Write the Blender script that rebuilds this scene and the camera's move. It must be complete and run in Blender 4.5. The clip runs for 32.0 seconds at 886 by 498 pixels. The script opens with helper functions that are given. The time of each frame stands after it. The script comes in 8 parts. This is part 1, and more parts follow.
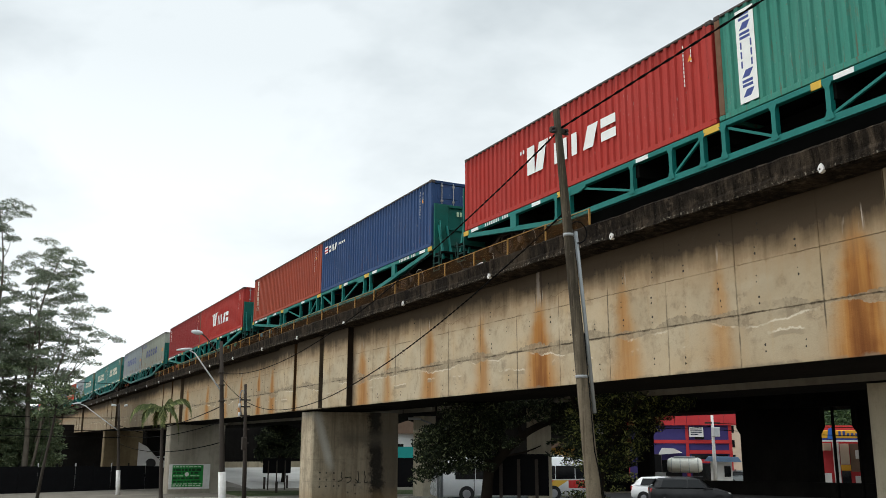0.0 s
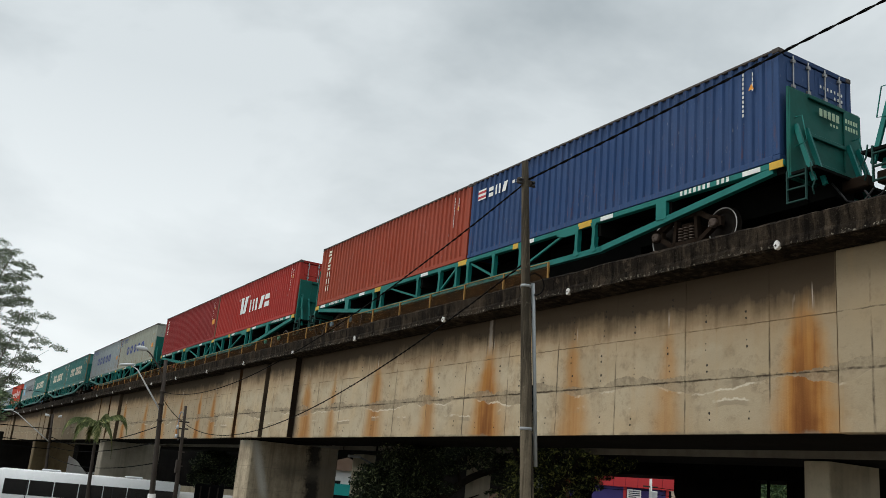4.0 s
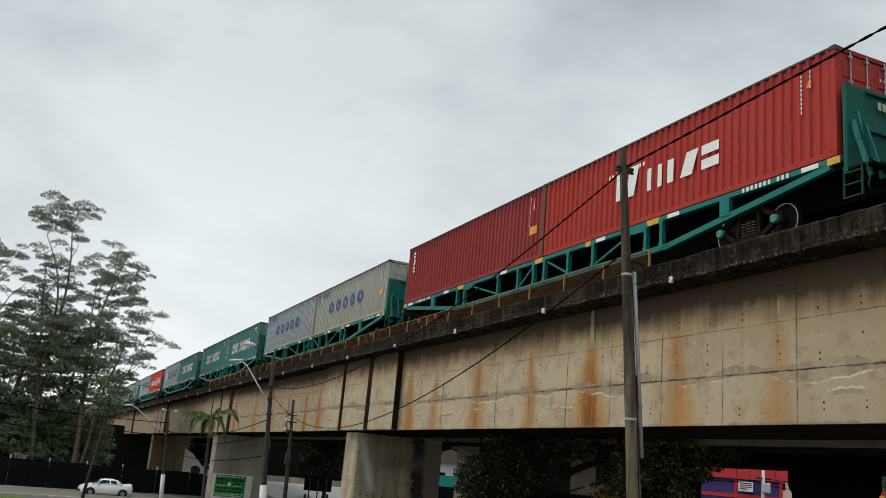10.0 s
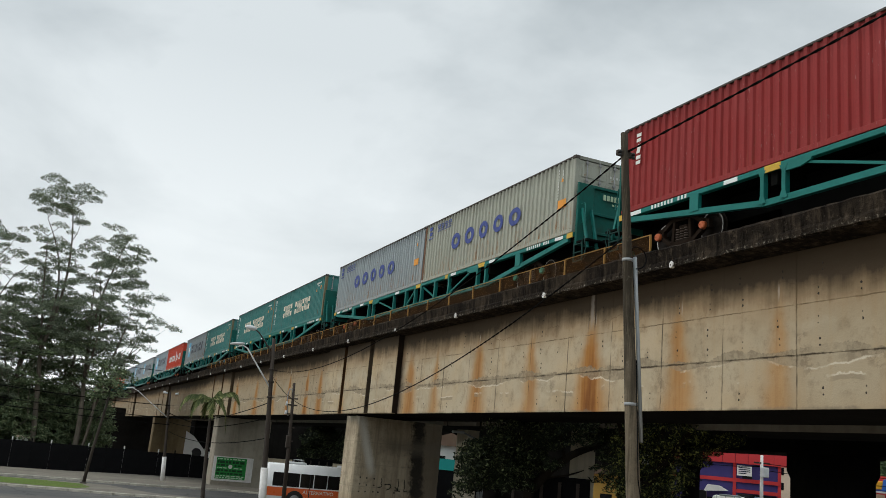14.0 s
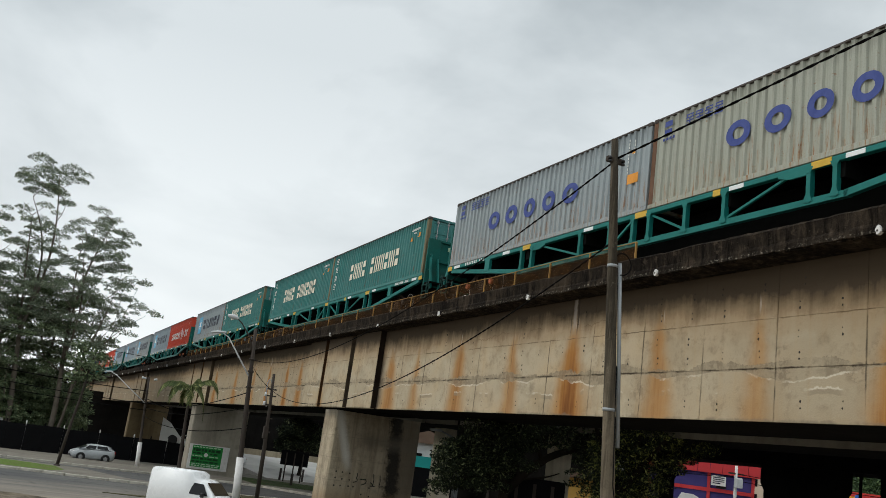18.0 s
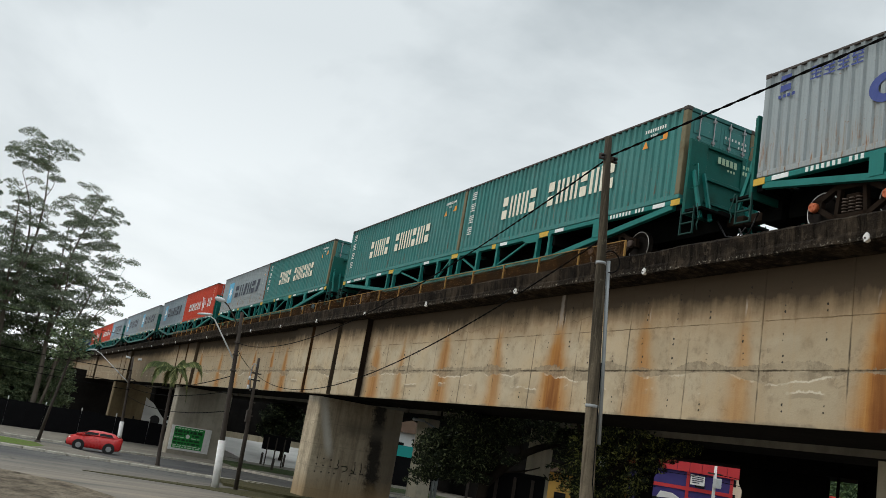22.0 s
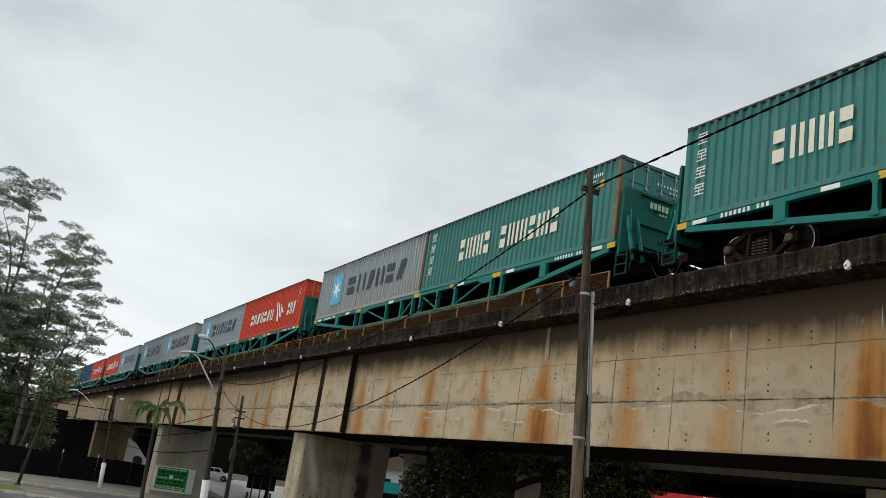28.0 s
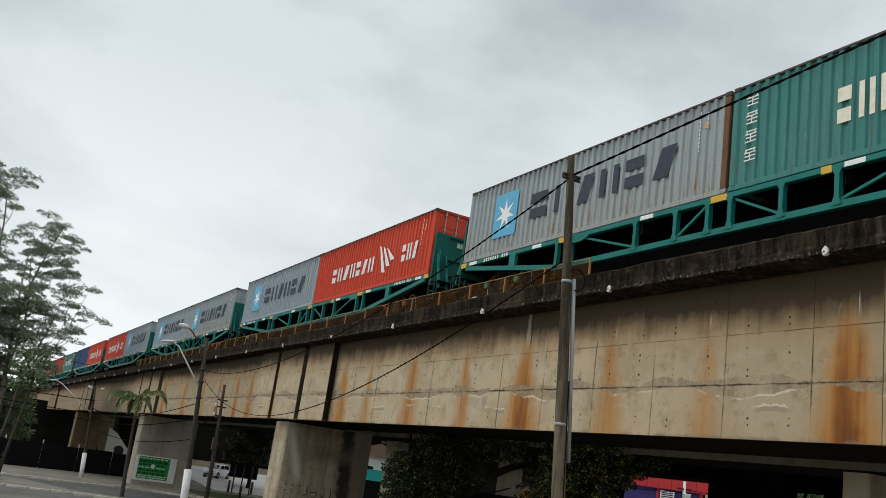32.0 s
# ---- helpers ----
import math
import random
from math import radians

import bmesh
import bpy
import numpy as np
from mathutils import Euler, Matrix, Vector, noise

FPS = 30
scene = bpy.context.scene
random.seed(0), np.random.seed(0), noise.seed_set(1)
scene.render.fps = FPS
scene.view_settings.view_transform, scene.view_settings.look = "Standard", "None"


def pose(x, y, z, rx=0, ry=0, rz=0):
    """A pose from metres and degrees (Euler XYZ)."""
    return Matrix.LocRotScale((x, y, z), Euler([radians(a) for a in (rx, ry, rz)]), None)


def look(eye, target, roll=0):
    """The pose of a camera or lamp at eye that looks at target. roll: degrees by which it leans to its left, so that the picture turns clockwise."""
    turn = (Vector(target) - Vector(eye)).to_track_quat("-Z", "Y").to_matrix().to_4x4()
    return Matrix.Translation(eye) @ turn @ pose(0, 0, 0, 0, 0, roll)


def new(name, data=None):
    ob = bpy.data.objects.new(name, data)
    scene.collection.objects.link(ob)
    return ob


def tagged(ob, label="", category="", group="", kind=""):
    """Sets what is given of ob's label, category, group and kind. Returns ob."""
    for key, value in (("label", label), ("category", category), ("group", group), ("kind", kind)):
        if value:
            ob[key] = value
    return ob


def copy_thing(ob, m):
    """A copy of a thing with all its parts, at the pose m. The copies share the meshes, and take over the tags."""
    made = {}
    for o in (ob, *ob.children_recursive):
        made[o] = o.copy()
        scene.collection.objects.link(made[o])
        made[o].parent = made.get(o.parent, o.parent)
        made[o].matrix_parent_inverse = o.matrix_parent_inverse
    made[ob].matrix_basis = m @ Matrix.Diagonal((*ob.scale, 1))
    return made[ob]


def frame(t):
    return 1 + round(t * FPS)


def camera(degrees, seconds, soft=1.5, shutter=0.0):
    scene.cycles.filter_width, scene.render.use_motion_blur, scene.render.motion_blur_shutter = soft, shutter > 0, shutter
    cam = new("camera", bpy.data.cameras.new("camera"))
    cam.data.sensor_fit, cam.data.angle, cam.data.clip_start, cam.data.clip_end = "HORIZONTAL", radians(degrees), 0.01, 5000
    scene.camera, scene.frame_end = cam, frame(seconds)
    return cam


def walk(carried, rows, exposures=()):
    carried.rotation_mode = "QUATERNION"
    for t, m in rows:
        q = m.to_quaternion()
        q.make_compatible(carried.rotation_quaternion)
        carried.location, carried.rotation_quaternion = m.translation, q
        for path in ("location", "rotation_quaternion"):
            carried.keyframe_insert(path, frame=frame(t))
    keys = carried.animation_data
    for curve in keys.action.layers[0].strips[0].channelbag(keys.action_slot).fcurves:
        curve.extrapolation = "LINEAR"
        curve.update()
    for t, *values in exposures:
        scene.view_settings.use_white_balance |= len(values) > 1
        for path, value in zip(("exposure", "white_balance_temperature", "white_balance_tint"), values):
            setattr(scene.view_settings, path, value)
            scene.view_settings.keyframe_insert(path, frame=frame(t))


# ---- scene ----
import collections

# The viaduct runs along +Y; the viewer stands 14 m from its side.
EYE = (0.0, 0.0, 3.25)
cam = camera(52.5, 32.0, 0.8)
# seconds, then the turn of the camera in degrees
TURNS = [
    (0, 102.27, -0.19, -27.16),
    (0.5, 103.49, -1.23, -32.83),
    (1, 101.85, -1.33, -33.34),
    (1.5, 101.98, -1.31, -34.47),
    (2, 103.00, -2.14, -35.02),
    (2.5, 104.95, -3.48, -33.99),
    (3, 104.92, -4.61, -31.12),
    (3.5, 105.06, -4.89, -31.15),
    (5.5, 104.85, -5.37, -28.01),
    (6, 104.64, -5.14, -25.83),
    (6.5, 104.31, -5.27, -24.94),
    (7, 104.32, -5.73, -24.88),
    (7.5, 104.42, -5.61, -24.90),
    (8, 104.36, -5.62, -24.95),
    (8.5, 104.31, -5.65, -24.95),
    (9, 104.16, -5.28, -24.37),
    (9.5, 104.05, -5.30, -24.40),
    (10, 103.99, -5.01, -24.55),
    (10.5, 103.89, -4.70, -24.64),
    (11, 103.70, -4.52, -24.34),
    (11.5, 103.77, -4.72, -24.07),
    (12, 103.79, -4.87, -23.92),
    (12.5, 103.69, -4.97, -24.17),
    (13, 103.39, -4.99, -24.26),
    (13.5, 103.09, -5.15, -24.33),
    (14, 102.99, -5.23, -24.55),
    (14.5, 103.05, -5.45, -24.59),
    (16.5, 103.03, -7.05, -25.07),
    (17, 102.84, -7.27, -25.38),
    (17.5, 102.90, -7.32, -25.65),
    (18, 103.02, -7.59, -26.01),
    (18.5, 102.84, -7.61, -26.59),
    (19, 102.62, -8.10, -26.93),
    (19.5, 102.62, -8.48, -26.82),
    (20, 102.47, -8.47, -26.48),
    (20.5, 102.51, -8.72, -26.70),
    (21, 102.53, -8.94, -26.92),
    (21.5, 102.44, -9.14, -26.68),
    (22, 102.61, -9.58, -27.16),
    (22.5, 103.04, -9.56, -26.00),
    (23, 104.81, -9.43, -25.43),
    (23.5, 105.33, -9.06, -26.28),
    (24, 105.28, -9.02, -26.72),
    (24.5, 105.19, -8.80, -26.97),
    (25, 105.09, -8.66, -27.35),
    (25.5, 105.08, -8.49, -27.56),
    (27.5, 104.84, -8.56, -27.95),
    (28, 104.88, -8.53, -27.96),
    (28.5, 104.59, -8.09, -28.34),
    (29, 104.46, -7.60, -28.14),
    (29.5, 104.45, -7.30, -28.49),
    (30, 103.97, -7.41, -28.25),
    (30.5, 103.99, -7.54, -28.21),
    (31, 104.16, -7.63, -28.66),
    (31.5, 104.21, -7.73, -28.72),
    (32, 104.25, -8.02, -29.05),
]
EXPOSURES = [(0.0, 0.13), (1.2, 0.15), (2.6, -0.03), (5.5, -0.22), (12.0, -0.21), (14.0, -0.16), (17.0, -0.19), (19.0, -0.13), (22.3, -0.12), (23.0, -0.32), (25.0, -0.28), (28.0, -0.17), (32.0, -0.17)]
walk(cam, [(t, pose(*EYE, a, b, c)) for t, a, b, c in TURNS], EXPOSURES)

# ---- light: an overcast sky and a wide, weak sun ----
world = bpy.data.worlds.new("overcast_sky")
scene.world = world
world.use_nodes = True
wn, wl = world.node_tree.nodes, world.node_tree.links
wn.clear()
SUN_EL, SUN_ROT = radians(41), radians(-68)


def wnode(kind, **kw):
    n = wn.new(kind)
    for k, v in kw.items():
        n.inputs[k].default_value = v
    return n


w_out = wnode("ShaderNodeOutputWorld")
w_bg = wnode("ShaderNodeBackground")
w_sky = wn.new("ShaderNodeTexSky")
w_sky.sky_type = "NISHITA"
w_sky.sun_disc = False
w_sky.sun_elevation, w_sky.sun_rotation = SUN_EL, SUN_ROT
w_sky.air_density, w_sky.dust_density = 1.0, 4.0
w_skymul = wn.new("ShaderNodeMix")
w_skymul.data_type, w_skymul.blend_type = "RGBA", "MULTIPLY"
w_skymul.inputs[0].default_value = 1.0
w_skymul.inputs[7].default_value = (0.09, 0.09, 0.09, 1)
w_co = wnode("ShaderNodeTexCoord")
w_sep = wnode("ShaderNodeSeparateXYZ")
# clouds lie on a flat layer: stretch the direction by its height
w_den = wn.new("ShaderNodeMath")
w_den.operation = "ADD"
w_den.inputs[1].default_value = 0.22
w_abs = wn.new("ShaderNodeMath")
w_abs.operation = "ABSOLUTE"
w_div = wn.new("ShaderNodeVectorMath")
w_div.operation = "DIVIDE"
w_com = wnode("ShaderNodeCombineXYZ")
w_n1 = wnode("ShaderNodeTexNoise", Scale=1.15, Detail=6.0, Roughness=0.52, Distortion=0.35)
w_n2 = wnode("ShaderNodeTexNoise", Scale=0.42, Detail=3.0, Roughness=0.5)
w_mix = wn.new("ShaderNodeMath")
w_mix.operation = "MULTIPLY_ADD"
w_mix.inputs[1].default_value = 0.6
w_ramp = wn.new("ShaderNodeValToRGB")
els = w_ramp.color_ramp.elements
els[0].position, els[0].color = 0.64, (0.45, 0.525, 0.565, 1)
els[1].position, els[1].color = 0.93, (1.0, 1.08, 1.11, 1)
# an overcast sky is brighter overhead
w_zen = wn.new("ShaderNodeMapRange")
for k, v in (("From Min", 0.5), ("From Max", 1.0), ("To Min", 1.0), ("To Max", 2.3)):
    w_zen.inputs[k].default_value = v
w_hor = wn.new("ShaderNodeMapRange")
for k, v in (("From Min", 0.0), ("From Max", 0.4), ("To Min", 0.95), ("To Max", 0.0)):
    w_hor.inputs[k].default_value = v
w_hm = wn.new("ShaderNodeMix")
w_hm.data_type = "RGBA"
w_hm.inputs[7].default_value = (1.52, 1.59, 1.6, 1)
w_mul = wn.new("ShaderNodeVectorMath")
w_mul.operation = "SCALE"
# and towards the side of the hidden sun
w_dot = wn.new("ShaderNodeVectorMath")
w_dot.operation = "DOT_PRODUCT"
w_dot.inputs[1].default_value = (-0.93, 0.37, 0.0)
w_side = wn.new("ShaderNodeMapRange")
for k, v in (("From Min", -0.6), ("From Max", 0.5), ("To Min", 0.99), ("To Max", 1.02)):
    w_side.inputs[k].default_value = v
w_gain = wn.new("ShaderNodeMath")
w_gain.operation = "MULTIPLY"
w_add = wn.new("ShaderNodeMix")
w_add.data_type = "RGBA"
w_add.inputs[0].default_value = 0.88
wl.new(w_co.outputs["Generated"], w_sep.inputs[0])
wl.new(w_sep.outputs["Z"], w_abs.inputs[0])
wl.new(w_abs.outputs[0], w_den.inputs[0])
for k in "XYZ":
    wl.new(w_den.outputs[0], w_com.inputs[k])
wl.new(w_co.outputs["Generated"], w_div.inputs[0])
wl.new(w_com.outputs[0], w_div.inputs[1])
w_off = wn.new("ShaderNodeVectorMath")
w_off.operation = "ADD"
w_off.inputs[1].default_value = (2.6, -1.3, 0.0)
wl.new(w_div.outputs[0], w_off.inputs[0])
wl.new(w_off.outputs[0], w_n1.inputs["Vector"])
wl.new(w_off.outputs[0], w_n2.inputs["Vector"])
wl.new(w_n2.outputs["Fac"], w_mix.inputs[0])
wl.new(w_n1.outputs["Fac"], w_mix.inputs[2])
wl.new(w_mix.outputs[0], w_ramp.inputs[0])
wl.new(w_sep.outputs["Z"], w_zen.inputs["Value"])
wl.new(w_sep.outputs["Z"], w_hor.inputs["Value"])
wl.new(w_hor.outputs[0], w_hm.inputs[0])
wl.new(w_ramp.outputs[0], w_hm.inputs[6])
wl.new(w_hm.outputs[2], w_mul.inputs[0])
wl.new(w_co.outputs["Generated"], w_dot.inputs[0])
wl.new(w_dot.outputs["Value"], w_side.inputs["Value"])
wl.new(w_zen.outputs[0], w_gain.inputs[0])
wl.new(w_side.outputs[0], w_gain.inputs[1])
wl.new(w_gain.outputs[0], w_mul.inputs["Scale"])
wl.new(w_sky.outputs[0], w_skymul.inputs[6])
wl.new(w_skymul.outputs[2], w_add.inputs[6])
wl.new(w_mul.outputs[0], w_add.inputs[7])
wl.new(w_add.outputs[2], w_bg.inputs["Color"])
w_bg.inputs["Strength"].default_value = 0.865
wl.new(w_bg.outputs[0], w_out.inputs[0])

sun = new("sun", bpy.data.lights.new("sun", "SUN"))
sun.data.energy, sun.data.angle, sun.data.color = 0.95, radians(20), (1.0, 0.96, 0.9)
sun.matrix_world = look((-100, 80, 95), (0, 40, 0))

# ---- materials ----
class Nodes:
    """A short way to write a node material."""

    def __init__(self, name):
        self.mat = bpy.data.materials.new(name)
        self.mat.use_nodes = True
        self.t = self.mat.node_tree
        self.bsdf = self.t.nodes["Principled BSDF"]

    def node(self, kind, **kw):
        n = self.t.nodes.new(kind)
        for k, v in kw.items():
            self.put(n.inputs[k.replace("_", " ")], v)
        return n

    def put(self, socket, v):
        if isinstance(v, bpy.types.NodeSocket):
            self.t.links.new(v, socket)
        else:
            socket.default_value = v

    def coords(self, scale=(1, 1, 1), kind="Object"):
        c = self.node("ShaderNodeTexCoord")
        m = self.node("ShaderNodeMapping", Vector=c.outputs[kind], Scale=scale)
        return m.outputs[0]

    def world_at(self, scale=(1, 1, 1)):
        c = self.node("ShaderNodeNewGeometry")
        m = self.node("ShaderNodeMapping", Vector=c.outputs["Position"], Scale=scale)
        return m.outputs[0]

    def noise(self, vec, scale, detail=4.0, rough=0.55, distortion=0.0):
        return self.node("ShaderNodeTexNoise", Vector=vec, Scale=scale, Detail=detail, Roughness=rough, Distortion=distortion).outputs["Fac"]

    def ramp(self, fac, stops):
        n = self.node("ShaderNodeValToRGB", Fac=fac)
        e = n.color_ramp.elements
        while len(e) < len(stops):
            e.new(0.5)
        for el, (p, c) in zip(e, stops):
            el.position = p
            el.color = c if len(c) == 4 else (*c, 1)
        return n.outputs[0]

    def level(self, fac, a, b, lo=0.0, hi=1.0):
        return self.node("ShaderNodeMapRange", Value=fac, From_Min=a, From_Max=b, To_Min=lo, To_Max=hi).outputs[0]

    def math(self, op, a, b=0.0, c=0.0):
        n = self.t.nodes.new("ShaderNodeMath")
        n.operation = op
        for s, v in zip(n.inputs, (a, b, c)):
            self.put(s, v)
        return n.outputs[0]

    def mix(self, fac, a, b, blend="MIX"):
        n = self.t.nodes.new("ShaderNodeMix")
        n.data_type, n.blend_type = "RGBA", blend
        self.put(n.inputs[0], fac)
        self.put(n.inputs[6], a)
        self.put(n.inputs[7], b)
        return n.outputs[2]

    def bump(self, height, strength=0.3, distance=0.02):
        n = self.node("ShaderNodeBump", Height=height, Strength=strength, Distance=distance)
        self.t.links.new(n.outputs[0], self.bsdf.inputs["Normal"])

    def done(self, colour, rough=0.8, metal=0.0, spec=0.5):
        self.put(self.bsdf.inputs["Base Color"], colour)
        self.put(self.bsdf.inputs["Roughness"], rough)
        self.put(self.bsdf.inputs["Metallic"], metal)
        self.put(self.bsdf.inputs["Specular IOR Level"], spec)
        return self.mat


def shade(c, k):
    return tuple(min(1, v * k) for v in c[:3]) + (1,)


def worn(name, colour, rough=0.6, metal=0.0, scale=3.0, dirt=0.35, grain=0.15, dirt_colour=None, bump=0.1, spec=0.4):
    """A painted or plain surface with grain and larger stains."""
    n = Nodes(name)
    v = n.world_at() if dirt_colour == "world" else n.coords()
    big = n.noise(v, scale, 5.0, 0.6)
    fine = n.noise(v, scale * 14, 3.0, 0.6)
    dc = dirt_colour if isinstance(dirt_colour, tuple) else shade(colour, 0.5)
    col = n.mix(n.level(big, 0.45, 0.75, 0, dirt), colour, dc)
    col = n.mix(n.level(fine, 0.3, 0.7, 0, grain), col, shade(colour, 0.6))
    n.bump(fine, bump, 0.01)
    return n.done(col, n.level(big, 0.3, 0.7, max(0.05, rough - 0.12), min(1, rough + 0.12)), metal, spec)


def container_paint(name, colour, rust=0.35, fade=0.25, rusty=(0.16, 0.06, 0.025, 1)):
    """Faded ship's paint: soot runs down from the roof, rust bleeds from scratches and from the bottom rail."""
    n = Nodes(name)
    v = n.coords()
    z = n.node("ShaderNodeSeparateXYZ", Vector=v).outputs["Z"]
    big = n.noise(v, 0.5, 4.0, 0.6)
    streak = n.noise(n.coords((1.0, 6.0, 0.3)), 1.4, 5.0, 0.65)
    spot = n.noise(v, 7.0, 5.0, 0.7)
    drip = n.noise(n.coords((1.0, 5.0, 0.5)), 2.3, 6.0, 0.7)
    grime = n.noise(v, 30.0, 3.0, 0.7)
    col = n.mix(n.level(big, 0.35, 0.7, 0, fade), colour, shade(tuple(0.75 * c + 0.1 for c in colour[:3]), 1.0))
    col = n.mix(n.level(streak, 0.46, 0.74, 0, 0.5), col, shade(colour, 0.5))
    # soot below the top rail
    col = n.mix(n.math("MULTIPLY", n.level(n.math("ADD", z, n.math("MULTIPLY", streak, 0.9)), 2.55, 3.05, 0, 0.6), 1.0), col, shade(colour, 0.32))
    col = n.mix(n.level(spot, 0.64, 0.7, 0, rust), col, rusty)
    # rust bleeding up and down near the bottom rail
    heavy = rust > 0.6
    low = n.level(n.math("ADD", z, n.math("MULTIPLY", big, 0.9)), 1.7 if heavy else 2.3, 0.5, 0.05 if heavy else 0.2, 1.0)
    bleed = n.level(drip, 0.56 if heavy else 0.57, 0.63 if heavy else 0.66, 0, min(1, rust * 1.6))
    col = n.mix(n.math("MULTIPLY", bleed, low), col, rusty)
    if heavy:
        wash = n.math("MULTIPLY", n.level(drip, 0.42, 0.62, 0, 0.32), n.level(z, 1.3, 0.1))
        col = n.mix(wash, col, (0.33, 0.22, 0.11, 1))
        dark = n.math("MULTIPLY", n.level(spot, 0.55, 0.62), n.math("MULTIPLY", bleed, low))
        col = n.mix(dark, col, shade(rusty, 0.45))
    col = n.mix(n.level(grime, 0.5, 0.75, 0, 0.3), col, shade(colour, 0.45))
    # pale scrapes where the paint has gone chalky
    scrape = n.math("MULTIPLY", n.level(n.noise(n.coords((1.0, 2.2, 0.5)), 9.0, 3.0, 0.6), 0.66, 0.7), n.level(big, 0.42, 0.58, 0.0, 0.6))
    col = n.mix(scrape, col, shade(tuple(0.6 * c + 0.18 for c in colour[:3]), 1.0))
    n.bump(spot, 0.1, 0.01)
    return n.done(col, n.level(big, 0.3, 0.7, 0.55, 0.75), 0.0, 0.17)


def concrete_face():
    """Old cast concrete: smooth panels, rust runs under the drains, mortar and lime along the lower pour joint, soot under the deck."""
    n = Nodes("weathered_concrete")
    at = n.node("ShaderNodeNewGeometry").outputs["Position"]
    sep = n.node("ShaderNodeSeparateXYZ", Vector=at)
    y, z = sep.outputs["Y"], sep.outputs["Z"]

    def near(value, middle, wide, sharp):
        """1 where value lies within wide of the middle, 0 a little further off."""
        return n.level(n.math("ABSOLUTE", n.math("SUBTRACT", value, middle)), wide, wide * sharp)

    def times(*f):
        out = f[0]
        for q in f[1:]:
            out = n.math("MULTIPLY", out, q)
        return out
    big = n.noise(n.world_at(), 0.33, 4.0, 0.55)
    mid = n.noise(n.world_at(), 1.6, 5.0, 0.62)
    soft = n.noise(n.world_at((1, 0.7, 1)), 0.8, 3.0, 0.5)
    fine = n.noise(n.world_at(), 22.0, 4.0, 0.7)
    speck = n.noise(n.world_at(), 55.0, 2.0, 0.6)
    thin = n.noise(n.world_at((1.0, 1.0, 0.07)), 4.2, 4.0, 0.65)
    ragged = n.noise(n.world_at((1, 1, 1)), 6.0, 5.0, 0.7)
    col = n.ramp(big, [(0.3, (0.43, 0.345, 0.23)), (0.48, (0.495, 0.41, 0.285)), (0.68, (0.465, 0.365, 0.24))])
    # cool grey and warm clouds, panel by panel
    col = n.mix(n.level(soft, 0.46, 0.62, 0, 0.55), col, (0.465, 0.405, 0.295, 1))
    col = n.mix(n.level(soft, 0.46, 0.32, 0, 0.5), col, (0.5, 0.37, 0.215, 1))
    col = n.mix(n.level(mid, 0.48, 0.7, 0, 0.5), col, (0.33, 0.265, 0.175, 1))
    cloud = n.noise(n.world_at((1, 0.8, 1.1)), 0.55, 5.0, 0.6, 0.5)
    col = n.mix(n.level(cloud, 0.5, 0.66, 0, 0.5), col, (0.34, 0.265, 0.165, 1))
    col = n.mix(n.level(n.noise(n.world_at((1, 1, 1)), 3.2, 6.0, 0.75), 0.54, 0.68, 0, 0.55), col, (0.23, 0.18, 0.12, 1))
    # the next span is browner, and its deeper shade is mixed into the colour
    col = n.mix(n.level(n.math("ADD", y, n.math("MULTIPLY", soft, 3.0)), 45.5, 48.5, 0, 0.5), col, (0.29, 0.225, 0.145, 1))
    col = n.mix(times(n.level(n.math("ADD", y, n.math("MULTIPLY", soft, 6.0)), 84.0, 92.0, 0, 0.7), n.level(thin, 0.35, 0.6, 0.5, 1.0)), col, (0.17, 0.125, 0.08, 1))
    # the near end is older and browner
    col = n.mix(n.level(n.math("ADD", y, n.math("MULTIPLY", soft, 4.0)), 20.0, 12.0, 0, 0.6), col, (0.3, 0.24, 0.155, 1))
    col = n.mix(n.math("MULTIPLY", n.level(y, 10.08, 10.03), n.level(z, 6.0, 8.0, 0.0, 0.45)), col, (0.24, 0.195, 0.13, 1))
    col = n.mix(n.level(fine, 0.45, 0.75, 0, 0.2), col, (0.26, 0.22, 0.16, 1))
    col = n.mix(n.level(speck, 0.7, 0.75, 0, 0.45), col, (0.12, 0.1, 0.07, 1))
    # later mortar with sharp outlines
    patch = n.noise(n.world_at((1, 0.5, 0.8)), 0.72, 2.0, 0.4)
    col = n.mix(n.level(patch, 0.6, 0.62, 0, 0.14), col, (0.47, 0.435, 0.345, 1))
    # faint thin ochre runs
    col = n.mix(n.level(thin, 0.56, 0.74, 0, 0.34), col, (0.42, 0.29, 0.15, 1))
    # honeycombed spots where the gravel shows
    pit = times(n.level(n.noise(n.world_at((1, 0.8, 1)), 1.15, 3.0, 0.6), 0.58, 0.66), n.level(ragged, 0.46, 0.56))
    col = n.mix(n.math("MULTIPLY", pit, 0.6), col, (0.25, 0.2, 0.135, 1))
    # the heavy rust runs under the old drain pipes: narrow at the head, wide at the foot
    yw = n.math("ADD", y, n.math("MULTIPLY_ADD", n.noise(n.world_at((1, 0.6, 0.8)), 0.9, 4.0, 0.6), 0.7, -0.35))
    spread = n.level(z, 7.7, 4.8, 0.28, 1.35)
    runs = None
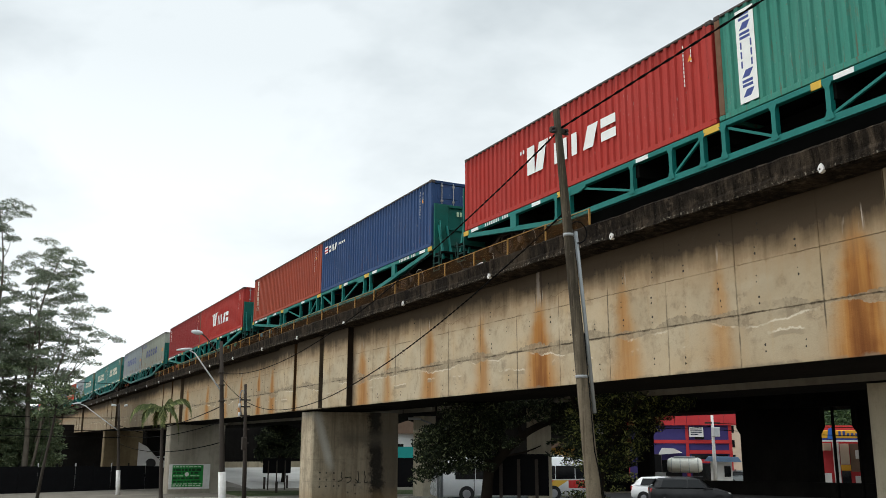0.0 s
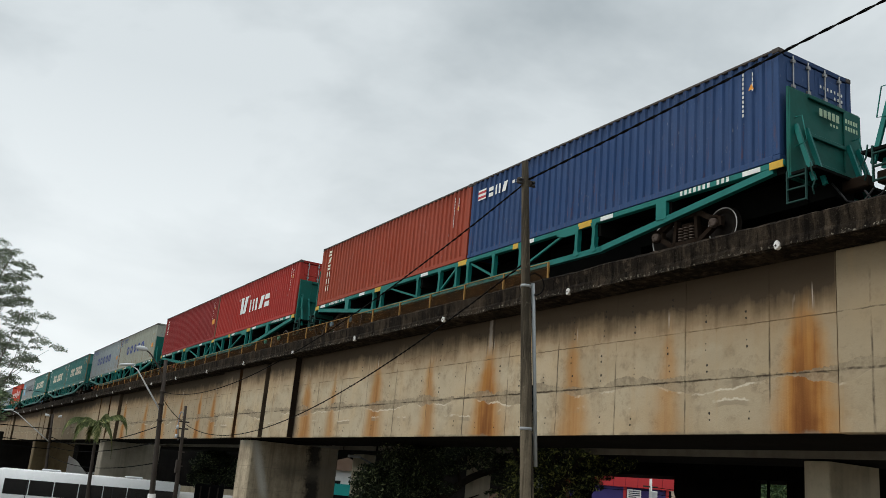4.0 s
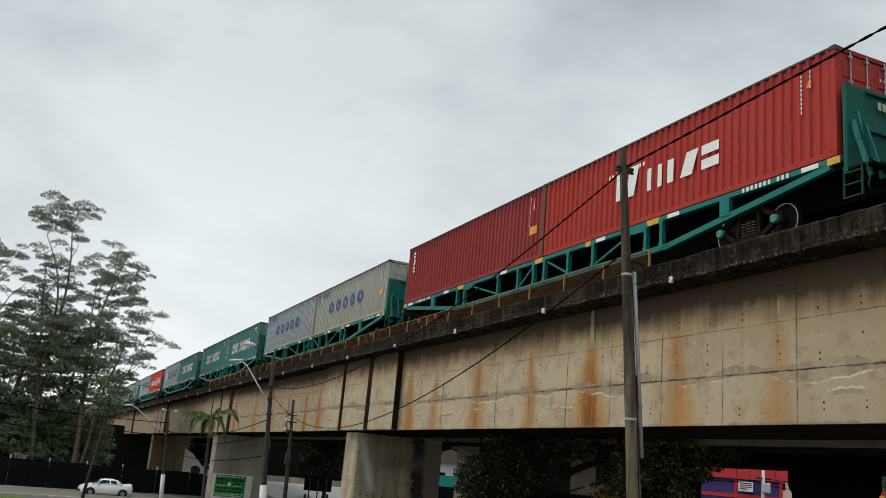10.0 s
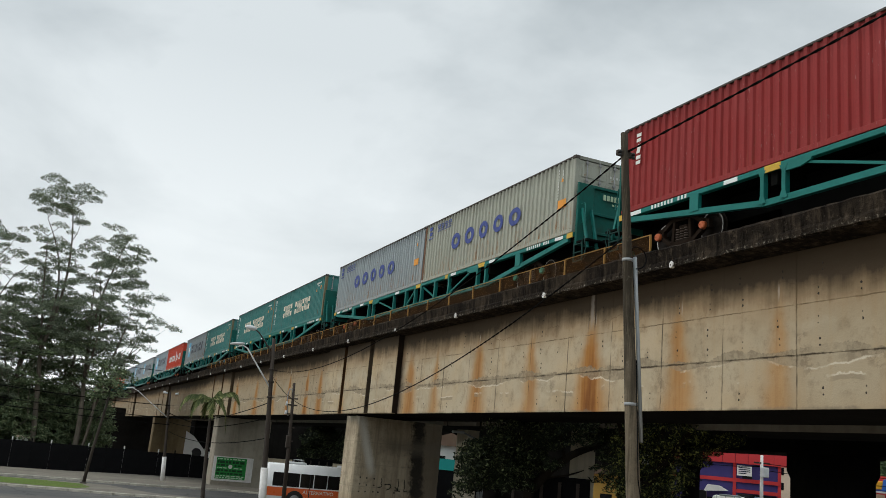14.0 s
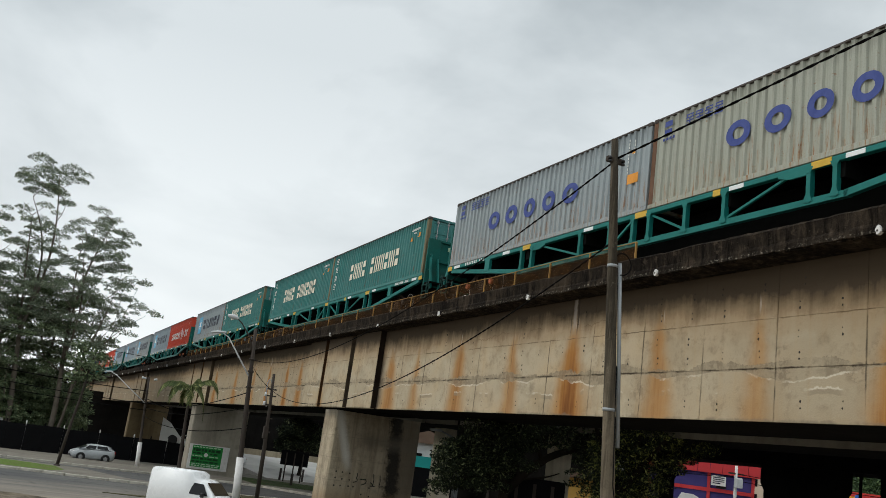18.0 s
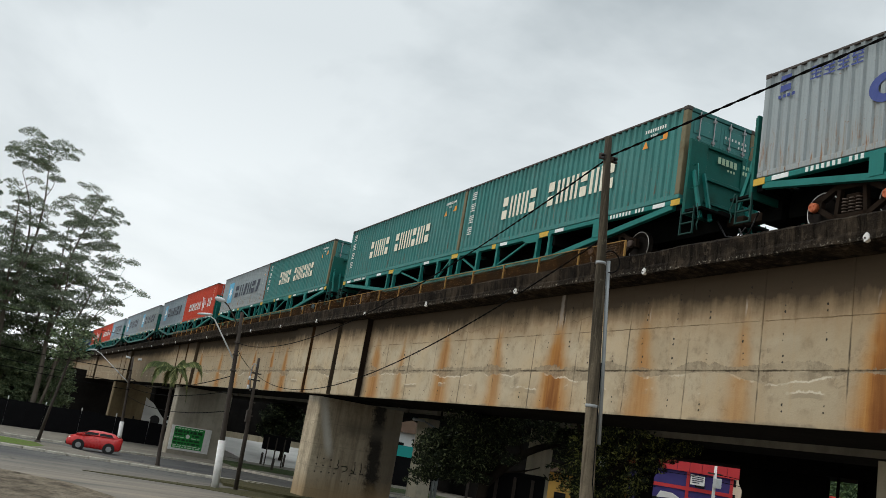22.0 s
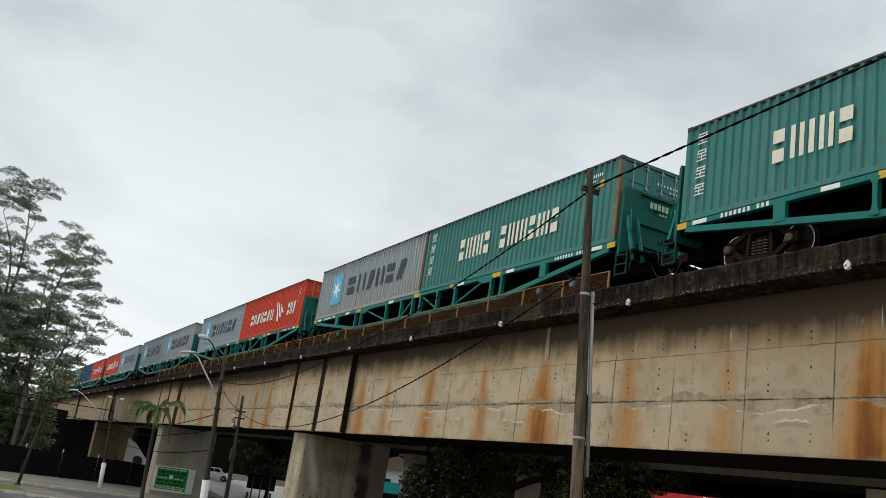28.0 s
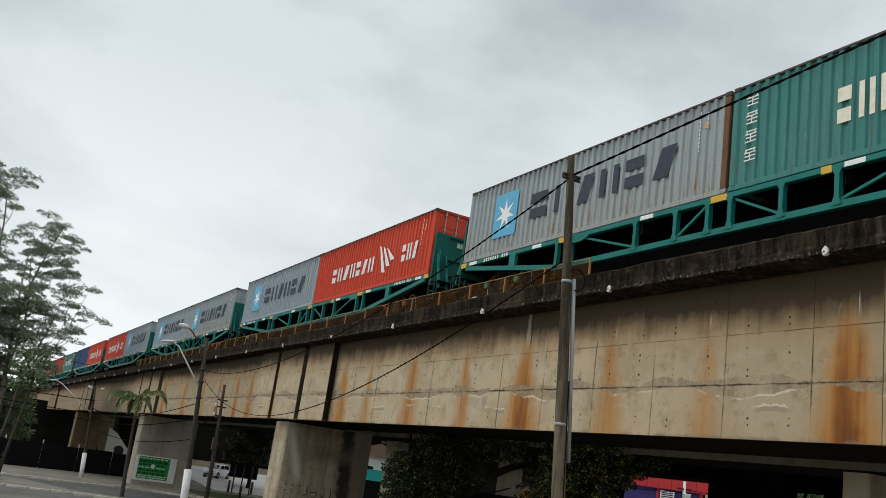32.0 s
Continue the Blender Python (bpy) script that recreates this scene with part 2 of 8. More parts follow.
    for y0, wide, amount in ((10.75, 0.42, 1.35), (14.2, 0.3, 0.42), (17.4, 0.38, 0.62), (21.1, 0.5, 1.15), (24.5, 0.34, 0.6), (28.2, 0.45, 0.72),
                             (31.7, 0.3, 0.5), (34.3, 0.5, 0.75), (42.3, 0.3, 0.7), (47.0, 0.4, 0.8), (49.5, 0.3, 1.1), (53.4, 0.3, 1.0), (57.0, 0.4, 0.6), (62.0, 0.5, 0.8), (68.5, 0.5, 0.9)):
        d = n.math("DIVIDE", n.math("SUBTRACT", yw, y0), n.math("MULTIPLY", spread, wide))
        bell = n.math("MULTIPLY", n.math("POWER", 2.718, n.math("MULTIPLY", n.math("MULTIPLY", d, d), -1.0)), amount)
        runs = bell if runs is None else n.math("MAXIMUM", runs, bell)
    head_at = n.level(n.math("ADD", z, n.math("MULTIPLY", soft, 1.2)), 8.25, 7.3, 0.0, 1.0)
    runs = times(runs, head_at, n.level(thin, 0.3, 0.6, 0.88, 1.0))
    col = n.mix(n.math("MULTIPLY", n.level(runs, 0.04, 0.45), 0.5), col, (0.45, 0.285, 0.115, 1))
    col = n.mix(n.math("MINIMUM", n.math("MULTIPLY", runs, 1.12), 0.94), col, n.ramp(n.math("ADD", thin, n.level(runs, 0.8, 1.3, 0, 0.12)), [(0.32, (0.42, 0.2, 0.055)), (0.52, (0.34, 0.145, 0.036)), (0.72, (0.22, 0.085, 0.022))]))
    # the core of a strong run is nearly black towards its foot
    col = n.mix(times(n.level(runs, 0.8, 1.25), n.level(z, 6.6, 5.0), 0.75), col, (0.13, 0.04, 0.012, 1))
    # mortar band along the lower joint: its edges wander, lime sits on the lower one
    along = n.world_at((0, 1, 0))
    hi = n.math("ADD", n.level(n.noise(along, 0.5, 3.0, 0.5), 0.4, 0.7, 5.92, 6.16), n.math("MULTIPLY_ADD", ragged, 0.24, -0.12))
    lo = n.math("ADD", n.level(n.noise(n.world_at((0, 1.0, 0.001)), 0.42, 3.0, 0.5), 0.56, 0.36, 5.85, 5.62), n.math("MULTIPLY_ADD", ragged, 0.14, -0.07))
    over, below = n.math("SUBTRACT", z, lo), n.math("SUBTRACT", hi, z)
    band = times(n.level(over, -0.004, 0.006), n.level(below, -0.004, 0.006), n.level(n.noise(n.world_at((1, 0.5, 0.3)), 1.0, 4.0, 0.6), 0.34, 0.46, 0.15, 1.0))
    col = n.mix(n.math("MULTIPLY", band, 0.74), col, n.mix(n.level(ragged, 0.42, 0.58), (0.33, 0.275, 0.19, 1), (0.215, 0.175, 0.12, 1)))
    lime = times(near(over, -0.02, 0.028, 0.3), n.level(lo, 5.84, 5.78), n.level(n.noise(n.world_at((1, 0.7, 0.3)), 1.3, 4.0, 0.65), 0.47, 0.56))
    col = n.mix(n.math("MULTIPLY", lime, 0.72), col, (0.66, 0.6, 0.48, 1))
    # a second lime line and shallow spalls in the lowest row
    low = n.math("ADD", n.level(n.noise(along, 0.38, 3.0, 0.5), 0.32, 0.68, 5.34, 5.52), n.math("MULTIPLY_ADD", ragged, 0.2, -0.1))
    gate = n.level(n.noise(n.world_at((1, 0.6, 0.2)), 1.0, 4.0, 0.6), 0.54, 0.6)
    col = n.mix(times(near(z, low, 0.03, 0.4), gate, 0.75), col, (0.64, 0.58, 0.46, 1))
    col = n.mix(times(near(z, n.math("SUBTRACT", low, n.level(ragged, 0.3, 0.7, 0.04, 0.1)), 0.055, 0.8), gate, 0.65), col, (0.27, 0.225, 0.155, 1))
    # ragged black cracks along the pour joints
    jit = n.math("MULTIPLY_ADD", n.noise(n.world_at((1, 1, 0.2)), 2.5, 5.0, 0.7), 0.1, -0.05)
    for zj, amount, wide in ((5.89, 0.9, 0.03), (6.93, 0.75, 0.018)):
        cr = times(near(n.math("ADD", z, jit), zj, wide, 0.4), n.level(n.noise(n.world_at((1, 0.8, 0.8)), 1.7, 4.0, 0.7), 0.44, 0.56), amount)
        col = n.mix(cr, col, (0.075, 0.058, 0.04, 1))
    wavy = n.level(n.noise(n.world_at((0, 1, 0)), 0.55, 5.0, 0.6), 0.3, 0.7, 7.05, 7.6)
    col = n.mix(times(near(z, wavy, 0.016, 0.4), n.level(n.noise(n.world_at((1, 0.6, 0.4)), 1.1, 3.0, 0.6), 0.5, 0.56), 0.7), col, (0.1, 0.075, 0.05, 1))
    # dirt in the upright joints
    fy = n.math("ABSOLUTE", n.math("SUBTRACT", n.math("FRACT", n.math("DIVIDE", n.math("ADD", n.math("SUBTRACT", y, 11.52), n.math("MULTIPLY", jit, 0.8)), 2.17)), 0.5))
    up = times(n.level(fy, 0.485, 0.497), n.level(n.noise(n.world_at((1, 1, 0.5)), 1.9, 5.0, 0.7), 0.42, 0.58), 0.85)
    col = n.mix(up, col, (0.07, 0.055, 0.04, 1))
    # a mortar-filled upright crack and a slanting patch on the near end block
    wob = n.math("MULTIPLY_ADD", n.noise(n.world_at((1, 1, 1)), 1.8, 6.0, 0.75), 0.5, -0.25)
    seam = near(n.math("ADD", y, wob), 8.78, 0.09, 0.85)
    slant = times(near(n.math("ADD", z, wob), n.math("MULTIPLY_ADD", n.math("SUBTRACT", 8.7, y), 0.62, 6.1), 0.075, 0.7), n.level(y, 8.75, 8.6))
    col = n.mix(n.math("MULTIPLY", n.math("MAXIMUM", seam, slant), 0.8), col, (0.25, 0.21, 0.15, 1))
    col = n.mix(times(near(n.math("ADD", y, wob), 8.9, 0.022, 0.5), n.level(mid, 0.5, 0.58), 0.45), col, (0.55, 0.5, 0.4, 1))
    # black that spreads from the open joint over the edge of the panel
    edge_black = times(n.level(n.math("ADD", y, n.math("MULTIPLY", mid, 0.5)), 35.0, 35.6), n.level(y, 35.44, 35.42), n.level(thin, 0.3, 0.6, 0.6, 1.0))
    col = n.mix(n.math("MULTIPLY", edge_black, 0.9), col, (0.05, 0.036, 0.024, 1))
    # chipped lower arris
    chip = times(n.level(n.math("ADD", z, n.math("MULTIPLY", ragged, 0.16)), 4.95, 4.9), n.level(mid, 0.45, 0.6), 0.7)
    col = n.mix(chip, col, (0.2, 0.165, 0.12, 1))
    # damp brown soot that creeps down from the deck edge, deeper at the near end
    creep = n.math("ADD", n.math("ADD", n.math("ADD", z, 0.1), n.level(n.math("ADD", y, n.math("MULTIPLY", big, 6.0)), 24.0, 14.0, 0.28, 0.5)), n.math("ADD", n.math("MULTIPLY", soft, 0.55), n.math("ADD", n.math("MULTIPLY", mid, 0.45), n.math("MULTIPLY_ADD", thin, 0.5, -0.2))))
    clear = n.level(y, 10.02, 10.08, 0.15, 1.0)
    level_soot = n.noise(n.world_at((1, 0.22, 2.2)), 1.5, 6.0, 0.68)
    col = n.mix(times(n.level(level_soot, 0.47, 0.6), n.level(z, 6.9, 7.7), clear, 0.5), col, (0.15, 0.105, 0.06, 1))
    col = n.mix(times(n.level(creep, 7.58, 8.2, 0, 0.62), clear), col, (0.3, 0.2, 0.105, 1))
    col = n.mix(times(n.level(creep, 8.05, 8.6, 0, 0.92), clear), col, (0.045, 0.033, 0.022, 1))
    # white and black drips at the head of the strong runs
    head = times(n.level(runs, 0.05, 0.2), near(z, 7.45, 0.42, 0.4))
    col = n.mix(times(head, n.level(n.noise(n.world_at((1, 1, 0.05)), 8.0, 3.0, 0.6), 0.54, 0.6), 0.7), col, (0.55, 0.49, 0.42, 1))
    # the leaking drain over the strongest run: a white and a black trace
    trace = n.math("ADD", y, n.math("MULTIPLY_ADD", n.noise(n.world_at((1, 0.3, 1)), 2.2, 4.0, 0.6), 0.16, -0.08))
    rise = times(n.level(z, 7.0, 7.35), n.level(thin, 0.3, 0.5, 0.55, 1.0))
    col = n.mix(times(near(trace, 21.2, 0.1, 0.5), rise, 0.7), col, (0.42, 0.37, 0.32, 1))
    col = n.mix(times(near(trace, 21.04, 0.05, 0.5), rise, 0.85), col, (0.04, 0.03, 0.022, 1))
    col = n.mix(times(near(trace, 21.36, 0.035, 0.5), rise, 0.7), col, (0.06, 0.045, 0.03, 1))
    n.bump(n.math("ADD", n.math("ADD", n.math("MULTIPLY", mid, 0.5), n.math("MULTIPLY", fine, 0.7)), n.math("ADD", n.math("MULTIPLY", band, -0.8), n.math("MULTIPLY", pit, -0.6))), 0.4, 0.025)
    return n.done(col, 0.9, 0, 0.15)


def plain_concrete(name, a, b, streaks=0.5, spec=0.25):
    n = Nodes(name)
    big = n.noise(n.world_at(), 0.5, 5.0, 0.6)
    mid = n.noise(n.world_at(), 2.4, 5.0, 0.65)
    fine = n.noise(n.world_at(), 30.0, 3.0, 0.7)
    streak = n.noise(n.world_at((1.0, 1.0, 0.06)), 2.2, 4.0, 0.6)
    col = n.ramp(big, [(0.3, a), (0.7, b)])
    col = n.mix(n.level(streak, 0.5, 0.75, 0, streaks), col, tuple(c * 0.35 for c in a[:3]) + (1,))
    col = n.mix(n.level(mid, 0.5, 0.75, 0, 0.45), col, tuple(c * 0.55 for c in b[:3]) + (1,))
    col = n.mix(n.level(fine, 0.4, 0.75, 0, 0.3), col, tuple(c * 0.5 for c in a[:3]) + (1,))
    n.bump(n.math("ADD", mid, fine), 0.35, 0.015)
    return n.done(col, 0.9, 0, spec)


def pier_concrete():
    """The first pier: a pale wash runs from one top corner, a dark wet stain down the other side."""
    n = Nodes("stained_pier_concrete")
    at = n.node("ShaderNodeNewGeometry").outputs["Position"]
    sep = n.node("ShaderNodeSeparateXYZ", Vector=at)
    x, z = sep.outputs["X"], sep.outputs["Z"]
    big = n.noise(n.world_at(), 0.7, 5.0, 0.65)
    mid = n.noise(n.world_at(), 3.0, 6.0, 0.7)
    fine = n.noise(n.world_at(), 26.0, 3.0, 0.7)
    run = n.noise(n.world_at((1.0, 1.0, 0.08)), 3.0, 5.0, 0.65)
    col = n.ramp(big, [(0.3, (0.43, 0.35, 0.245)), (0.7, (0.57, 0.48, 0.345))])
    col = n.mix(n.level(mid, 0.48, 0.66, 0, 0.6), col, (0.22, 0.18, 0.13, 1))
    col = n.mix(n.level(run, 0.48, 0.62, 0, 0.6), col, (0.22, 0.18, 0.125, 1))
    # board lines
    line = n.math("FRACT", n.math("MULTIPLY", z, 0.98))
    col = n.mix(n.level(n.math("ABSOLUTE", n.math("SUBTRACT", line, 0.5)), 0.012, 0.004, 0, 0.5), col, (0.16, 0.14, 0.11, 1))
    # dark band in the upper middle and the wet stain
    xw = n.math("ADD", x, n.math("MULTIPLY_ADD", mid, 0.9, -0.45))
    d = n.math("ABSOLUTE", n.math("SUBTRACT", n.math("SUBTRACT", xw, n.math("MULTIPLY", n.math("SUBTRACT", 4.8, z), 0.05)), 17.3))
    # the front face's shade is put into its colour, broken up by grime streaks
    front_shade = n.math("MULTIPLY", n.level(n.math("ADD", x, n.math("MULTIPLY", big, 1.2)), 14.95, 15.9), n.level(run, 0.3, 0.6, 0.2, 0.6))
    col = n.mix(front_shade, col, (0.17, 0.135, 0.095, 1))
    col = n.mix(n.level(xw, 16.95, 17.3, 0, 0.75), col, (0.075, 0.058, 0.04, 1))
    col = n.mix(n.level(d, 0.42, 0.2, 0, 0.98), col, (0.012, 0.01, 0.008, 1))
    zz = n.math("ABSOLUTE", n.math("SUBTRACT", n.math("ADD", z, n.math("MULTIPLY", mid, 0.5)), 3.75))
    inside = n.level(x, 15.2, 15.9, 0, 1)
    col = n.mix(n.math("MULTIPLY", n.level(zz, 0.5, 0.1, 0, 0.6), inside), col, (0.13, 0.11, 0.085, 1))
    # pale wash
    e = n.math("ABSOLUTE", n.math("SUBTRACT", n.math("ADD", x, n.math("MULTIPLY_ADD", mid, 0.2, -0.1)), n.math("MULTIPLY_ADD", n.math("SUBTRACT", 4.8, z), 0.3, 14.32)))
    col = n.mix(n.math("MULTIPLY", n.level(e, 0.3, 0.04, 0, 0.9), n.level(z, 1.9, 2.6)), col, (0.62, 0.6, 0.54, 1))
    # rust and soil at the foot
    col = n.mix(n.level(n.math("ADD", z, mid), 1.8, 0.9, 0, 0.75), col, (0.3, 0.2, 0.1, 1))
    col = n.mix(n.level(fine, 0.45, 0.75, 0, 0.3), col, (0.2, 0.17, 0.13, 1))
    n.bump(n.math("ADD", mid, fine), 0.35, 0.015)
    return n.done(col, 0.9, 0, 0.25)


def parapet_concrete():
    """Black-stained concrete: upright streaks, a browner top, lime chips on the lower lip."""
    n = Nodes("black_stained_concrete")
    z = n.node("ShaderNodeSeparateXYZ", Vector=n.node("ShaderNodeNewGeometry").outputs["Position"]).outputs["Z"]
    mid = n.noise(n.world_at(), 1.1, 5.0, 0.65)
    fine = n.noise(n.world_at(), 14.0, 5.0, 0.75)
    thin = n.noise(n.world_at((1.0, 1.0, 0.1)), 5.0, 5.0, 0.7)
    col = n.ramp(mid, [(0.3, (0.008, 0.0065, 0.0055)), (0.5, (0.019, 0.015, 0.0115)), (0.7, (0.05, 0.038, 0.027))])
    col = n.mix(n.level(thin, 0.53, 0.68, 0, 0.6), col, (0.085, 0.065, 0.046, 1))
    col = n.mix(n.level(thin, 0.47, 0.38, 0, 0.85), col, (0.005, 0.004, 0.0035, 1))
    col = n.mix(n.level(n.noise(n.world_at((1, 0.8, 0.8)), 4.0, 6.0, 0.75), 0.57, 0.68, 0, 0.45), col, (0.13, 0.1, 0.072, 1))
    col = n.mix(n.level(fine, 0.62, 0.7, 0, 0.35), col, (0.18, 0.15, 0.11, 1))
    lip = n.math("MULTIPLY", n.level(n.math("ABSOLUTE", n.math("SUBTRACT", n.math("ADD", z, n.math("MULTIPLY_ADD", mid, 0.1, -0.05)), 8.15)), 0.05, 0.02), n.level(fine, 0.55, 0.64, 0, 0.6))
    col = n.mix(lip, col, (0.4, 0.36, 0.29, 1))
    n.bump(n.math("ADD", mid, fine), 0.8, 0.035)
    return n.done(col, 0.95, 0, 0.05)


def asphalt():
    n = Nodes("dusty_asphalt")
    big = n.noise(n.world_at(), 0.12, 4.0, 0.6)
    lane = n.noise(n.world_at((0.15, 1.0, 1.0)), 0.5, 4.0, 0.6)
    fine = n.noise(n.world_at(), 40.0, 3.0, 0.8)
    col = n.ramp(big, [(0.35, (0.066, 0.064, 0.066)), (0.6, (0.11, 0.104, 0.097))])
    crack = n.node("ShaderNodeTexVoronoi", Vector=n.world_at((0.5, 0.8, 1)), Scale=0.7)
    crack.feature = "DISTANCE_TO_EDGE"
    worn_bits = n.noise(n.world_at((0.35, 1.0, 1.0)), 1.7, 6.0, 0.7)
    col = n.mix(n.level(worn_bits, 0.5, 0.66, 0, 0.35), col, (0.035, 0.034, 0.034, 1))
    sep = n.node("ShaderNodeSeparateXYZ", Vector=n.node("ShaderNodeNewGeometry").outputs["Position"])
    x, y = sep.outputs["X"], sep.outputs["Y"]
    col = n.mix(n.level(crack.outputs["Distance"], 0.03, 0.01, 0, 0.6), col, (0.02, 0.02, 0.02, 1))
    dust = n.math("MULTIPLY", n.level(lane, 0.4, 0.65, 0.25, 1), n.math("MULTIPLY", n.level(y, 46, 38, 0, 0.85), n.level(x, 24, 14)))
    col = n.mix(dust, col, (0.29, 0.245, 0.19, 1))
    col = n.mix(n.level(fine, 0.4, 0.8, 0, 0.35), col, (0.03, 0.05, 0.05, 1))
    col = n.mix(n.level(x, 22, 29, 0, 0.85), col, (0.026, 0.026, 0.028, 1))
    n.bump(fine, 0.3, 0.01)
    return n.done(col, 0.9, 0, 0.25)


def grassy(name, a, b):
    n = Nodes(name)
    big = n.noise(n.world_at(), 0.5, 4.0, 0.6)
    fine = n.noise(n.world_at(), 18.0, 4.0, 0.75)
    col = n.mix(n.level(fine, 0.3, 0.7), a, b)
    col = n.mix(n.level(big, 0.5, 0.75, 0, 0.6), col, (0.13, 0.10, 0.06, 1))
    n.bump(fine, 0.8, 0.05)
    return n.done(col, 0.95, 0, 0.15)


def lumpy_soil():
    n = Nodes("lumpy_soil")
    a = n.noise(n.world_at((1, 0.6, 1)), 1.4, 6.0, 0.7)
    b = n.noise(n.world_at(), 9.0, 5.0, 0.75)
    col = n.ramp(a, [(0.35, (0.06, 0.05, 0.036)), (0.5, (0.16, 0.13, 0.095)), (0.68, (0.27, 0.23, 0.175))])
    col = n.mix(n.level(b, 0.5, 0.68, 0, 0.7), col, (0.05, 0.042, 0.03, 1))
    n.bump(n.math("ADD", a, b), 0.9, 0.08)
    return n.done(col, 0.95, 0, 0.1)


def leafy(name, a, b, c, most=0.6):
    n = Nodes(name)
    r = n.node("ShaderNodeNewGeometry").outputs["Random Per Island"]
    col = n.ramp(r, [(0.0, a), (most, b), (1.0, c)])
    n.bsdf.inputs["Transmission Weight"].default_value = 0.0
    return n.done(col, 0.7, 0, 0.2)


def glassy(name, colour, rough=0.08):
    n = Nodes(name)
    v = n.coords()
    return n.done(n.mix(n.level(n.noise(v, 2.0), 0.3, 0.7, 0, 0.6), colour, shade(colour, 0.5)), rough, 0.0, 0.35)


M = {}
M["face"] = concrete_face()
M["pier"] = plain_concrete("pier_concrete", (0.48, 0.41, 0.29), (0.37, 0.31, 0.22), 0.7)
M["joint"] = plain_concrete("shade_black_joint", (0.028, 0.02, 0.014), (0.012, 0.008, 0.006), 0.8, 0.05)
M["joint_brown"] = plain_concrete("mottled_brown_joint", (0.12, 0.092, 0.062), (0.03, 0.022, 0.016), 0.9, 0.05)
M["joint_rust"] = plain_concrete("rusty_brown_joint", (0.13, 0.07, 0.032), (0.045, 0.022, 0.011), 0.8, 0.05)
M["pier_near"] = pier_concrete()
M["second"] = plain_concrete("grey_girder_concrete", (0.19, 0.17, 0.136), (0.15, 0.132, 0.104), 0.35)
M["pier_far"] = plain_concrete("pale_pier_concrete", (0.6, 0.54, 0.41), (0.48, 0.43, 0.325), 0.4)
# for concrete that lies in shade: the darkness is put into the colour
M["shade_conc"] = plain_concrete("shade_black_concrete", (0.016, 0.0145, 0.013), (0.008, 0.0075, 0.007), 0.5, 0.02)
M["parapet"] = parapet_concrete()
M["hole"] = worn("dark_hole", (0.03, 0.025, 0.02, 1), 0.95)
M["asphalt"] = asphalt()
M["dirt"] = plain_concrete("sandy_dirt", (0.3, 0.25, 0.19), (0.2, 0.165, 0.125), 0.2)
M["pave"] = plain_concrete("pavement_slabs", (0.21, 0.19, 0.155), (0.12, 0.108, 0.088), 0.1)
M["kerb"] = worn("whitewashed_kerb", (0.5, 0.47, 0.4, 1), 0.9, scale=2.5, dirt=0.9, dirt_colour=(0.12, 0.105, 0.085, 1), grain=0.35)
M["grass"] = grassy("verge_grass", (0.13, 0.19, 0.035, 1), (0.05, 0.085, 0.018, 1))
# tree shade is mixed into this grass colour
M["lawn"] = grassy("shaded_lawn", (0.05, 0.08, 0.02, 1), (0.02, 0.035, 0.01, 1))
M["drygrass"] = grassy("dry_grass", (0.085, 0.08, 0.035, 1), (0.04, 0.036, 0.02, 1))
M["drydirt"] = lumpy_soil()
M["fence"] = worn("black_hoarding", (0.007, 0.007, 0.008, 1), 0.85, scale=0.8, spec=0.08)
M["rail_steel"] = worn("rail_steel", (0.16, 0.13, 0.11, 1), 0.5, 0.8)
M["ballast"] = plain_concrete("track_ballast", (0.08, 0.07, 0.058), (0.045, 0.04, 0.034), 0.0)
def rusty_mesh():
    """A fine rusty wire screen: it lets half of what lies behind it through."""
    n = Nodes("rusty_wire_screen")
    big = n.noise(n.coords(), 1.8, 5.0, 0.6)
    col = n.ramp(big, [(0.35, (0.105, 0.048, 0.014)), (0.65, (0.045, 0.025, 0.01))])
    n.put(n.bsdf.inputs["Alpha"], n.level(n.noise(n.coords(), 3.0, 4.0, 0.6), 0.3, 0.7, 0.12, 0.36))
    return n.done(col, 0.9, 0, 0.1)


M["rusty"] = rusty_mesh()
M["ochre"] = worn("ochre_steel", (0.33, 0.18, 0.04, 1), 0.7, 0.0, 2.5, 0.7, 0.3, (0.14, 0.07, 0.03, 1))
M["wagon"] = worn("teal_green_wagon_paint", (0.007, 0.165, 0.145, 1), 0.55, 0.0, 1.2, 0.45, 0.2, (0.014, 0.08, 0.066, 1), spec=0.22)
# the wagon's paint, darkened because the bulkheads lie in shade
M["bulkhead"] = worn("shaded_teal_bulkhead_paint", (0.008, 0.115, 0.095, 1), 0.6, 0.0, 1.6, 0.6, 0.25, (0.03, 0.05, 0.035, 1), spec=0.15)
M["ladder"] = worn("dark_green_ladder_paint", (0.018, 0.06, 0.052, 1), 0.7, spec=0.15)
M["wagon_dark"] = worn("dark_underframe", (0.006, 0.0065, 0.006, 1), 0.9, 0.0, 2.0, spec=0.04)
M["bogie"] = worn("rusty_bogie", (0.02, 0.014, 0.01, 1), 0.9, 0.0, 4.0, 0.6, 0.3, (0.022, 0.011, 0.006, 1), spec=0.05)
M["wheel"] = worn("worn_wheel_steel", (0.016, 0.013, 0.011, 1), 0.8, 0.1, 4.0, spec=0.1)
M["bright_steel"] = worn("polished_rim_steel", (0.5, 0.49, 0.47, 1), 0.35, 0.6, 4.0)
M["yellow"] = worn("yellow_reflector", (0.62, 0.38, 0.03, 1), 0.5)
M["white"] = worn("white_reflector", (0.8, 0.82, 0.8, 1), 0.5, dirt=0.2)
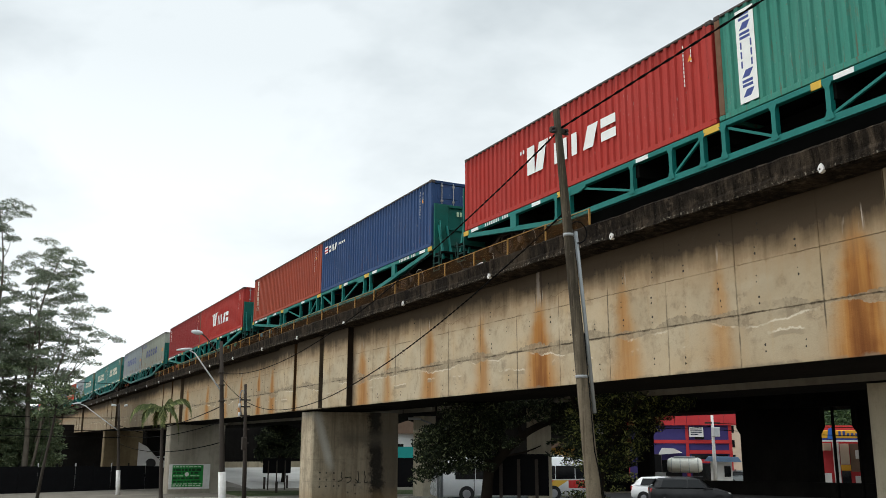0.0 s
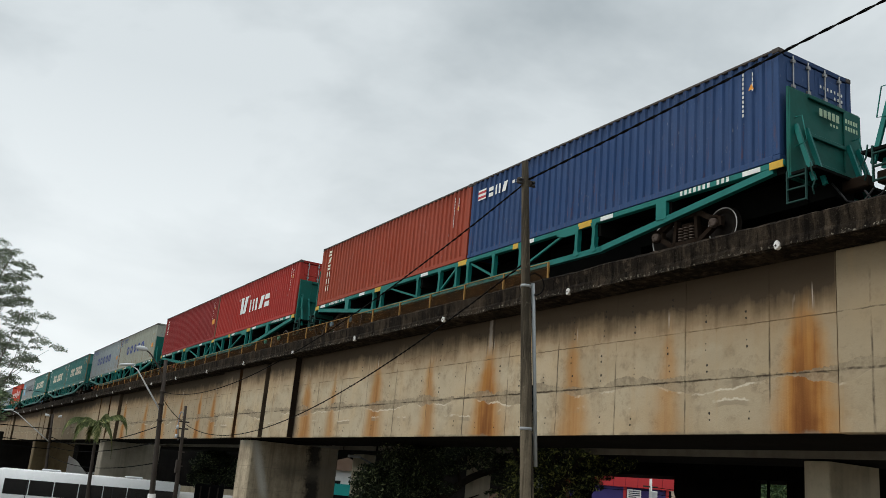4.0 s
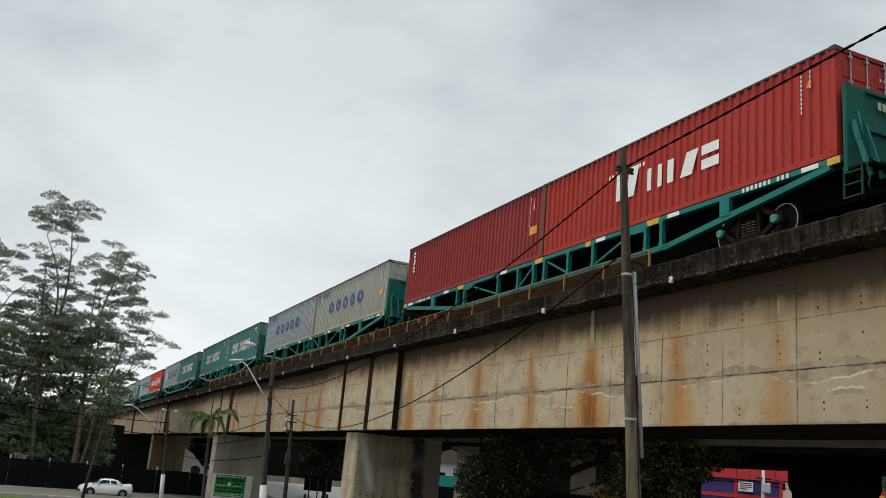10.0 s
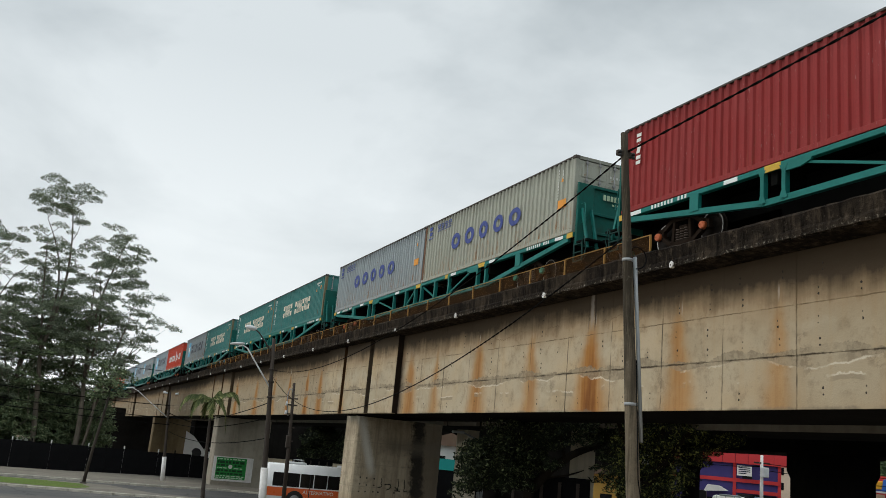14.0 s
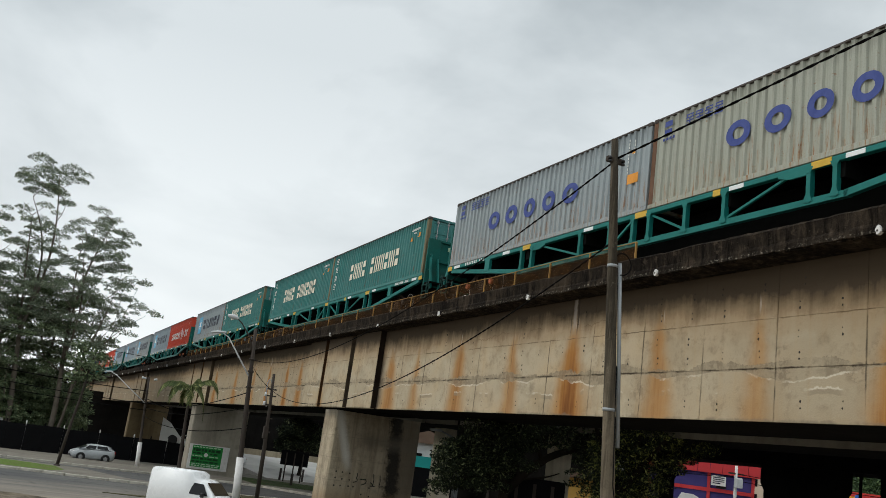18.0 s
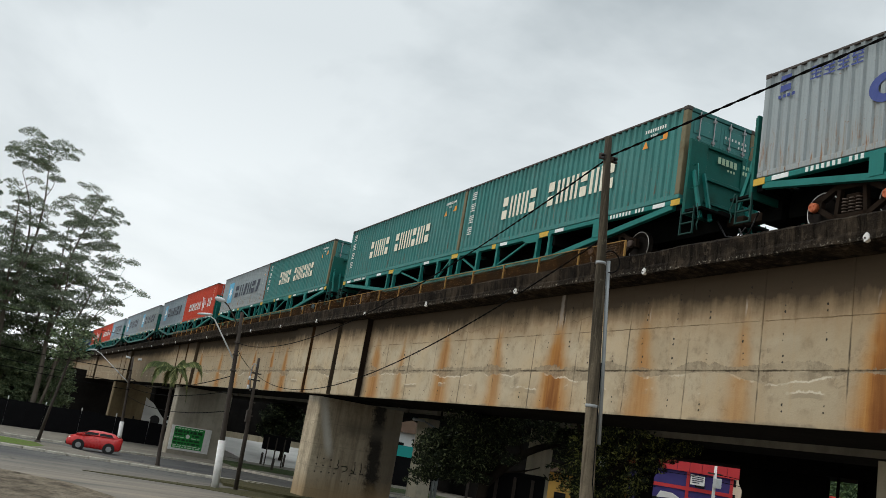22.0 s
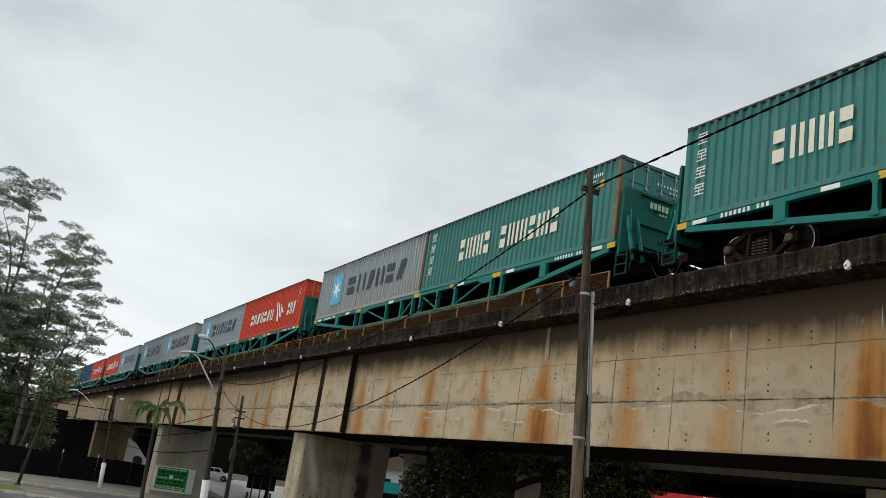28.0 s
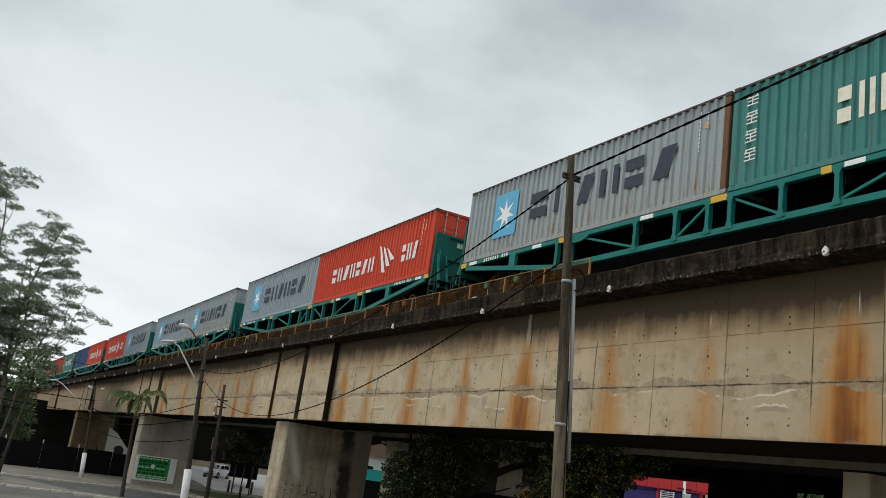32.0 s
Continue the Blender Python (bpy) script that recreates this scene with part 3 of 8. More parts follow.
M["mark"] = worn("white_marking", (0.74, 0.76, 0.72, 1), 0.6, scale=5, dirt=0.3)
M["cream_mark"] = worn("cream_marking", (0.78, 0.74, 0.6, 1), 0.6, scale=5, dirt=0.35)
M["blue_mark"] = worn("blue_marking", (0.035, 0.06, 0.25, 1), 0.6, scale=5, dirt=0.3)
M["navy_mark"] = worn("dark_slate_marking", (0.02, 0.028, 0.05, 1), 0.6, scale=5, dirt=0.3)
M["sky_mark"] = worn("light_blue_marking", (0.1, 0.4, 0.62, 1), 0.6, scale=5, dirt=0.2)
M["orange_mark"] = worn("orange_marking", (0.75, 0.3, 0.03, 1), 0.6)
M["rod"] = worn("lock_rod_steel", (0.3, 0.3, 0.3, 1), 0.5, 0.5)
def pole_concrete():
    """Grey-tan concrete, black with algae on its upper part, with pale drips."""
    n = Nodes("streaked_pole_concrete")
    sep = n.node("ShaderNodeSeparateXYZ", Vector=n.node("ShaderNodeNewGeometry").outputs["Position"])
    big = n.noise(n.world_at(), 1.3, 5.0, 0.65)
    mid = n.noise(n.world_at((1, 1, 0.4)), 9.0, 5.0, 0.7)
    run = n.noise(n.world_at((1, 1, 0.06)), 13.0, 5.0, 0.7)
    fine = n.noise(n.world_at(), 45.0, 3.0, 0.7)
    col = n.ramp(big, [(0.3, (0.11, 0.09, 0.063)), (0.7, (0.22, 0.182, 0.13))])
    up = n.level(n.math("ADD", sep.outputs["Z"], n.math("MULTIPLY", run, 3.0)), 5.0, 6.8, 0.1, 0.9)
    col = n.mix(n.math("MULTIPLY", up, n.level(run, 0.38, 0.52, 0.4, 1.0)), col, (0.026, 0.022, 0.016, 1))
    col = n.mix(n.level(run, 0.56, 0.66, 0, 0.6), col, (0.05, 0.04, 0.028, 1))
    col = n.mix(n.level(mid, 0.57, 0.68, 0, 0.55), col, (0.04, 0.034, 0.025, 1))
    col = n.mix(n.level(mid, 0.38, 0.3, 0, 0.4), col, (0.3, 0.26, 0.19, 1))
    col = n.mix(n.level(fine, 0.45, 0.7, 0, 0.35), col, (0.06, 0.05, 0.036, 1))
    n.bump(n.math("ADD", mid, fine), 0.5, 0.015)
    return n.done(col, 0.92, 0, 0.15)


M["pole"] = pole_concrete()
M["pier_ochre"] = plain_concrete("ochre_stained_pier", (0.23, 0.175, 0.1), (0.14, 0.105, 0.06), 0.7)
M["pier_grey"] = plain_concrete("pale_grey_pier", (0.4, 0.36, 0.29), (0.3, 0.27, 0.22), 0.5)
M["darkpole"] = worn("dark_pole", (0.045, 0.035, 0.028, 1), 0.9, scale=2)
M["whitewash"] = worn("whitewash", (0.75, 0.74, 0.72, 1), 0.9, scale=3, dirt=0.4, dirt_colour=(0.35, 0.32, 0.28, 1))
M["galv"] = worn("galvanised_steel", (0.3, 0.32, 0.33, 1), 0.6, 0.2)
M["lampgrey"] = worn("pale_grey_lamp", (0.6, 0.62, 0.63, 1), 0.5)
M["cable"] = worn("black_cable", (0.006, 0.006, 0.006, 1), 0.9, spec=0.04)
M["bark"] = plain_concrete("tree_bark", (0.03, 0.024, 0.018), (0.014, 0.011, 0.009), 0.4, 0.05)
M["palebark"] = plain_concrete("pale_eucalyptus_bark", (0.17, 0.145, 0.115), (0.09, 0.075, 0.058), 0.5)
M["leaf_eu"] = leafy("eucalyptus_leaves", (0.1, 0.125, 0.085, 1), (0.165, 0.2, 0.135, 1), (0.28, 0.32, 0.21, 1))
M["leaf_dk"] = leafy("dark_leaves", (0.04, 0.062, 0.03, 1), (0.11, 0.15, 0.075, 1), (0.25, 0.3, 0.16, 1))
# these two hold shade in the colour, with bright leaves for caught light
M["leaf_shade"] = leafy("shaded_green_leaves", (0.006, 0.01, 0.004, 1), (0.016, 0.026, 0.01, 1), (0.2, 0.235, 0.115, 1), 0.78)
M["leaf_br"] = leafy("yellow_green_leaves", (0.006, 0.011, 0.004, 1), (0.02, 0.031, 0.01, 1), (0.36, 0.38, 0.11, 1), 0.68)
M["leaf_hill"] = leafy("hill_leaves", (0.018, 0.035, 0.014, 1), (0.05, 0.085, 0.03, 1), (0.11, 0.155, 0.055, 1))
M["palm"] = leafy("palm_leaves", (0.035, 0.055, 0.018, 1), (0.1, 0.125, 0.04, 1), (0.27, 0.27, 0.11, 1))
M["glass"] = glassy("dark_window_glass", (0.006, 0.007, 0.008, 1), 0.12)
M["black"] = worn("black_plastic", (0.012, 0.012, 0.013, 1), 0.6)
M["tyre"] = worn("tyre_rubber", (0.02, 0.02, 0.02, 1), 0.85)
M["cap"] = worn("dull_axle_cap", (0.08, 0.055, 0.042, 1), 0.7, 0.2, 6.0, 0.6)
M["hub"] = worn("grey_hub", (0.35, 0.35, 0.36, 1), 0.4, 0.6)
M["carwhite"] = worn("white_car_paint", (0.78, 0.79, 0.79, 1), 0.28, dirt=0.12, grain=0.03, bump=0.0)
M["carred"] = worn("red_car_paint", (0.55, 0.03, 0.03, 1), 0.28, dirt=0.15, grain=0.03, bump=0.0)
M["cargrey"] = worn("grey_car_paint", (0.36, 0.38, 0.39, 1), 0.28, dirt=0.15, grain=0.03, bump=0.0)
M["bus_orange"] = worn("orange_bus_paint", (0.72, 0.13, 0.03, 1), 0.35, dirt=0.15, grain=0.03, bump=0.0)
M["bus_green"] = worn("green_bus_paint", (0.02, 0.2, 0.09, 1), 0.35, dirt=0.15, grain=0.03, bump=0.0)
M["bus_yellow"] = worn("yellow_bus_paint", (0.7, 0.42, 0.05, 1), 0.35, dirt=0.15, grain=0.03, bump=0.0)
M["lamp_red"] = worn("red_lamp_lens", (0.45, 0.01, 0.01, 1), 0.2)
M["lens"] = worn("clear_lamp_lens", (0.75, 0.75, 0.72, 1), 0.15)

# ---- mesh helpers ----
def box(bm, x0, x1, y0, y1, z0, z1, m=None, bevel=0.0):
    x0, x1 = min(x0, x1), max(x0, x1)
    y0, y1 = min(y0, y1), max(y0, y1)
    z0, z1 = min(z0, z1), max(z0, z1)
    co = [(x, y, z) for z in (z0, z1) for y in (y0, y1) for x in (x0, x1)]
    if m is not None:
        co = [m @ Vector(c) for c in co]
    v = [bm.verts.new(c) for c in co]
    fs = [bm.faces.new([v[i] for i in q]) for q in ((0, 2, 3, 1), (4, 5, 7, 6), (0, 1, 5, 4), (2, 6, 7, 3), (0, 4, 6, 2), (1, 3, 7, 5))]
    if bevel:
        es = {e for f in fs for e in f.edges}
        bmesh.ops.bevel(bm, geom=list(es), offset=bevel, segments=1, affect="EDGES")
    return bm


def rod(bm, a, b, r0, r1=None, seg=8, caps=True):
    """A tapered round bar from a to b."""
    r1 = r0 if r1 is None else r1
    a, b = Vector(a), Vector(b)
    d = (b - a).normalized()
    s = d.orthogonal().normalized()
    u = d.cross(s)
    rings = []
    for p, r in ((a, r0), (b, r1)):
        rings.append([bm.verts.new(p + r * (math.cos(k * math.tau / seg) * s + math.sin(k * math.tau / seg) * u)) for k in range(seg)])
    for k in range(seg):
        f = bm.faces.new((rings[0][k], rings[0][(k + 1) % seg], rings[1][(k + 1) % seg], rings[1][k]))
        f.smooth = True
    if caps:
        bm.faces.new(rings[0][::-1])
        bm.faces.new(rings[1])
    return bm


def tube(bm, pts, radii, seg=8):
    """A bent bar through several points."""
    pts = [Vector(p) for p in pts]
    if not isinstance(radii, (list, tuple)):
        radii = [radii] * len(pts)
    rings = []
    s = None
    for i, p in enumerate(pts):
        d = (pts[min(i + 1, len(pts) - 1)] - pts[max(i - 1, 0)]).normalized()
        s = d.orthogonal().normalized() if s is None else (s - d * s.dot(d)).normalized()
        u = d.cross(s)
        rings.append([bm.verts.new(p + radii[i] * (math.cos(k * math.tau / seg) * s + math.sin(k * math.tau / seg) * u)) for k in range(seg)])
    for a, b in zip(rings, rings[1:]):
        for k in range(seg):
            f = bm.faces.new((a[k], a[(k + 1) % seg], b[(k + 1) % seg], b[k]))
            f.smooth = True
    bm.faces.new(rings[0][::-1])
    bm.faces.new(rings[-1])
    return bm


def beam(bm, a, b, wide, deep, side=(1, 0, 0)):
    """A square bar from a to b; wide along side, deep across it."""
    a, b, s = Vector(a), Vector(b), Vector(side).normalized()
    d = (b - a).normalized()
    u = d.cross(s).normalized()
    s = u.cross(d).normalized()
    rings = [[bm.verts.new(p + s * i * wide / 2 + u * j * deep / 2) for i, j in ((-1, -1), (1, -1), (1, 1), (-1, 1))] for p in (a, b)]
    for k in range(4):
        bm.faces.new((rings[0][k], rings[0][(k + 1) % 4], rings[1][(k + 1) % 4], rings[1][k]))
    bm.faces.new(rings[0][::-1])
    bm.faces.new(rings[1])
    return bm


def extrude(bm, outline, axis, a, b):
    """A solid from an outline (pairs) drawn across the axis, from a to b along it."""
    def at(p, k):
        return {"x": (k, p[0], p[1]), "y": (p[0], k, p[1]), "z": (p[0], p[1], k)}[axis]
    r0 = [bm.verts.new(at(p, a)) for p in outline]
    r1 = [bm.verts.new(at(p, b)) for p in outline]
    n = len(outline)
    for k in range(n):
        bm.faces.new((r0[k], r0[(k + 1) % n], r1[(k + 1) % n], r1[k]))
    bm.faces.new(r0[::-1])
    bm.faces.new(r1)
    bmesh.ops.recalc_face_normals(bm, faces=bm.faces)
    return bm


def plate(bm, pts):
    bm.faces.new([bm.verts.new(p) for p in pts])
    return bm


def mesh_of(name, bm, material):
    me = bpy.data.meshes.new(name)
    bm.to_mesh(me)
    bm.free()
    for m in material if isinstance(material, (list, tuple)) else [material]:
        me.materials.append(m)
    return me


def part(name, bm, material, parent=None, label="", m=None):
    """One mesh object, under a thing or a part. bm may be a mesh that is shared."""
    me = bm if isinstance(bm, bpy.types.Mesh) else mesh_of(name, bm, material)
    ob = new(name, me)
    if parent is not None:
        ob.parent = parent
    if m is not None:
        ob.matrix_basis = m
    if label:
        ob["label"] = label
    return ob


def thing(name, m, label, category, group="", kind=""):
    ob = new(name)
    ob.empty_display_size = 0.3
    ob.matrix_basis = m
    return tagged(ob, label, category, group, kind)


def recoloured(me, material):
    """The same mesh in another paint."""
    c = me.copy()
    c.materials.clear()
    c.materials.append(material)
    return c


BM = bmesh.new


def ground_z(y):
    """The ground falls gently away from the viewer."""
    return 0.9 - 0.0225 * min(max(y, -20), 110)

# ---- ground and roads ----
def sheet(name, outline, lift, material, label, category, kind="structure", thick=0.0, step=6.0):
    """A sheet that follows the ground; thick gives it a raised edge."""
    bm = BM()
    f = bm.faces.new([bm.verts.new((x, y, 0)) for x, y in outline])
    bm.normal_update()
    if f.normal.z < 0:
        f.normal_flip()
    lo, hi = min(p[1] for p in outline), max(p[1] for p in outline)
    for k in range(math.ceil(lo / step), math.floor(hi / step) + 1):
        bmesh.ops.bisect_plane(bm, geom=bm.verts[:] + bm.edges[:] + bm.faces[:], plane_co=(0, k * step, 0), plane_no=(0, 1, 0))
    if thick:
        top = bmesh.ops.extrude_face_region(bm, geom=bm.faces[:])
        for v in [g for g in top["geom"] if isinstance(g, bmesh.types.BMVert)]:
            v.co.z += thick
    for v in bm.verts:
        v.co.z += ground_z(v.co.y) + lift
    bmesh.ops.recalc_face_normals(bm, faces=bm.faces)
    return tagged(part(name, bm, material), label, category, kind=kind)


bm = BM()
xs = [-2500, -300, -80, -20, 0, 20, 40, 80, 300, 2500]
ys = [-2500, -300, -20, 0, 20, 40, 60, 80, 110, 300, 2500]
vs = [[bm.verts.new((x, y, ground_z(y) - 0.02)) for x in xs] for y in ys]
for i in range(len(ys) - 1):
    for j in range(len(xs) - 1):
        bm.faces.new((vs[i][j], vs[i][j + 1], vs[i + 1][j + 1], vs[i + 1][j]))
tagged(part("ground", bm, M["dirt"]), "sandy bare ground sloping gently away", "ground", kind="structure")

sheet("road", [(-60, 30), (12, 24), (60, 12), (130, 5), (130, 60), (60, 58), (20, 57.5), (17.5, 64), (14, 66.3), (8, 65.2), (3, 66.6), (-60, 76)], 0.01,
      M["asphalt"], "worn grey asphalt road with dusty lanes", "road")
sheet("pavement", [(-60, 76.3), (3, 66.9), (8, 65.5), (14, 66.6), (17.8, 64.3), (20.3, 57.8), (44, 58.2), (44, 92), (16, 94), (1, 83.5), (-60, 100)], 0.0,
      M["pave"], "cracked concrete pavement beside the black hoarding", "pavement", thick=0.14)


def kerb_line(name, pts, wide, high, label):
    """A kerb of single stones along a line."""
    root = tagged(new(name), label, "kerb", kind="structure")
    k = 0
    for (x0, y0), (x1, y1) in zip(pts, pts[1:]):
        run = math.hypot(x1 - x0, y1 - y0)
        cnt = max(1, round(run / 1.0))
        turn = math.degrees(math.atan2(y1 - y0, x1 - x0))
        for i in range(cnt):
            a = (i + 0.5) / cnt
            x, y = x0 + (x1 - x0) * a, y0 + (y1 - y0) * a
            bm = BM()
            h = run / cnt / 2 - 0.012
            box(bm, -h, h, -wide / 2, wide / 2, -0.1, high + random.uniform(-0.012, 0.012), bevel=0.015)
            part("kerb_stone", bm, M["kerb"], root, m=pose(x, y, ground_z(y), 0, math.degrees(math.atan(-0.0225 * (y1 - y0) / run)) * -1, turn + random.uniform(-0.6, 0.6)))
            k += 1
    return root


kerb_line("kerb_far", [(-8, 68.3), (3, 66.75), (8, 65.35), (14, 66.45), (17.65, 64.15), (20.2, 57.6), (30, 57.8)], 0.13, 0.15, "chipped whitewashed kerb along the far pavement")
kerb_line("kerb_median", [(-8, 55.6), (1.55, 51.8), (4.7, 50.4), (7.7, 49.7), (10.4, 48.6), (13.1, 47.3), (15.2, 46.6)], 0.13, 0.14, "whitewashed kerb along the median of the road")
kerb_line("kerb_island", [(11.6, 47.6), (14.0, 48.6), (16.4, 46.5), (20, 44.8)], 0.18, 0.15, "whitewashed kerb of the island round the pier")
sheet("median_strip", [(-8, 55.8), (1.6, 52.0), (4.75, 50.6), (7.75, 49.9), (10.5, 48.8), (13.2, 47.5), (13.4, 48.5), (10.6, 50.4), (7.0, 53.5), (5.2, 60.6), (1.7, 62), (-8, 66.5)], 0.0,
      M["pave"], "worn paved median strip between the lanes", "median", thick=0.11)
sheet("median_grass", [(-8, 57.5), (1.4, 53.4), (3.0, 53.0), (3.9, 55.5), (3.6, 59.5), (1.5, 61.3), (-8, 65.5)], 0.115, M["grass"], "short bright green grass on the median", "grass", kind="stuff")
sheet("verge", [(4.4, 40.0), (6.1, 40.4), (9.2, 40.3), (10.9, 41.2), (14, 41), (20, 36), (26, 27), (24, 26), (18, 33), (13, 35), (10.6, 37.4), (8.8, 38.9), (6.4, 39.4)], 0.0,
      M["drygrass"], "low strip of dark rough grass and soil", "verge", thick=0.035, step=2.0)
sheet("dirt_bank", [(-30, 35.5), (1.2, 34.2), (3.2, 32.0), (4.2, 28.8), (5.5, 20), (-30, 20)], 0.03, M["drydirt"], "lumpy brown soil with dead grass beside the lane", "soil", kind="stuff", thick=0.03)
sheet("island_grass", [(11.8, 47.3), (14.0, 48.3), (16.4, 46.3), (22, 44.0), (22, 40), (13, 40), (11, 43)], 0.02, M["drygrass"], "patchy grass round the concrete pier", "grass", kind="stuff", thick=0.12)
sheet("far_lawn", [(17.5, 66.3), (36, 60), (36, 72), (20, 80), (18.2, 74)], 0.15, M["lawn"], "grass below the ramp, coloured dark for tree shade", "grass", kind="stuff")

# ---- the rail viaduct ----
BOT, SLAB, TOP = 4.80, 8.06, 8.64
FACE, EDGE = 13.9, 13.2
SPAN, Y_FROM, Y_TO = 34.7, -60.0, 356.0
JOINT = 35.42


def girder(x0, x1, name, label, block_front, near=False, skin=None):
    """A row of box girders with thicker end blocks over the piers; returns the root. The soffits are coloured black for
    their shade.
    """
    root = tagged(new(name), label, "girder", kind="structure")
    skin = skin or M["face"]
    y = JOINT - SPAN * math.ceil((JOINT - Y_FROM) / SPAN)
    while y < Y_TO:
        early = y < 20
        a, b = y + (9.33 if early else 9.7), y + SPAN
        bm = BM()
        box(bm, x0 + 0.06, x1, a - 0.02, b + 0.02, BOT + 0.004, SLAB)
        part("girder_beam", bm, M["shade_conc"], root)
        if not near or y > 100 or y < -40:
            bm = BM()
            box(bm, x0, x0 + 0.056, a, b, BOT, SLAB - 0.002)
            part("girder_face", bm, skin, root)
        front = x0 - 0.05 if early else block_front
        spans = ((0.0, 2.95, 0), (3.5, 6.75, 1), (7.2, 9.7, 2)) if not early else ((0.0, 4.8, 0), (4.82, 7.24, 0), (7.25, 8.1, 0), (8.11, 9.3, 0))
        for p0, p1, k in spans:
            bm = BM()
            box(bm, front, front + 0.2, y + p0, y + p1, BOT - 0.01, SLAB - 0.003, bevel=0.02)
            part("end_block", bm, skin, root)
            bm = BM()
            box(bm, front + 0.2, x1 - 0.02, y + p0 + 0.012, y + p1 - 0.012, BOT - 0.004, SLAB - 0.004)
            part("block_core", bm, M["shade_conc"], root)
            if not early and near and y < 150:
                # thin plates added on the block sides: the first painted for shade, others stained
                bm = BM()
                box(bm, front + 0.012, x0 + 0.1, y + p0 - 0.014, y + p0 - 0.003, BOT + 0.01, SLAB - 0.01)
                part("joint_lining", bm, M[(("joint", "joint_brown", "joint_rust") if y < 60 else ("joint_brown", "joint_rust", "joint_rust"))[k]], root, ("block side lining, coloured dark for its shade", "mottled brown joint face", "rust-stained joint face")[k])
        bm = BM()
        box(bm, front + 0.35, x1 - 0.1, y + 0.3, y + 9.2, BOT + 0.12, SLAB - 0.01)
        part("joint_core", bm, M["shade_conc"], root, "joint core between the end blocks, coloured black for shade")
        y += SPAN
    return root


viaduct = girder(FACE, 17.3, "viaduct_girder", "weathered concrete box girder with orange rust runs", FACE - 0.25, True)

# formwork panels of the near spans, with open joints between them, and the tie holes
ROWS = ((BOT, 5.887), (5.893, 6.928), (6.932, SLAB - 0.004))
holes = BM()
rnd = random.Random(2)
for k in (-1, 0, 1, 2):
    a, b = JOINT - SPAN + (9.33 if k < 1 else 9.7) + SPAN * k, JOINT + SPAN * k
    edges = [a + 0.003]
    y = 11.52 + SPAN * k
    while y < b - 0.5:
        edges.append(y)
        y += 2.17
    edges.append(b - 0.003)
    for y0, y1 in zip(edges, edges[1:]):
        for r, (z0, z1) in enumerate(ROWS):
            bm = BM()
            jx = rnd.uniform(-0.004, 0.004)
            box(bm, FACE + jx, FACE + 0.07, y0 + rnd.uniform(0.001, 0.004), y1 - rnd.uniform(0.001, 0.004), z0, z1, bevel=0.003)
            part("concrete_panel", bm, M["face"], viaduct)
            if k < 2 and y1 - y0 > 1.5:
                for fy in (0.22, 0.72):
                    for fz in ((0.25,) if r == 0 else (0.2, 0.62) if r == 1 else (0.15, 0.55)):
                        if rnd.random() < 0.3:
                            continue
                        yy, zz = y0 + (y1 - y0) * fy + rnd.uniform(-0.1, 0.1), z0 + (z1 - z0) * fz + rnd.uniform(-0.05, 0.05)
                        for dz in (0.0, 0.13):
                            rr = rnd.uniform(0.014, 0.032)
                            rod(holes, (FACE + jx - 0.0025, yy + rnd.uniform(-0.02, 0.02), zz + dz), (FACE + 0.02, yy, zz + dz), rr, rr, 7)
tie = part("tie_hole", holes, M["hole"], viaduct, "small dark formwork tie holes")
tie["kind"] = "stuff"

bm = BM()
extrude(bm, [(EDGE + 0.06, SLAB + 0.03), (FACE - 0.2, SLAB), (17.7, SLAB), (17.7, SLAB + 0.3), (EDGE + 0.06, SLAB + 0.3)], "y", Y_FROM, Y_TO)
slab = tagged(part("deck_slab", bm, M["parapet"]), "dark concrete deck slab of the viaduct", "deck", kind="structure")
parapet = tagged(new("parapet"), "black-stained rough concrete parapet of the viaduct", "parapet", kind="structure")
y = Y_FROM
k = 0
while y < Y_TO:
    run = 5.9 if y < 120 else 23.6
    bm = BM()
    cnt = 44 if y < 60 else 20 if y < 120 else 8
    # a rough, chipped casting: the section wanders a little along its run
    ring_prev = None
    for i in range(cnt + 1):
        yy = y + 0.008 + (run - 0.016) * i / cnt
        j = [(noise.noise((yy * 0.9 + 13 * q, q * 3.1, 0.4)) * 0.02 + noise.noise((yy * 4.7 + 7 * q, q * 5.3, 2.4)) * 0.02) for q in range(6)]
        sec = [(EDGE + j[0], SLAB + 0.05 + j[1]), (EDGE + 0.3, SLAB + 0.03), (EDGE + 0.3, TOP - 0.02), (EDGE + 0.06 + j[2], TOP + j[3]), (EDGE + j[4], TOP - 0.05 + j[5]),
               (EDGE + 0.035 + j[2], SLAB + 0.24 + j[0]), (EDGE + 0.01 + j[3], SLAB + 0.18 + j[4])]
        ring = [bm.verts.new((x, yy, z)) for x, z in sec]
        if ring_prev:
            for q in range(7):
                bm.faces.new((ring_prev[q], ring_prev[(q + 1) % 7], ring[(q + 1) % 7], ring[q]))
        else:
            bm.faces.new(ring[::-1])
        ring_prev = ring
    bm.faces.new(ring_prev)
    bmesh.ops.recalc_face_normals(bm, faces=bm.faces)
    part("parapet_panel", bm, M["parapet"], parapet)
    y += run
# drain stubs with a pale crust, one to each drain
DRAIN = 6.0
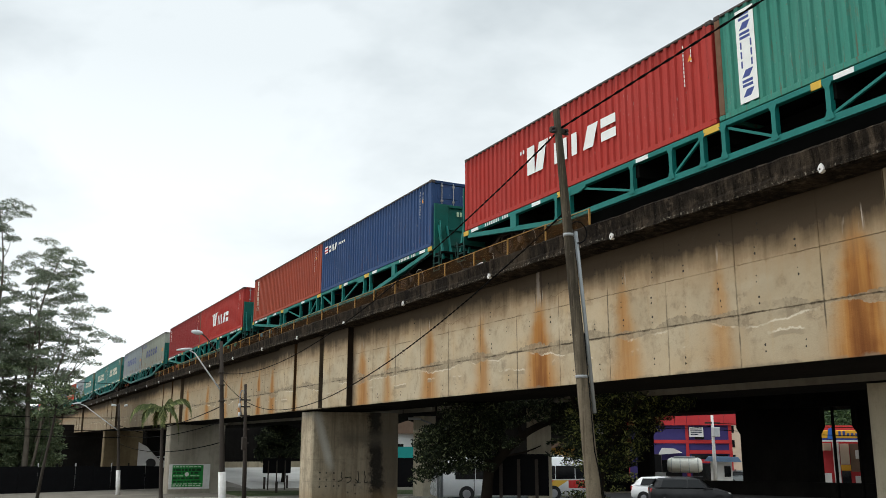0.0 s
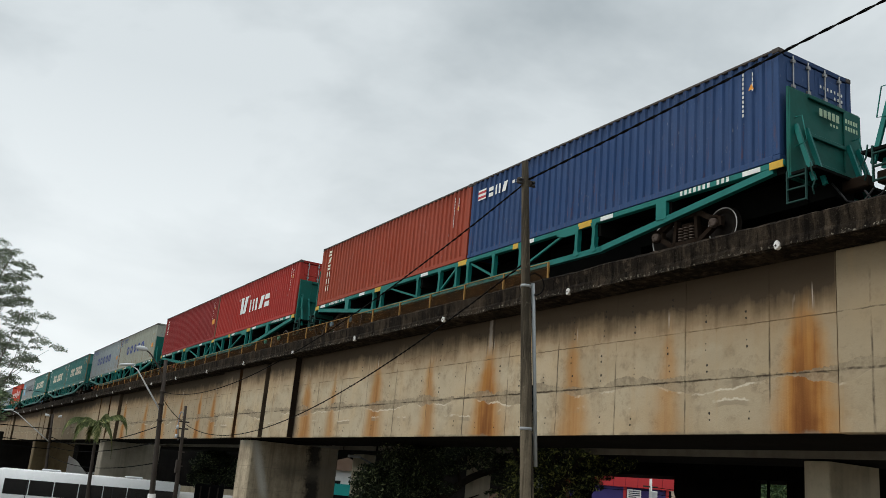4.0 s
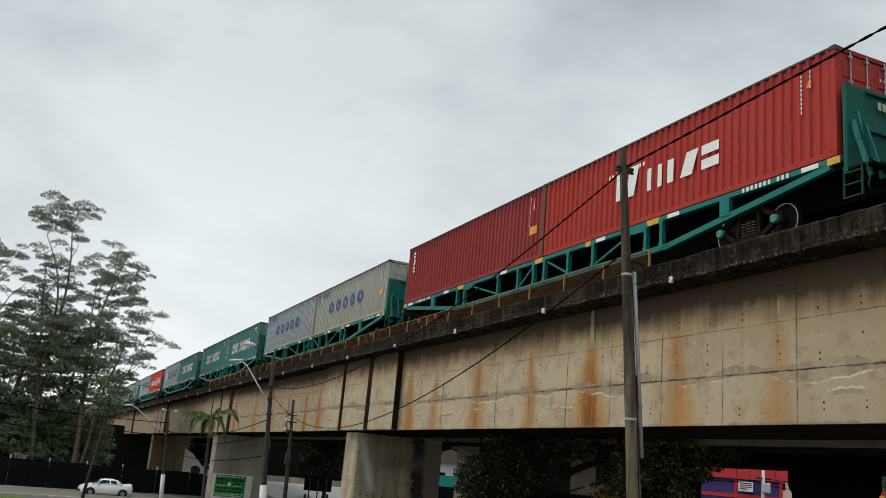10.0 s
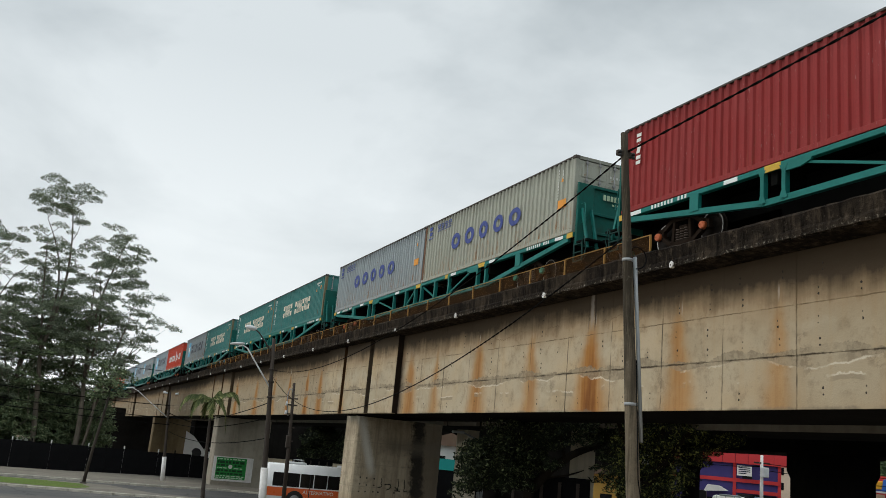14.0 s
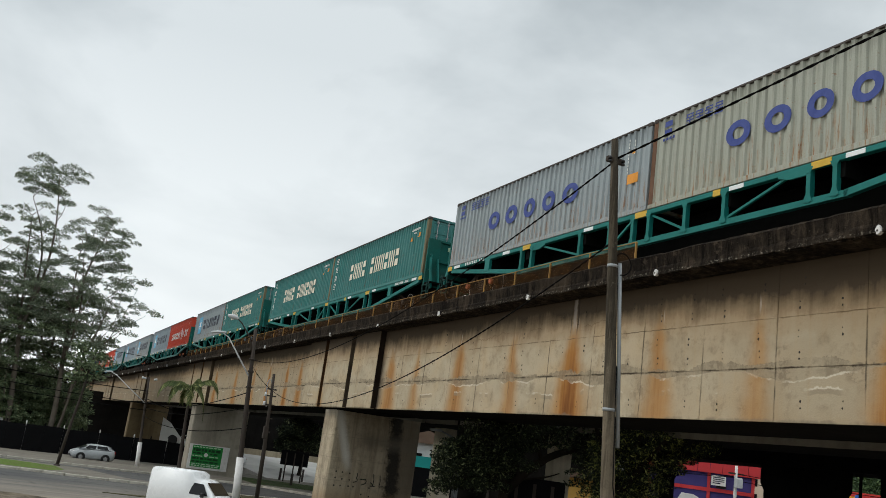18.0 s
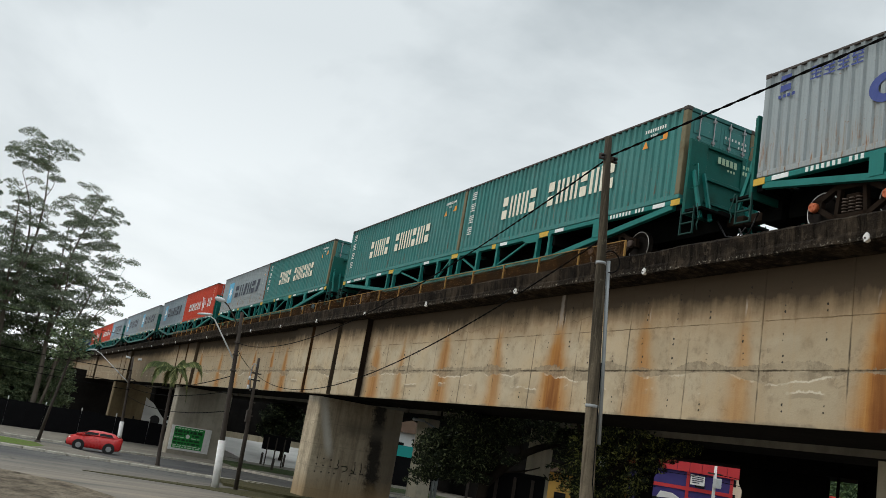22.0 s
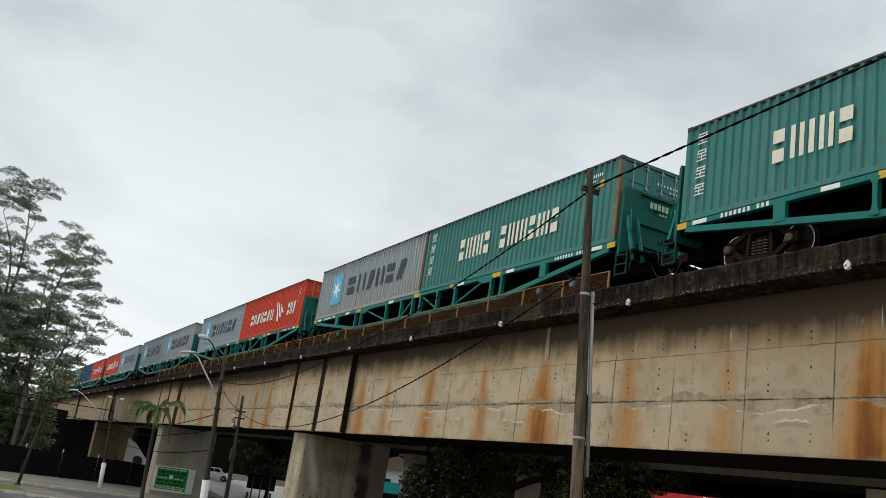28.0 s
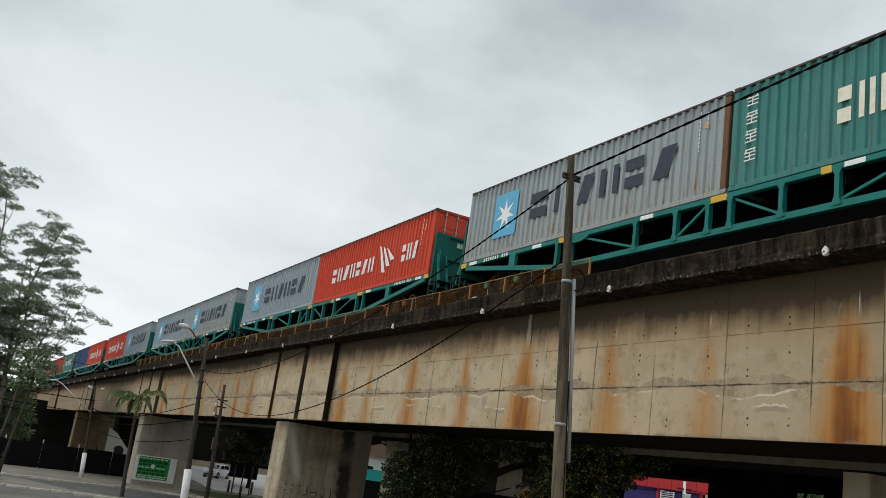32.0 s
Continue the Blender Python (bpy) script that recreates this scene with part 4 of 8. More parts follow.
for i in range(-2, 22):
    y = 10.75 + DRAIN * i + (0.12 if i % 2 else 0)
    bm = BM()
    ring = []
    for k in range(11):
        a, q = k * math.tau / 11, random.uniform(0.045, 0.085)
        ring.append((y + q * math.cos(a), 8.15 + q * 1.2 * math.sin(a)))
    extrude(bm, ring, "x", EDGE - 0.035, EDGE + 0.05)
    d = part("drain_pipe", bm, M["whitewash"], parapet, "short drain stub with a white lime crust")
    bm = BM()
    rod(bm, (EDGE - 0.038, y + 0.01, 8.14), (EDGE - 0.02, y + 0.01, 8.14), 0.022, 0.022, 8)
    part("bore", bm, M["hole"], d)

# brown sheet-metal guard on the deck edge, with ochre posts; it ends near the concrete pole
guard = tagged(new("deck_guard"), "rusty brown wire screen with ochre posts along the deck edge", "guard rail", kind="structure")
bm = BM()
box(bm, 0, 0.006, 0.02, 1.98, 0.0, 0.5)
guard_sheet = mesh_of("guard_panel", bm, M["rusty"])
bm = BM()
box(bm, -0.02, 0.03, -0.022, 0.022, -0.05, 0.52, bevel=0.004)
guard_post = mesh_of("guard_post", bm, M["ochre"])
bm = BM()
box(bm, -0.015, 0.015, 0.04, 1.98, 0.5, 0.52)
box(bm, -0.02, 0.02, 0.04, 1.98, -0.03, 0.0)
guard_rail = mesh_of("guard_rail", bm, M["ochre"])
for i in range(31):
    y = 17.95 + 2.0 * i
    z = 8.6 + 0.01 * math.sin(i * 1.7)
    part("guard_post", guard_post, None, guard, m=pose(13.36, y, z, random.uniform(-1, 1)))
    part("guard_panel", guard_sheet, None, guard, m=pose(13.36, y, z, random.uniform(-0.3, 0.3)))
    part("guard_rail", guard_rail, None, guard, m=pose(13.36, y, z))

# track: ballast bed, two rails
bm = BM()
extrude(bm, [(13.5, SLAB + 0.3), (17.6, SLAB + 0.3), (17.3, 8.85), (14.0, 8.85)], "y", Y_FROM, Y_TO)
tagged(part("ballast_bed", bm, M["ballast"]), "grey-brown crushed stone ballast on the deck", "ballast", kind="stuff")
for x in (15.32, 16.32):
    bm = BM()
    extrude(bm, [(x - 0.07, 8.95), (x + 0.07, 8.95), (x + 0.07, 8.97), (x + 0.012, 9.0), (x + 0.012, 9.07), (x + 0.036, 9.08), (x + 0.036, 9.12),
                 (x - 0.036, 9.12), (x - 0.036, 9.08), (x - 0.012, 9.07), (x - 0.012, 9.0), (x - 0.07, 8.97)], "y", Y_FROM, Y_TO)
    tagged(part("rail", bm, M["rail_steel"]), "worn steel railway rail", "rail", kind="structure")
sleepers = tagged(new("sleepers"), "dark railway sleepers under the rails", "sleepers", kind="structure")
bm = BM()
box(bm, 14.6, 17.05, -0.12, 0.12, 8.78, 8.95, bevel=0.01)
sleeper_mesh = mesh_of("sleeper", bm, M["wagon_dark"])
for i in range(90):
    part("sleeper", sleeper_mesh, None, sleepers, m=pose(0, 5 + i * 0.7, 0))


# ---- piers of the rail viaduct ----
def wall_pier(x0, x1, y0, y1, top, name, label, material, chamfer=0.08):
    base = ground_z((y0 + y1) / 2) - 0.3
    bm = BM()
    c = chamfer
    extrude(bm, [(x0 + c, y0), (x1 - c, y0), (x1, y0 + c), (x1, y1 - c), (x1 - c, y1), (x0 + c, y1), (x0, y1 - c), (x0, y0 + c)], "z", base, top)
    ob = part(name, bm, material)
    return tagged(ob, label, "pier", group="viaduct piers", kind="structure")


for i, y0 in enumerate((6.3, 41.0, 75.7, 116.7, 151.5, 186.0, 221.0, 256.0, 290.0, 325.0), -1):
    wall_pier(14.15, 18.6, y0, y0 + 1.7, BOT - 0.06, "pier", "stained concrete wall pier under the viaduct girder", M["pier_near"] if i == 0 else M["pier_grey"] if i == 1 else M["pier_ochre"])

# ---- the second girder behind, on slimmer piers ----
second = girder(19.4, 22.4, "second_girder", "grey concrete girder of the parallel viaduct behind", 19.36, skin=M["second"])
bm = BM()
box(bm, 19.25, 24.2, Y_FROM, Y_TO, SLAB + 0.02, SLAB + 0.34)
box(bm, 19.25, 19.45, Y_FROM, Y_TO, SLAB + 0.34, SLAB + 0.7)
tagged(part("second_deck", bm, M["shade_conc"]), "concrete deck of the parallel viaduct, coloured black for shade", "deck", kind="structure")
for y0, w, d in ((14.4, 0.75, 1.95), (30.23, 0.56, 0.82), (100.0, 1.2, 1.0), (-12, 0.8, 1.95)):
    wall_pier(19.5, 19.5 + d, y0, y0 + w, BOT - 0.05, "slim_pier", "pale concrete pier under the parallel girder", M["pier_far"], 0.03)

# ---- the third, road viaduct: wall piers with corbels, deep shade in their colour ----
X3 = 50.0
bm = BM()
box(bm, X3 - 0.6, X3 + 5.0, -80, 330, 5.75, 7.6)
# unseen wide slab, added to deepen the shade below
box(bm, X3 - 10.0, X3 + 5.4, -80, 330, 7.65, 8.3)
tagged(part("road_viaduct_deck", bm, M["shade_conc"]), "deck of the road viaduct behind, coloured black for shade", "deck", kind="structure")
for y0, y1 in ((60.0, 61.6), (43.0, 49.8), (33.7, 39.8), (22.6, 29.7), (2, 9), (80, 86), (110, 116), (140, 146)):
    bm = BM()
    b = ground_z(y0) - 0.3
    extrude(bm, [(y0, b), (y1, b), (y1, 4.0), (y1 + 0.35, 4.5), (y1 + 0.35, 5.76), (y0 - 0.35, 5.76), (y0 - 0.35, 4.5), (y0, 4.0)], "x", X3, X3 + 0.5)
    tagged(part("corbel_pier", bm, M["shade_conc"]), "wall pier with a wider head, coloured black for shade", "pier", group="road viaduct piers", kind="structure")
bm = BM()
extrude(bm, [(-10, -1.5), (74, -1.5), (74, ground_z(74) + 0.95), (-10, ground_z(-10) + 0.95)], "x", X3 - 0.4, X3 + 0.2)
tagged(part("low_wall", bm, M["shade_conc"]), "low dark concrete wall along the road viaduct", "wall", kind="structure")

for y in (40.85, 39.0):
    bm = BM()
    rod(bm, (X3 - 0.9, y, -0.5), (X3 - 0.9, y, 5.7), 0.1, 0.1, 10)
    tagged(part("shade_post", bm, M["shade_conc"]), "thin black post beside the road viaduct", "post", group="road viaduct posts", kind="structure")

HOLES = [(14.59, 1.94), (14.91, 1.93), (15.28, 1.92), (14.59, 1.65), (14.93, 1.62), (15.3, 1.62), (14.58, 1.3), (14.9, 1.32), (15.29, 1.33), (15.54, 1.33), (16.35, 1.35), (15.99, 1.02), (16.38, 0.96)]
SCRAWLS = [((15.65, 1.97), (15.64, 1.73)), ((15.69, 1.6), (15.5, 1.53)), ((15.64, 1.73), (15.69, 1.6)), ((15.83, 1.7), (16.11, 1.73)), ((16.11, 1.73), (16.13, 1.55)), ((15.92, 1.45), (16.13, 1.55)),
           ((16.49, 2.01), (16.51, 1.45)), ((16.36, 1.45), (16.65, 1.45)), ((16.36, 1.62), (16.51, 1.45)), ((16.82, 1.98), (16.84, 1.45)), ((17.14, 1.96), (17.18, 1.4)), ((16.84, 1.45), (17.02, 1.5))]
# anchor holes and scrawled marks on the first pier
pier_marks = tagged(new("pier_marks"), "small drilled holes and scrawled dark marks on the pier", "marks", kind="structure")
for x, z in HOLES:
    bm = BM()
    rod(bm, (x, 40.997, z), (x, 41.02, z), 0.04, 0.04, 8)
    part("drilled_hole", bm, M["hole"], pier_marks)
for a, b in SCRAWLS:
    bm = BM()
    pts = [(a[0], 40.996, a[1]), ((a[0] + b[0]) / 2 + 0.04, 40.996, (a[1] + b[1]) / 2), (b[0], 40.996, b[1])]
    tube(bm, pts, 0.022, 5)
    part("scrawl", bm, M["hole"], pier_marks)

# a pier and beam of the slip road behind the bus lane
wall_pier(28.1, 29.05, 57.75, 59.45, 5.2, "slip_pier", "pale concrete pier of the slip road behind the bus lane", M["pier_far"], 0.03)
# the beam's black colour stands for its shade
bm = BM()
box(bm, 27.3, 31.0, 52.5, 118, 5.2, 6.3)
tagged(part("slip_beam", bm, M["shade_conc"]), "beam of the slip road behind, coloured black for shade", "beam", kind="structure")

# ---- the train ----
XC = 14.6            # near side of wagons and containers
LONG, HIGH, WIDE = 12.19, 2.60, 2.44
BASE = 10.53         # top of the wagon's sill
PITCH, GAP = 27.15, 0.1
FRONT = 2.35         # front container end of the leading wagon in view, at the start
# seconds, metres gone towards the viewer
RUN = [(0, 0.0), (3, 13.38), (5.5, 24.1), (9.5, 41.3), (11, 47.65), (14.5, 62.15), (17.5, 74.65), (22, 93.3), (25.5, 108.0), (27.5, 116.4), (32, 135.65)]

_meshes = {}


def cached(key, make, material):
    if (key, material.name) not in _meshes:
        if key not in _meshes:
            bm = BM()
            make(bm)
            _meshes[key] = mesh_of(key, bm, M["white"])
        _meshes[(key, material.name)] = recoloured(_meshes[key], material)
    return _meshes[(key, material.name)]


def make_side(bm):
    """The corrugated side: 42 trapezoid ribs between the corner posts, 36 mm deep; outer face at x = 0."""
    y0, y1, z0, z1 = 0.18, LONG - 0.18, 0.14, HIGH - 0.065
    cnt = 42
    p = (y1 - y0) / cnt
    prof = []
    for i in range(cnt):
        a = y0 + p * i
        prof += [(0.012, a), (0.012, a + 0.36 * p), (0.062, a + 0.5 * p), (0.062, a + 0.86 * p)]
    prof.append((0.012, y1))
    lo = [bm.verts.new((x, y, z0)) for x, y in prof]
    hi = [bm.verts.new((x, y, z1)) for x, y in prof]
    for k in range(len(prof) - 1):
        bm.faces.new((lo[k], hi[k], hi[k + 1], lo[k + 1]))


def make_roof(bm):
    y0, y1, z = 0.15, LONG - 0.15, HIGH - 0.03
    cnt = 40
    p = (y1 - y0) / cnt
    prof = []
    for i in range(cnt):
        a = y0 + p * i
        prof += [(z, a), (z, a + 0.3 * p), (z - 0.03, a + 0.5 * p), (z - 0.03, a + 0.8 * p)]
    l = [bm.verts.new((0.06, y, zz)) for zz, y in prof]
    r = [bm.verts.new((WIDE - 0.06, y, zz)) for zz, y in prof]
    for k in range(len(prof) - 1):
        bm.faces.new((l[k], r[k], r[k + 1], l[k + 1]))


def make_end(bm):
    """The blind end, corrugated upright; outer face at y = 0."""
    cnt = 10
    x0, x1 = 0.16, WIDE - 0.16
    p = (x1 - x0) / cnt
    prof = []
    for i in range(cnt):
        a = x0 + p * i
        prof += [(a, 0.015), (a + 0.3 * p, 0.015), (a + 0.5 * p, 0.06), (a + 0.8 * p, 0.06)]
    prof.append((x1, 0.015))
    lo = [bm.verts.new((x, y, 0.16)) for x, y in prof]
    hi = [bm.verts.new((x, y, HIGH - 0.12)) for x, y in prof]
    for k in range(len(prof) - 1):
        bm.faces.new((lo[k], lo[k + 1], hi[k + 1], hi[k]))


def make_door(bm):
    """One door leaf with pressed panels; outer face at y = 0."""
    box(bm, 0.0, 1.05, 0.02, 0.07, 0.0, 2.3)
    for z in (0.12, 0.66, 1.2, 1.74):
        box(bm, 0.1, 0.95, 0.0, 0.021, z, z + 0.42, bevel=0.012)


def make_post(bm):
    box(bm, 0, 0.16, 0, 0.18, 0.118, HIGH - 0.118, bevel=0.015)


def make_casting(bm):
    box(bm, -0.006, 0.172, -0.006, 0.178, 0, 0.118, bevel=0.012)
    for k in range(2):
        box(bm, -0.010, 0.0, 0.055, 0.115, 0.035, 0.085)


def make_rail(bm):
    box(bm, 0.004, 0.09, 0.18, LONG - 0.18, 0, 0.14, bevel=0.01)


def make_top_rail(bm):
    box(bm, 0.006, 0.07, 0.18, LONG - 0.18, HIGH - 0.068, HIGH - 0.008, bevel=0.008)


def make_cross(bm):
    box(bm, 0.16, WIDE - 0.16, 0.004, 0.12, 0, 0.16, bevel=0.01)


def make_header(bm):
    box(bm, 0.16, WIDE - 0.16, 0.004, 0.12, HIGH - 0.12, HIGH - 0.005, bevel=0.01)


def make_floor(bm):
    box(bm, 0.06, WIDE - 0.06, 0.06, LONG - 0.06, 0.08, 0.15)


def make_lock(bm):
    rod(bm, (0, 0, -0.02), (0, 0, 2.36), 0.017, 0.017, 6)
    for z in (0.12, 0.9, 1.6, 2.2):
        box(bm, -0.05, 0.05, -0.02, 0.03, z, z + 0.07)
    box(bm, -0.03, 0.26, -0.035, -0.015, 0.82, 0.86)


def glyph(bm, y, w, z, h, style, x=-0.006):
    """A plain painted shape in a character's place: stacked blocks, uprights or a slanted bar. Its faces share one index."""
    first = len(bm.faces)
    k = 1 + max((f.material_index for f in bm.faces), default=-1)
    st = min(0.3 * w, 0.24 * h)

    def quad(pts):
        plate(bm, [(x, y - a, z + b) for a, b in pts])

    def bar(a0, a1, b0, b1):
        quad([(a0, b0), (a0, b1), (a1, b1), (a1, b0)])
    if style == "bar":
        bar(0, w, 0, h)
    elif style == "box":
        bar(0, w * 0.9, 0, h * 0.4)
        bar(0, w * 0.9, h * 0.6, h)
    elif style == "pair":
        bar(0, st * 1.15, 0, h)
        bar(w - st * 1.15, w, 0, h)
    elif style == "slant":
        quad([(0, 0), (w * 0.35, h), (w, h), (w * 0.65, 0)])
    elif style == "sign":
        t = 0.11 * h
        for b in (0.02, 0.34, 0.62, 0.88):
            bar(0.08 * w if b in (0.34, 0.88) else 0, w, b * h, b * h + t)
        bar(0.44 * w, 0.44 * w + t, 0.02 * h + t, 0.34 * h)
        bar(0.44 * w, 0.44 * w + t, 0.34 * h + t, 0.62 * h)
        bar(0.1 * w, 0.1 * w + t, 0.62 * h + t, 0.88 * h)
        bar(0.8 * w, 0.8 * w + t, 0.62 * h + t, 0.88 * h)
    bm.faces.ensure_lookup_table()
    for f in bm.faces[first:]:
        f.material_index = k


STYLES = ("box", "pair", "slant", "pair", "box", "slant", "pair")


def mark_row(bm, y, z, h, widths, gap, plain=False):
    """Plain shapes, one for each character's place, along the side from y towards the front."""
    pos = y
    for i, w in enumerate(widths):
        if w < 0:
            pos += w
            continue
        glyph(bm, pos - w * 0.06, w * 0.88, z, h, "bar" if plain or w < 0.21 * h / 0.5 * 0.62 else STYLES[i % 7])
        pos -= w + gap


def mark_column(bm, y, z, w, h, count, gap, style="sign"):
    for i in range(count):
        glyph(bm, y + w, w, z - (h + gap) * i - h, h, style if style == "sign" else STYLES[(i * 2) % 7])


def mark_box(bm, y0, y1, z0, z1, x=-0.004):
    plate(bm, [(x, y0, z0), (x, y0, z1), (x, y1, z1), (x, y1, z0)])


PAINTS = {
    "red": container_paint("red_container_paint", (0.395, 0.033, 0.024, 1), 0.2, 0.2),
    "maroon": container_paint("maroon_container_paint", (0.27, 0.026, 0.025, 1), 0.3, 0.2),
    "rust": container_paint("rust_brown_container_paint", (0.33, 0.058, 0.028, 1), 0.3, 0.22),
    "navy": container_paint("navy_blue_container_paint", (0.022, 0.062, 0.17, 1), 0.3, 0.25),
    "jade": container_paint("jade_green_container_paint", (0.035, 0.22, 0.165, 1), 0.4, 0.3),
    "sea": container_paint("sea_green_container_paint", (0.045, 0.205, 0.19, 1), 0.5, 0.4),
    "sand": container_paint("pale_sand_container_paint", (0.37, 0.385, 0.325, 1), 0.8, 0.2, (0.27, 0.1, 0.032, 1)),
    "grey": container_paint("pale_grey_container_paint", (0.31, 0.355, 0.37, 1), 0.66, 0.2, (0.23, 0.09, 0.035, 1)),
    "slate": container_paint("blue_grey_container_paint", (0.3, 0.36, 0.4, 1), 0.35, 0.2, (0.25, 0.13, 0.06, 1)),
    "orange": container_paint("orange_red_container_paint", (0.58, 0.06, 0.025, 1), 0.15, 0.2),
}
GRIMY = worn("grimy_top_rail", (0.075, 0.062, 0.055, 1), 0.85, 0.0, 5.0, 0.6, 0.4)
OLIVE = worn("faded_olive_corner_paint", (0.17, 0.15, 0.085, 1), 0.8, 0.0, 2.5, 0.7, 0.3, (0.1, 0.055, 0.025, 1))
RUST_POST = worn("rusty_corner_steel", (0.15, 0.075, 0.04, 1), 0.85, 0.0, 3.0, 0.7, 0.4, (0.08, 0.04, 0.02, 1))


def container(paint, label, marks, end_marks="mark", posts=None):
    """A forty-foot box; its origin is the near lower corner of the front (door) end, the box runs along +y."""
    P = PAINTS[paint]
    root = thing("shipping_container", Matrix(), label, "container", "containers on the train")
    far = Matrix.Translation((WIDE, 0, 0)) @ Matrix.Diagonal((-1, 1, 1, 1))
    back = Matrix.Translation((0, LONG, 0)) @ Matrix.Diagonal((1, -1, 1, 1))
    both = far @ back
    for m in (None, far):
        part("side_panel", cached("side", make_side, P), None, root, m=m)
        part("bottom_rail", cached("rail_low", make_rail, P), None, root, m=m)
        part("top_rail", cached("rail_top", make_top_rail, GRIMY), None, root, "grimy dark top rail", m=m)
    part("roof", cached("roof", make_roof, P), None, root)
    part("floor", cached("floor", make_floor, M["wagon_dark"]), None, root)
    part("end_panel", cached("end", make_end, P), None, root, m=back)
    for m in (None, back):
        part("end_sill", cached("cross", make_cross, P), None, root, m=m)
        part("header", cached("header", make_header, P), None, root, m=m)
    for k, m in enumerate((None, far, back, both)):
        part("corner_post", cached("post", make_post, (OLIVE if paint == "sea" else RUST_POST) if posts and k in posts else P), None, root, m=m)
        part("corner_casting", cached("casting", make_casting, P), None, root, m=m)
        up = Matrix.Translation((0, 0, HIGH)) @ Matrix.Diagonal((1, 1, -1, 1))
        part("corner_casting", cached("casting", make_casting, GRIMY), None, root, "grimy dark corner casting", m=up @ m if m else up)
    for x in (0.165, 1.225):
        d = part("door", cached("door", make_door, P), None, root, m=pose(x, 0.01, 0.16))
        for dx in (0.28, 0.78):
            part("lock_rod", cached("lock", make_lock, M["rod"]), None, d, "galvanised lock rod", m=pose(dx, -0.03, 0.0))
    # markings on the doors, all of them bars
    bm = BM()
    for i in range(7):
        for z in (2.05, 1.9)[: 1 + (i > 3)]:
            plate(bm, [(1.35 + i * 0.12, -0.003, z), (1.4 + i * 0.12, -0.003, z), (1.4 + i * 0.12, -0.003, z + 0.075), (1.35 + i * 0.12, -0.003, z + 0.075)])
    part("door_marking", bm, M[end_marks], root)["kind"] = "stuff"
    for name, mat, draw, lab in marks:
        bm = BM()
        draw(bm)
        if name in ("name_bars", "sign_column"):
            # each painted shape is a part
            shapes = collections.defaultdict(BM)
            for f in bm.faces:
                plate(shapes[f.material_index], [v.co[:] for v in f.verts])
            for one in shapes.values():
                part("name_shape", one, M[mat], root, lab)
            bm.free()
            continue
        if name == "name_rings":
            for f in bm.faces[:]:
                mid = f.calc_center_median()
                ry = max(abs(v.co.y - mid.y) for v in f.verts) * 1.42
                rz = max(abs(v.co.z - mid.z) for v in f.verts) * 1.08
                one = BM()
                for k in range(22):
                    a, b = k * math.tau / 22, (k + 1) * math.tau / 22
                    plate(one, [(mid.x, mid.y + ry * q * math.cos(c), mid.z + rz * q * math.sin(c)) for c, q in ((a, 1), (a, 0.46), (b, 0.46), (b, 1))])
                part("name_ring", one, M[mat], root, lab)
            bm.free()
            continue
        ob = part(name, bm, M[mat], root, lab)
        if name in ("code", "header_sign"):
            ob["kind"] = "stuff"
    return root


def code_marks(bm, y=0.95, z=2.32, cnt=10):
    """The upright code near the front corner, as bars."""
    for i in range(cnt):
        mark_box(bm, y, y + 0.035, z - 0.11 * i - 0.075, z - 0.11 * i)
    for i in range(4):
        mark_box(bm, y - 0.26, y - 0.23, z - 0.12 * i - 0.16, z - 0.12 * i - 0.07)


def code_row(bm):
    """The code near the top of the front end, lying, as small bars."""
    for i in range(9):
        mark_box(bm, 1.62 - i * 0.1, 1.68 - i * 0.1, 2.16, 2.26)
    for i in range(4):
        mark_box(bm, 1.4 - i * 0.08, 1.44 - i * 0.08, 2.02, 2.09)


def warn_pair(bm):
    x = -0.005
    plate(bm, [(x, 1.5, 1.72), (x, 1.62, 1.95), (x, 1.74, 1.72)])
    mark_box(bm, 0.72, 0.9, 1.86, 2.02, x)
    mark_box(bm, 0.72, 1.0, 1.82, 1.855, x)


def yellow_label(bm):
    mark_box(bm, 0.45, 0.95, 0.93, 1.22)


def warn_mark(bm):
    x = -0.005
    plate(bm, [(x, 0.66, 1.84), (x, 0.74, 1.99), (x, 0.82, 1.84)])


COMMON = [("code", "mark", code_marks, "white code bars"), ("warning_sign", "orange_mark", warn_mark, "small orange warning triangle")]


def red_name(bm):
    glyph(bm, 8.1, 0.42, 0.9, 0.9, "bar")
    glyph(bm, 7.66, 0.66, 0.9, 0.9, "slant")
    for a, b, st in ((6.61, 5.96, "pair"), (5.72, 5.46, "bar"), (5.18, 4.45, "slant"), (4.33, 3.6, "box")):
        glyph(bm, a, a - b, 0.86, 0.66, st)
    for y in (8.42, 8.26, 6.92, 6.76):
        glyph(bm, y + 0.08, 0.08, 1.68, 0.12, "bar")


def vertical_name(bm):
    mark_column(bm, 11.15, 2.35, 0.3, 0.24, 6, 0.07, "name")


def small_vertical(bm):
    mark_column(bm, 11.35, 2.3, 0.24, 0.26, 3, 0.08, "name")


def seven_letters(bm):
    mark_row(bm, 9.2, 1.0, 0.62, [0.66, 0.66, 0.6, 0.62, 0.72], 0.6, True)


def header_signs(bm):
    for i in range(4):
        glyph(bm, 10.85 - i * 0.36, 0.3, 2.05, 0.32, "sign")
    glyph(bm, 11.7, 0.34, 2.0, 0.4, "box")
    mark_row(bm, 11.75, 1.84, 0.08, [0.1] * 4, 0.03, True)


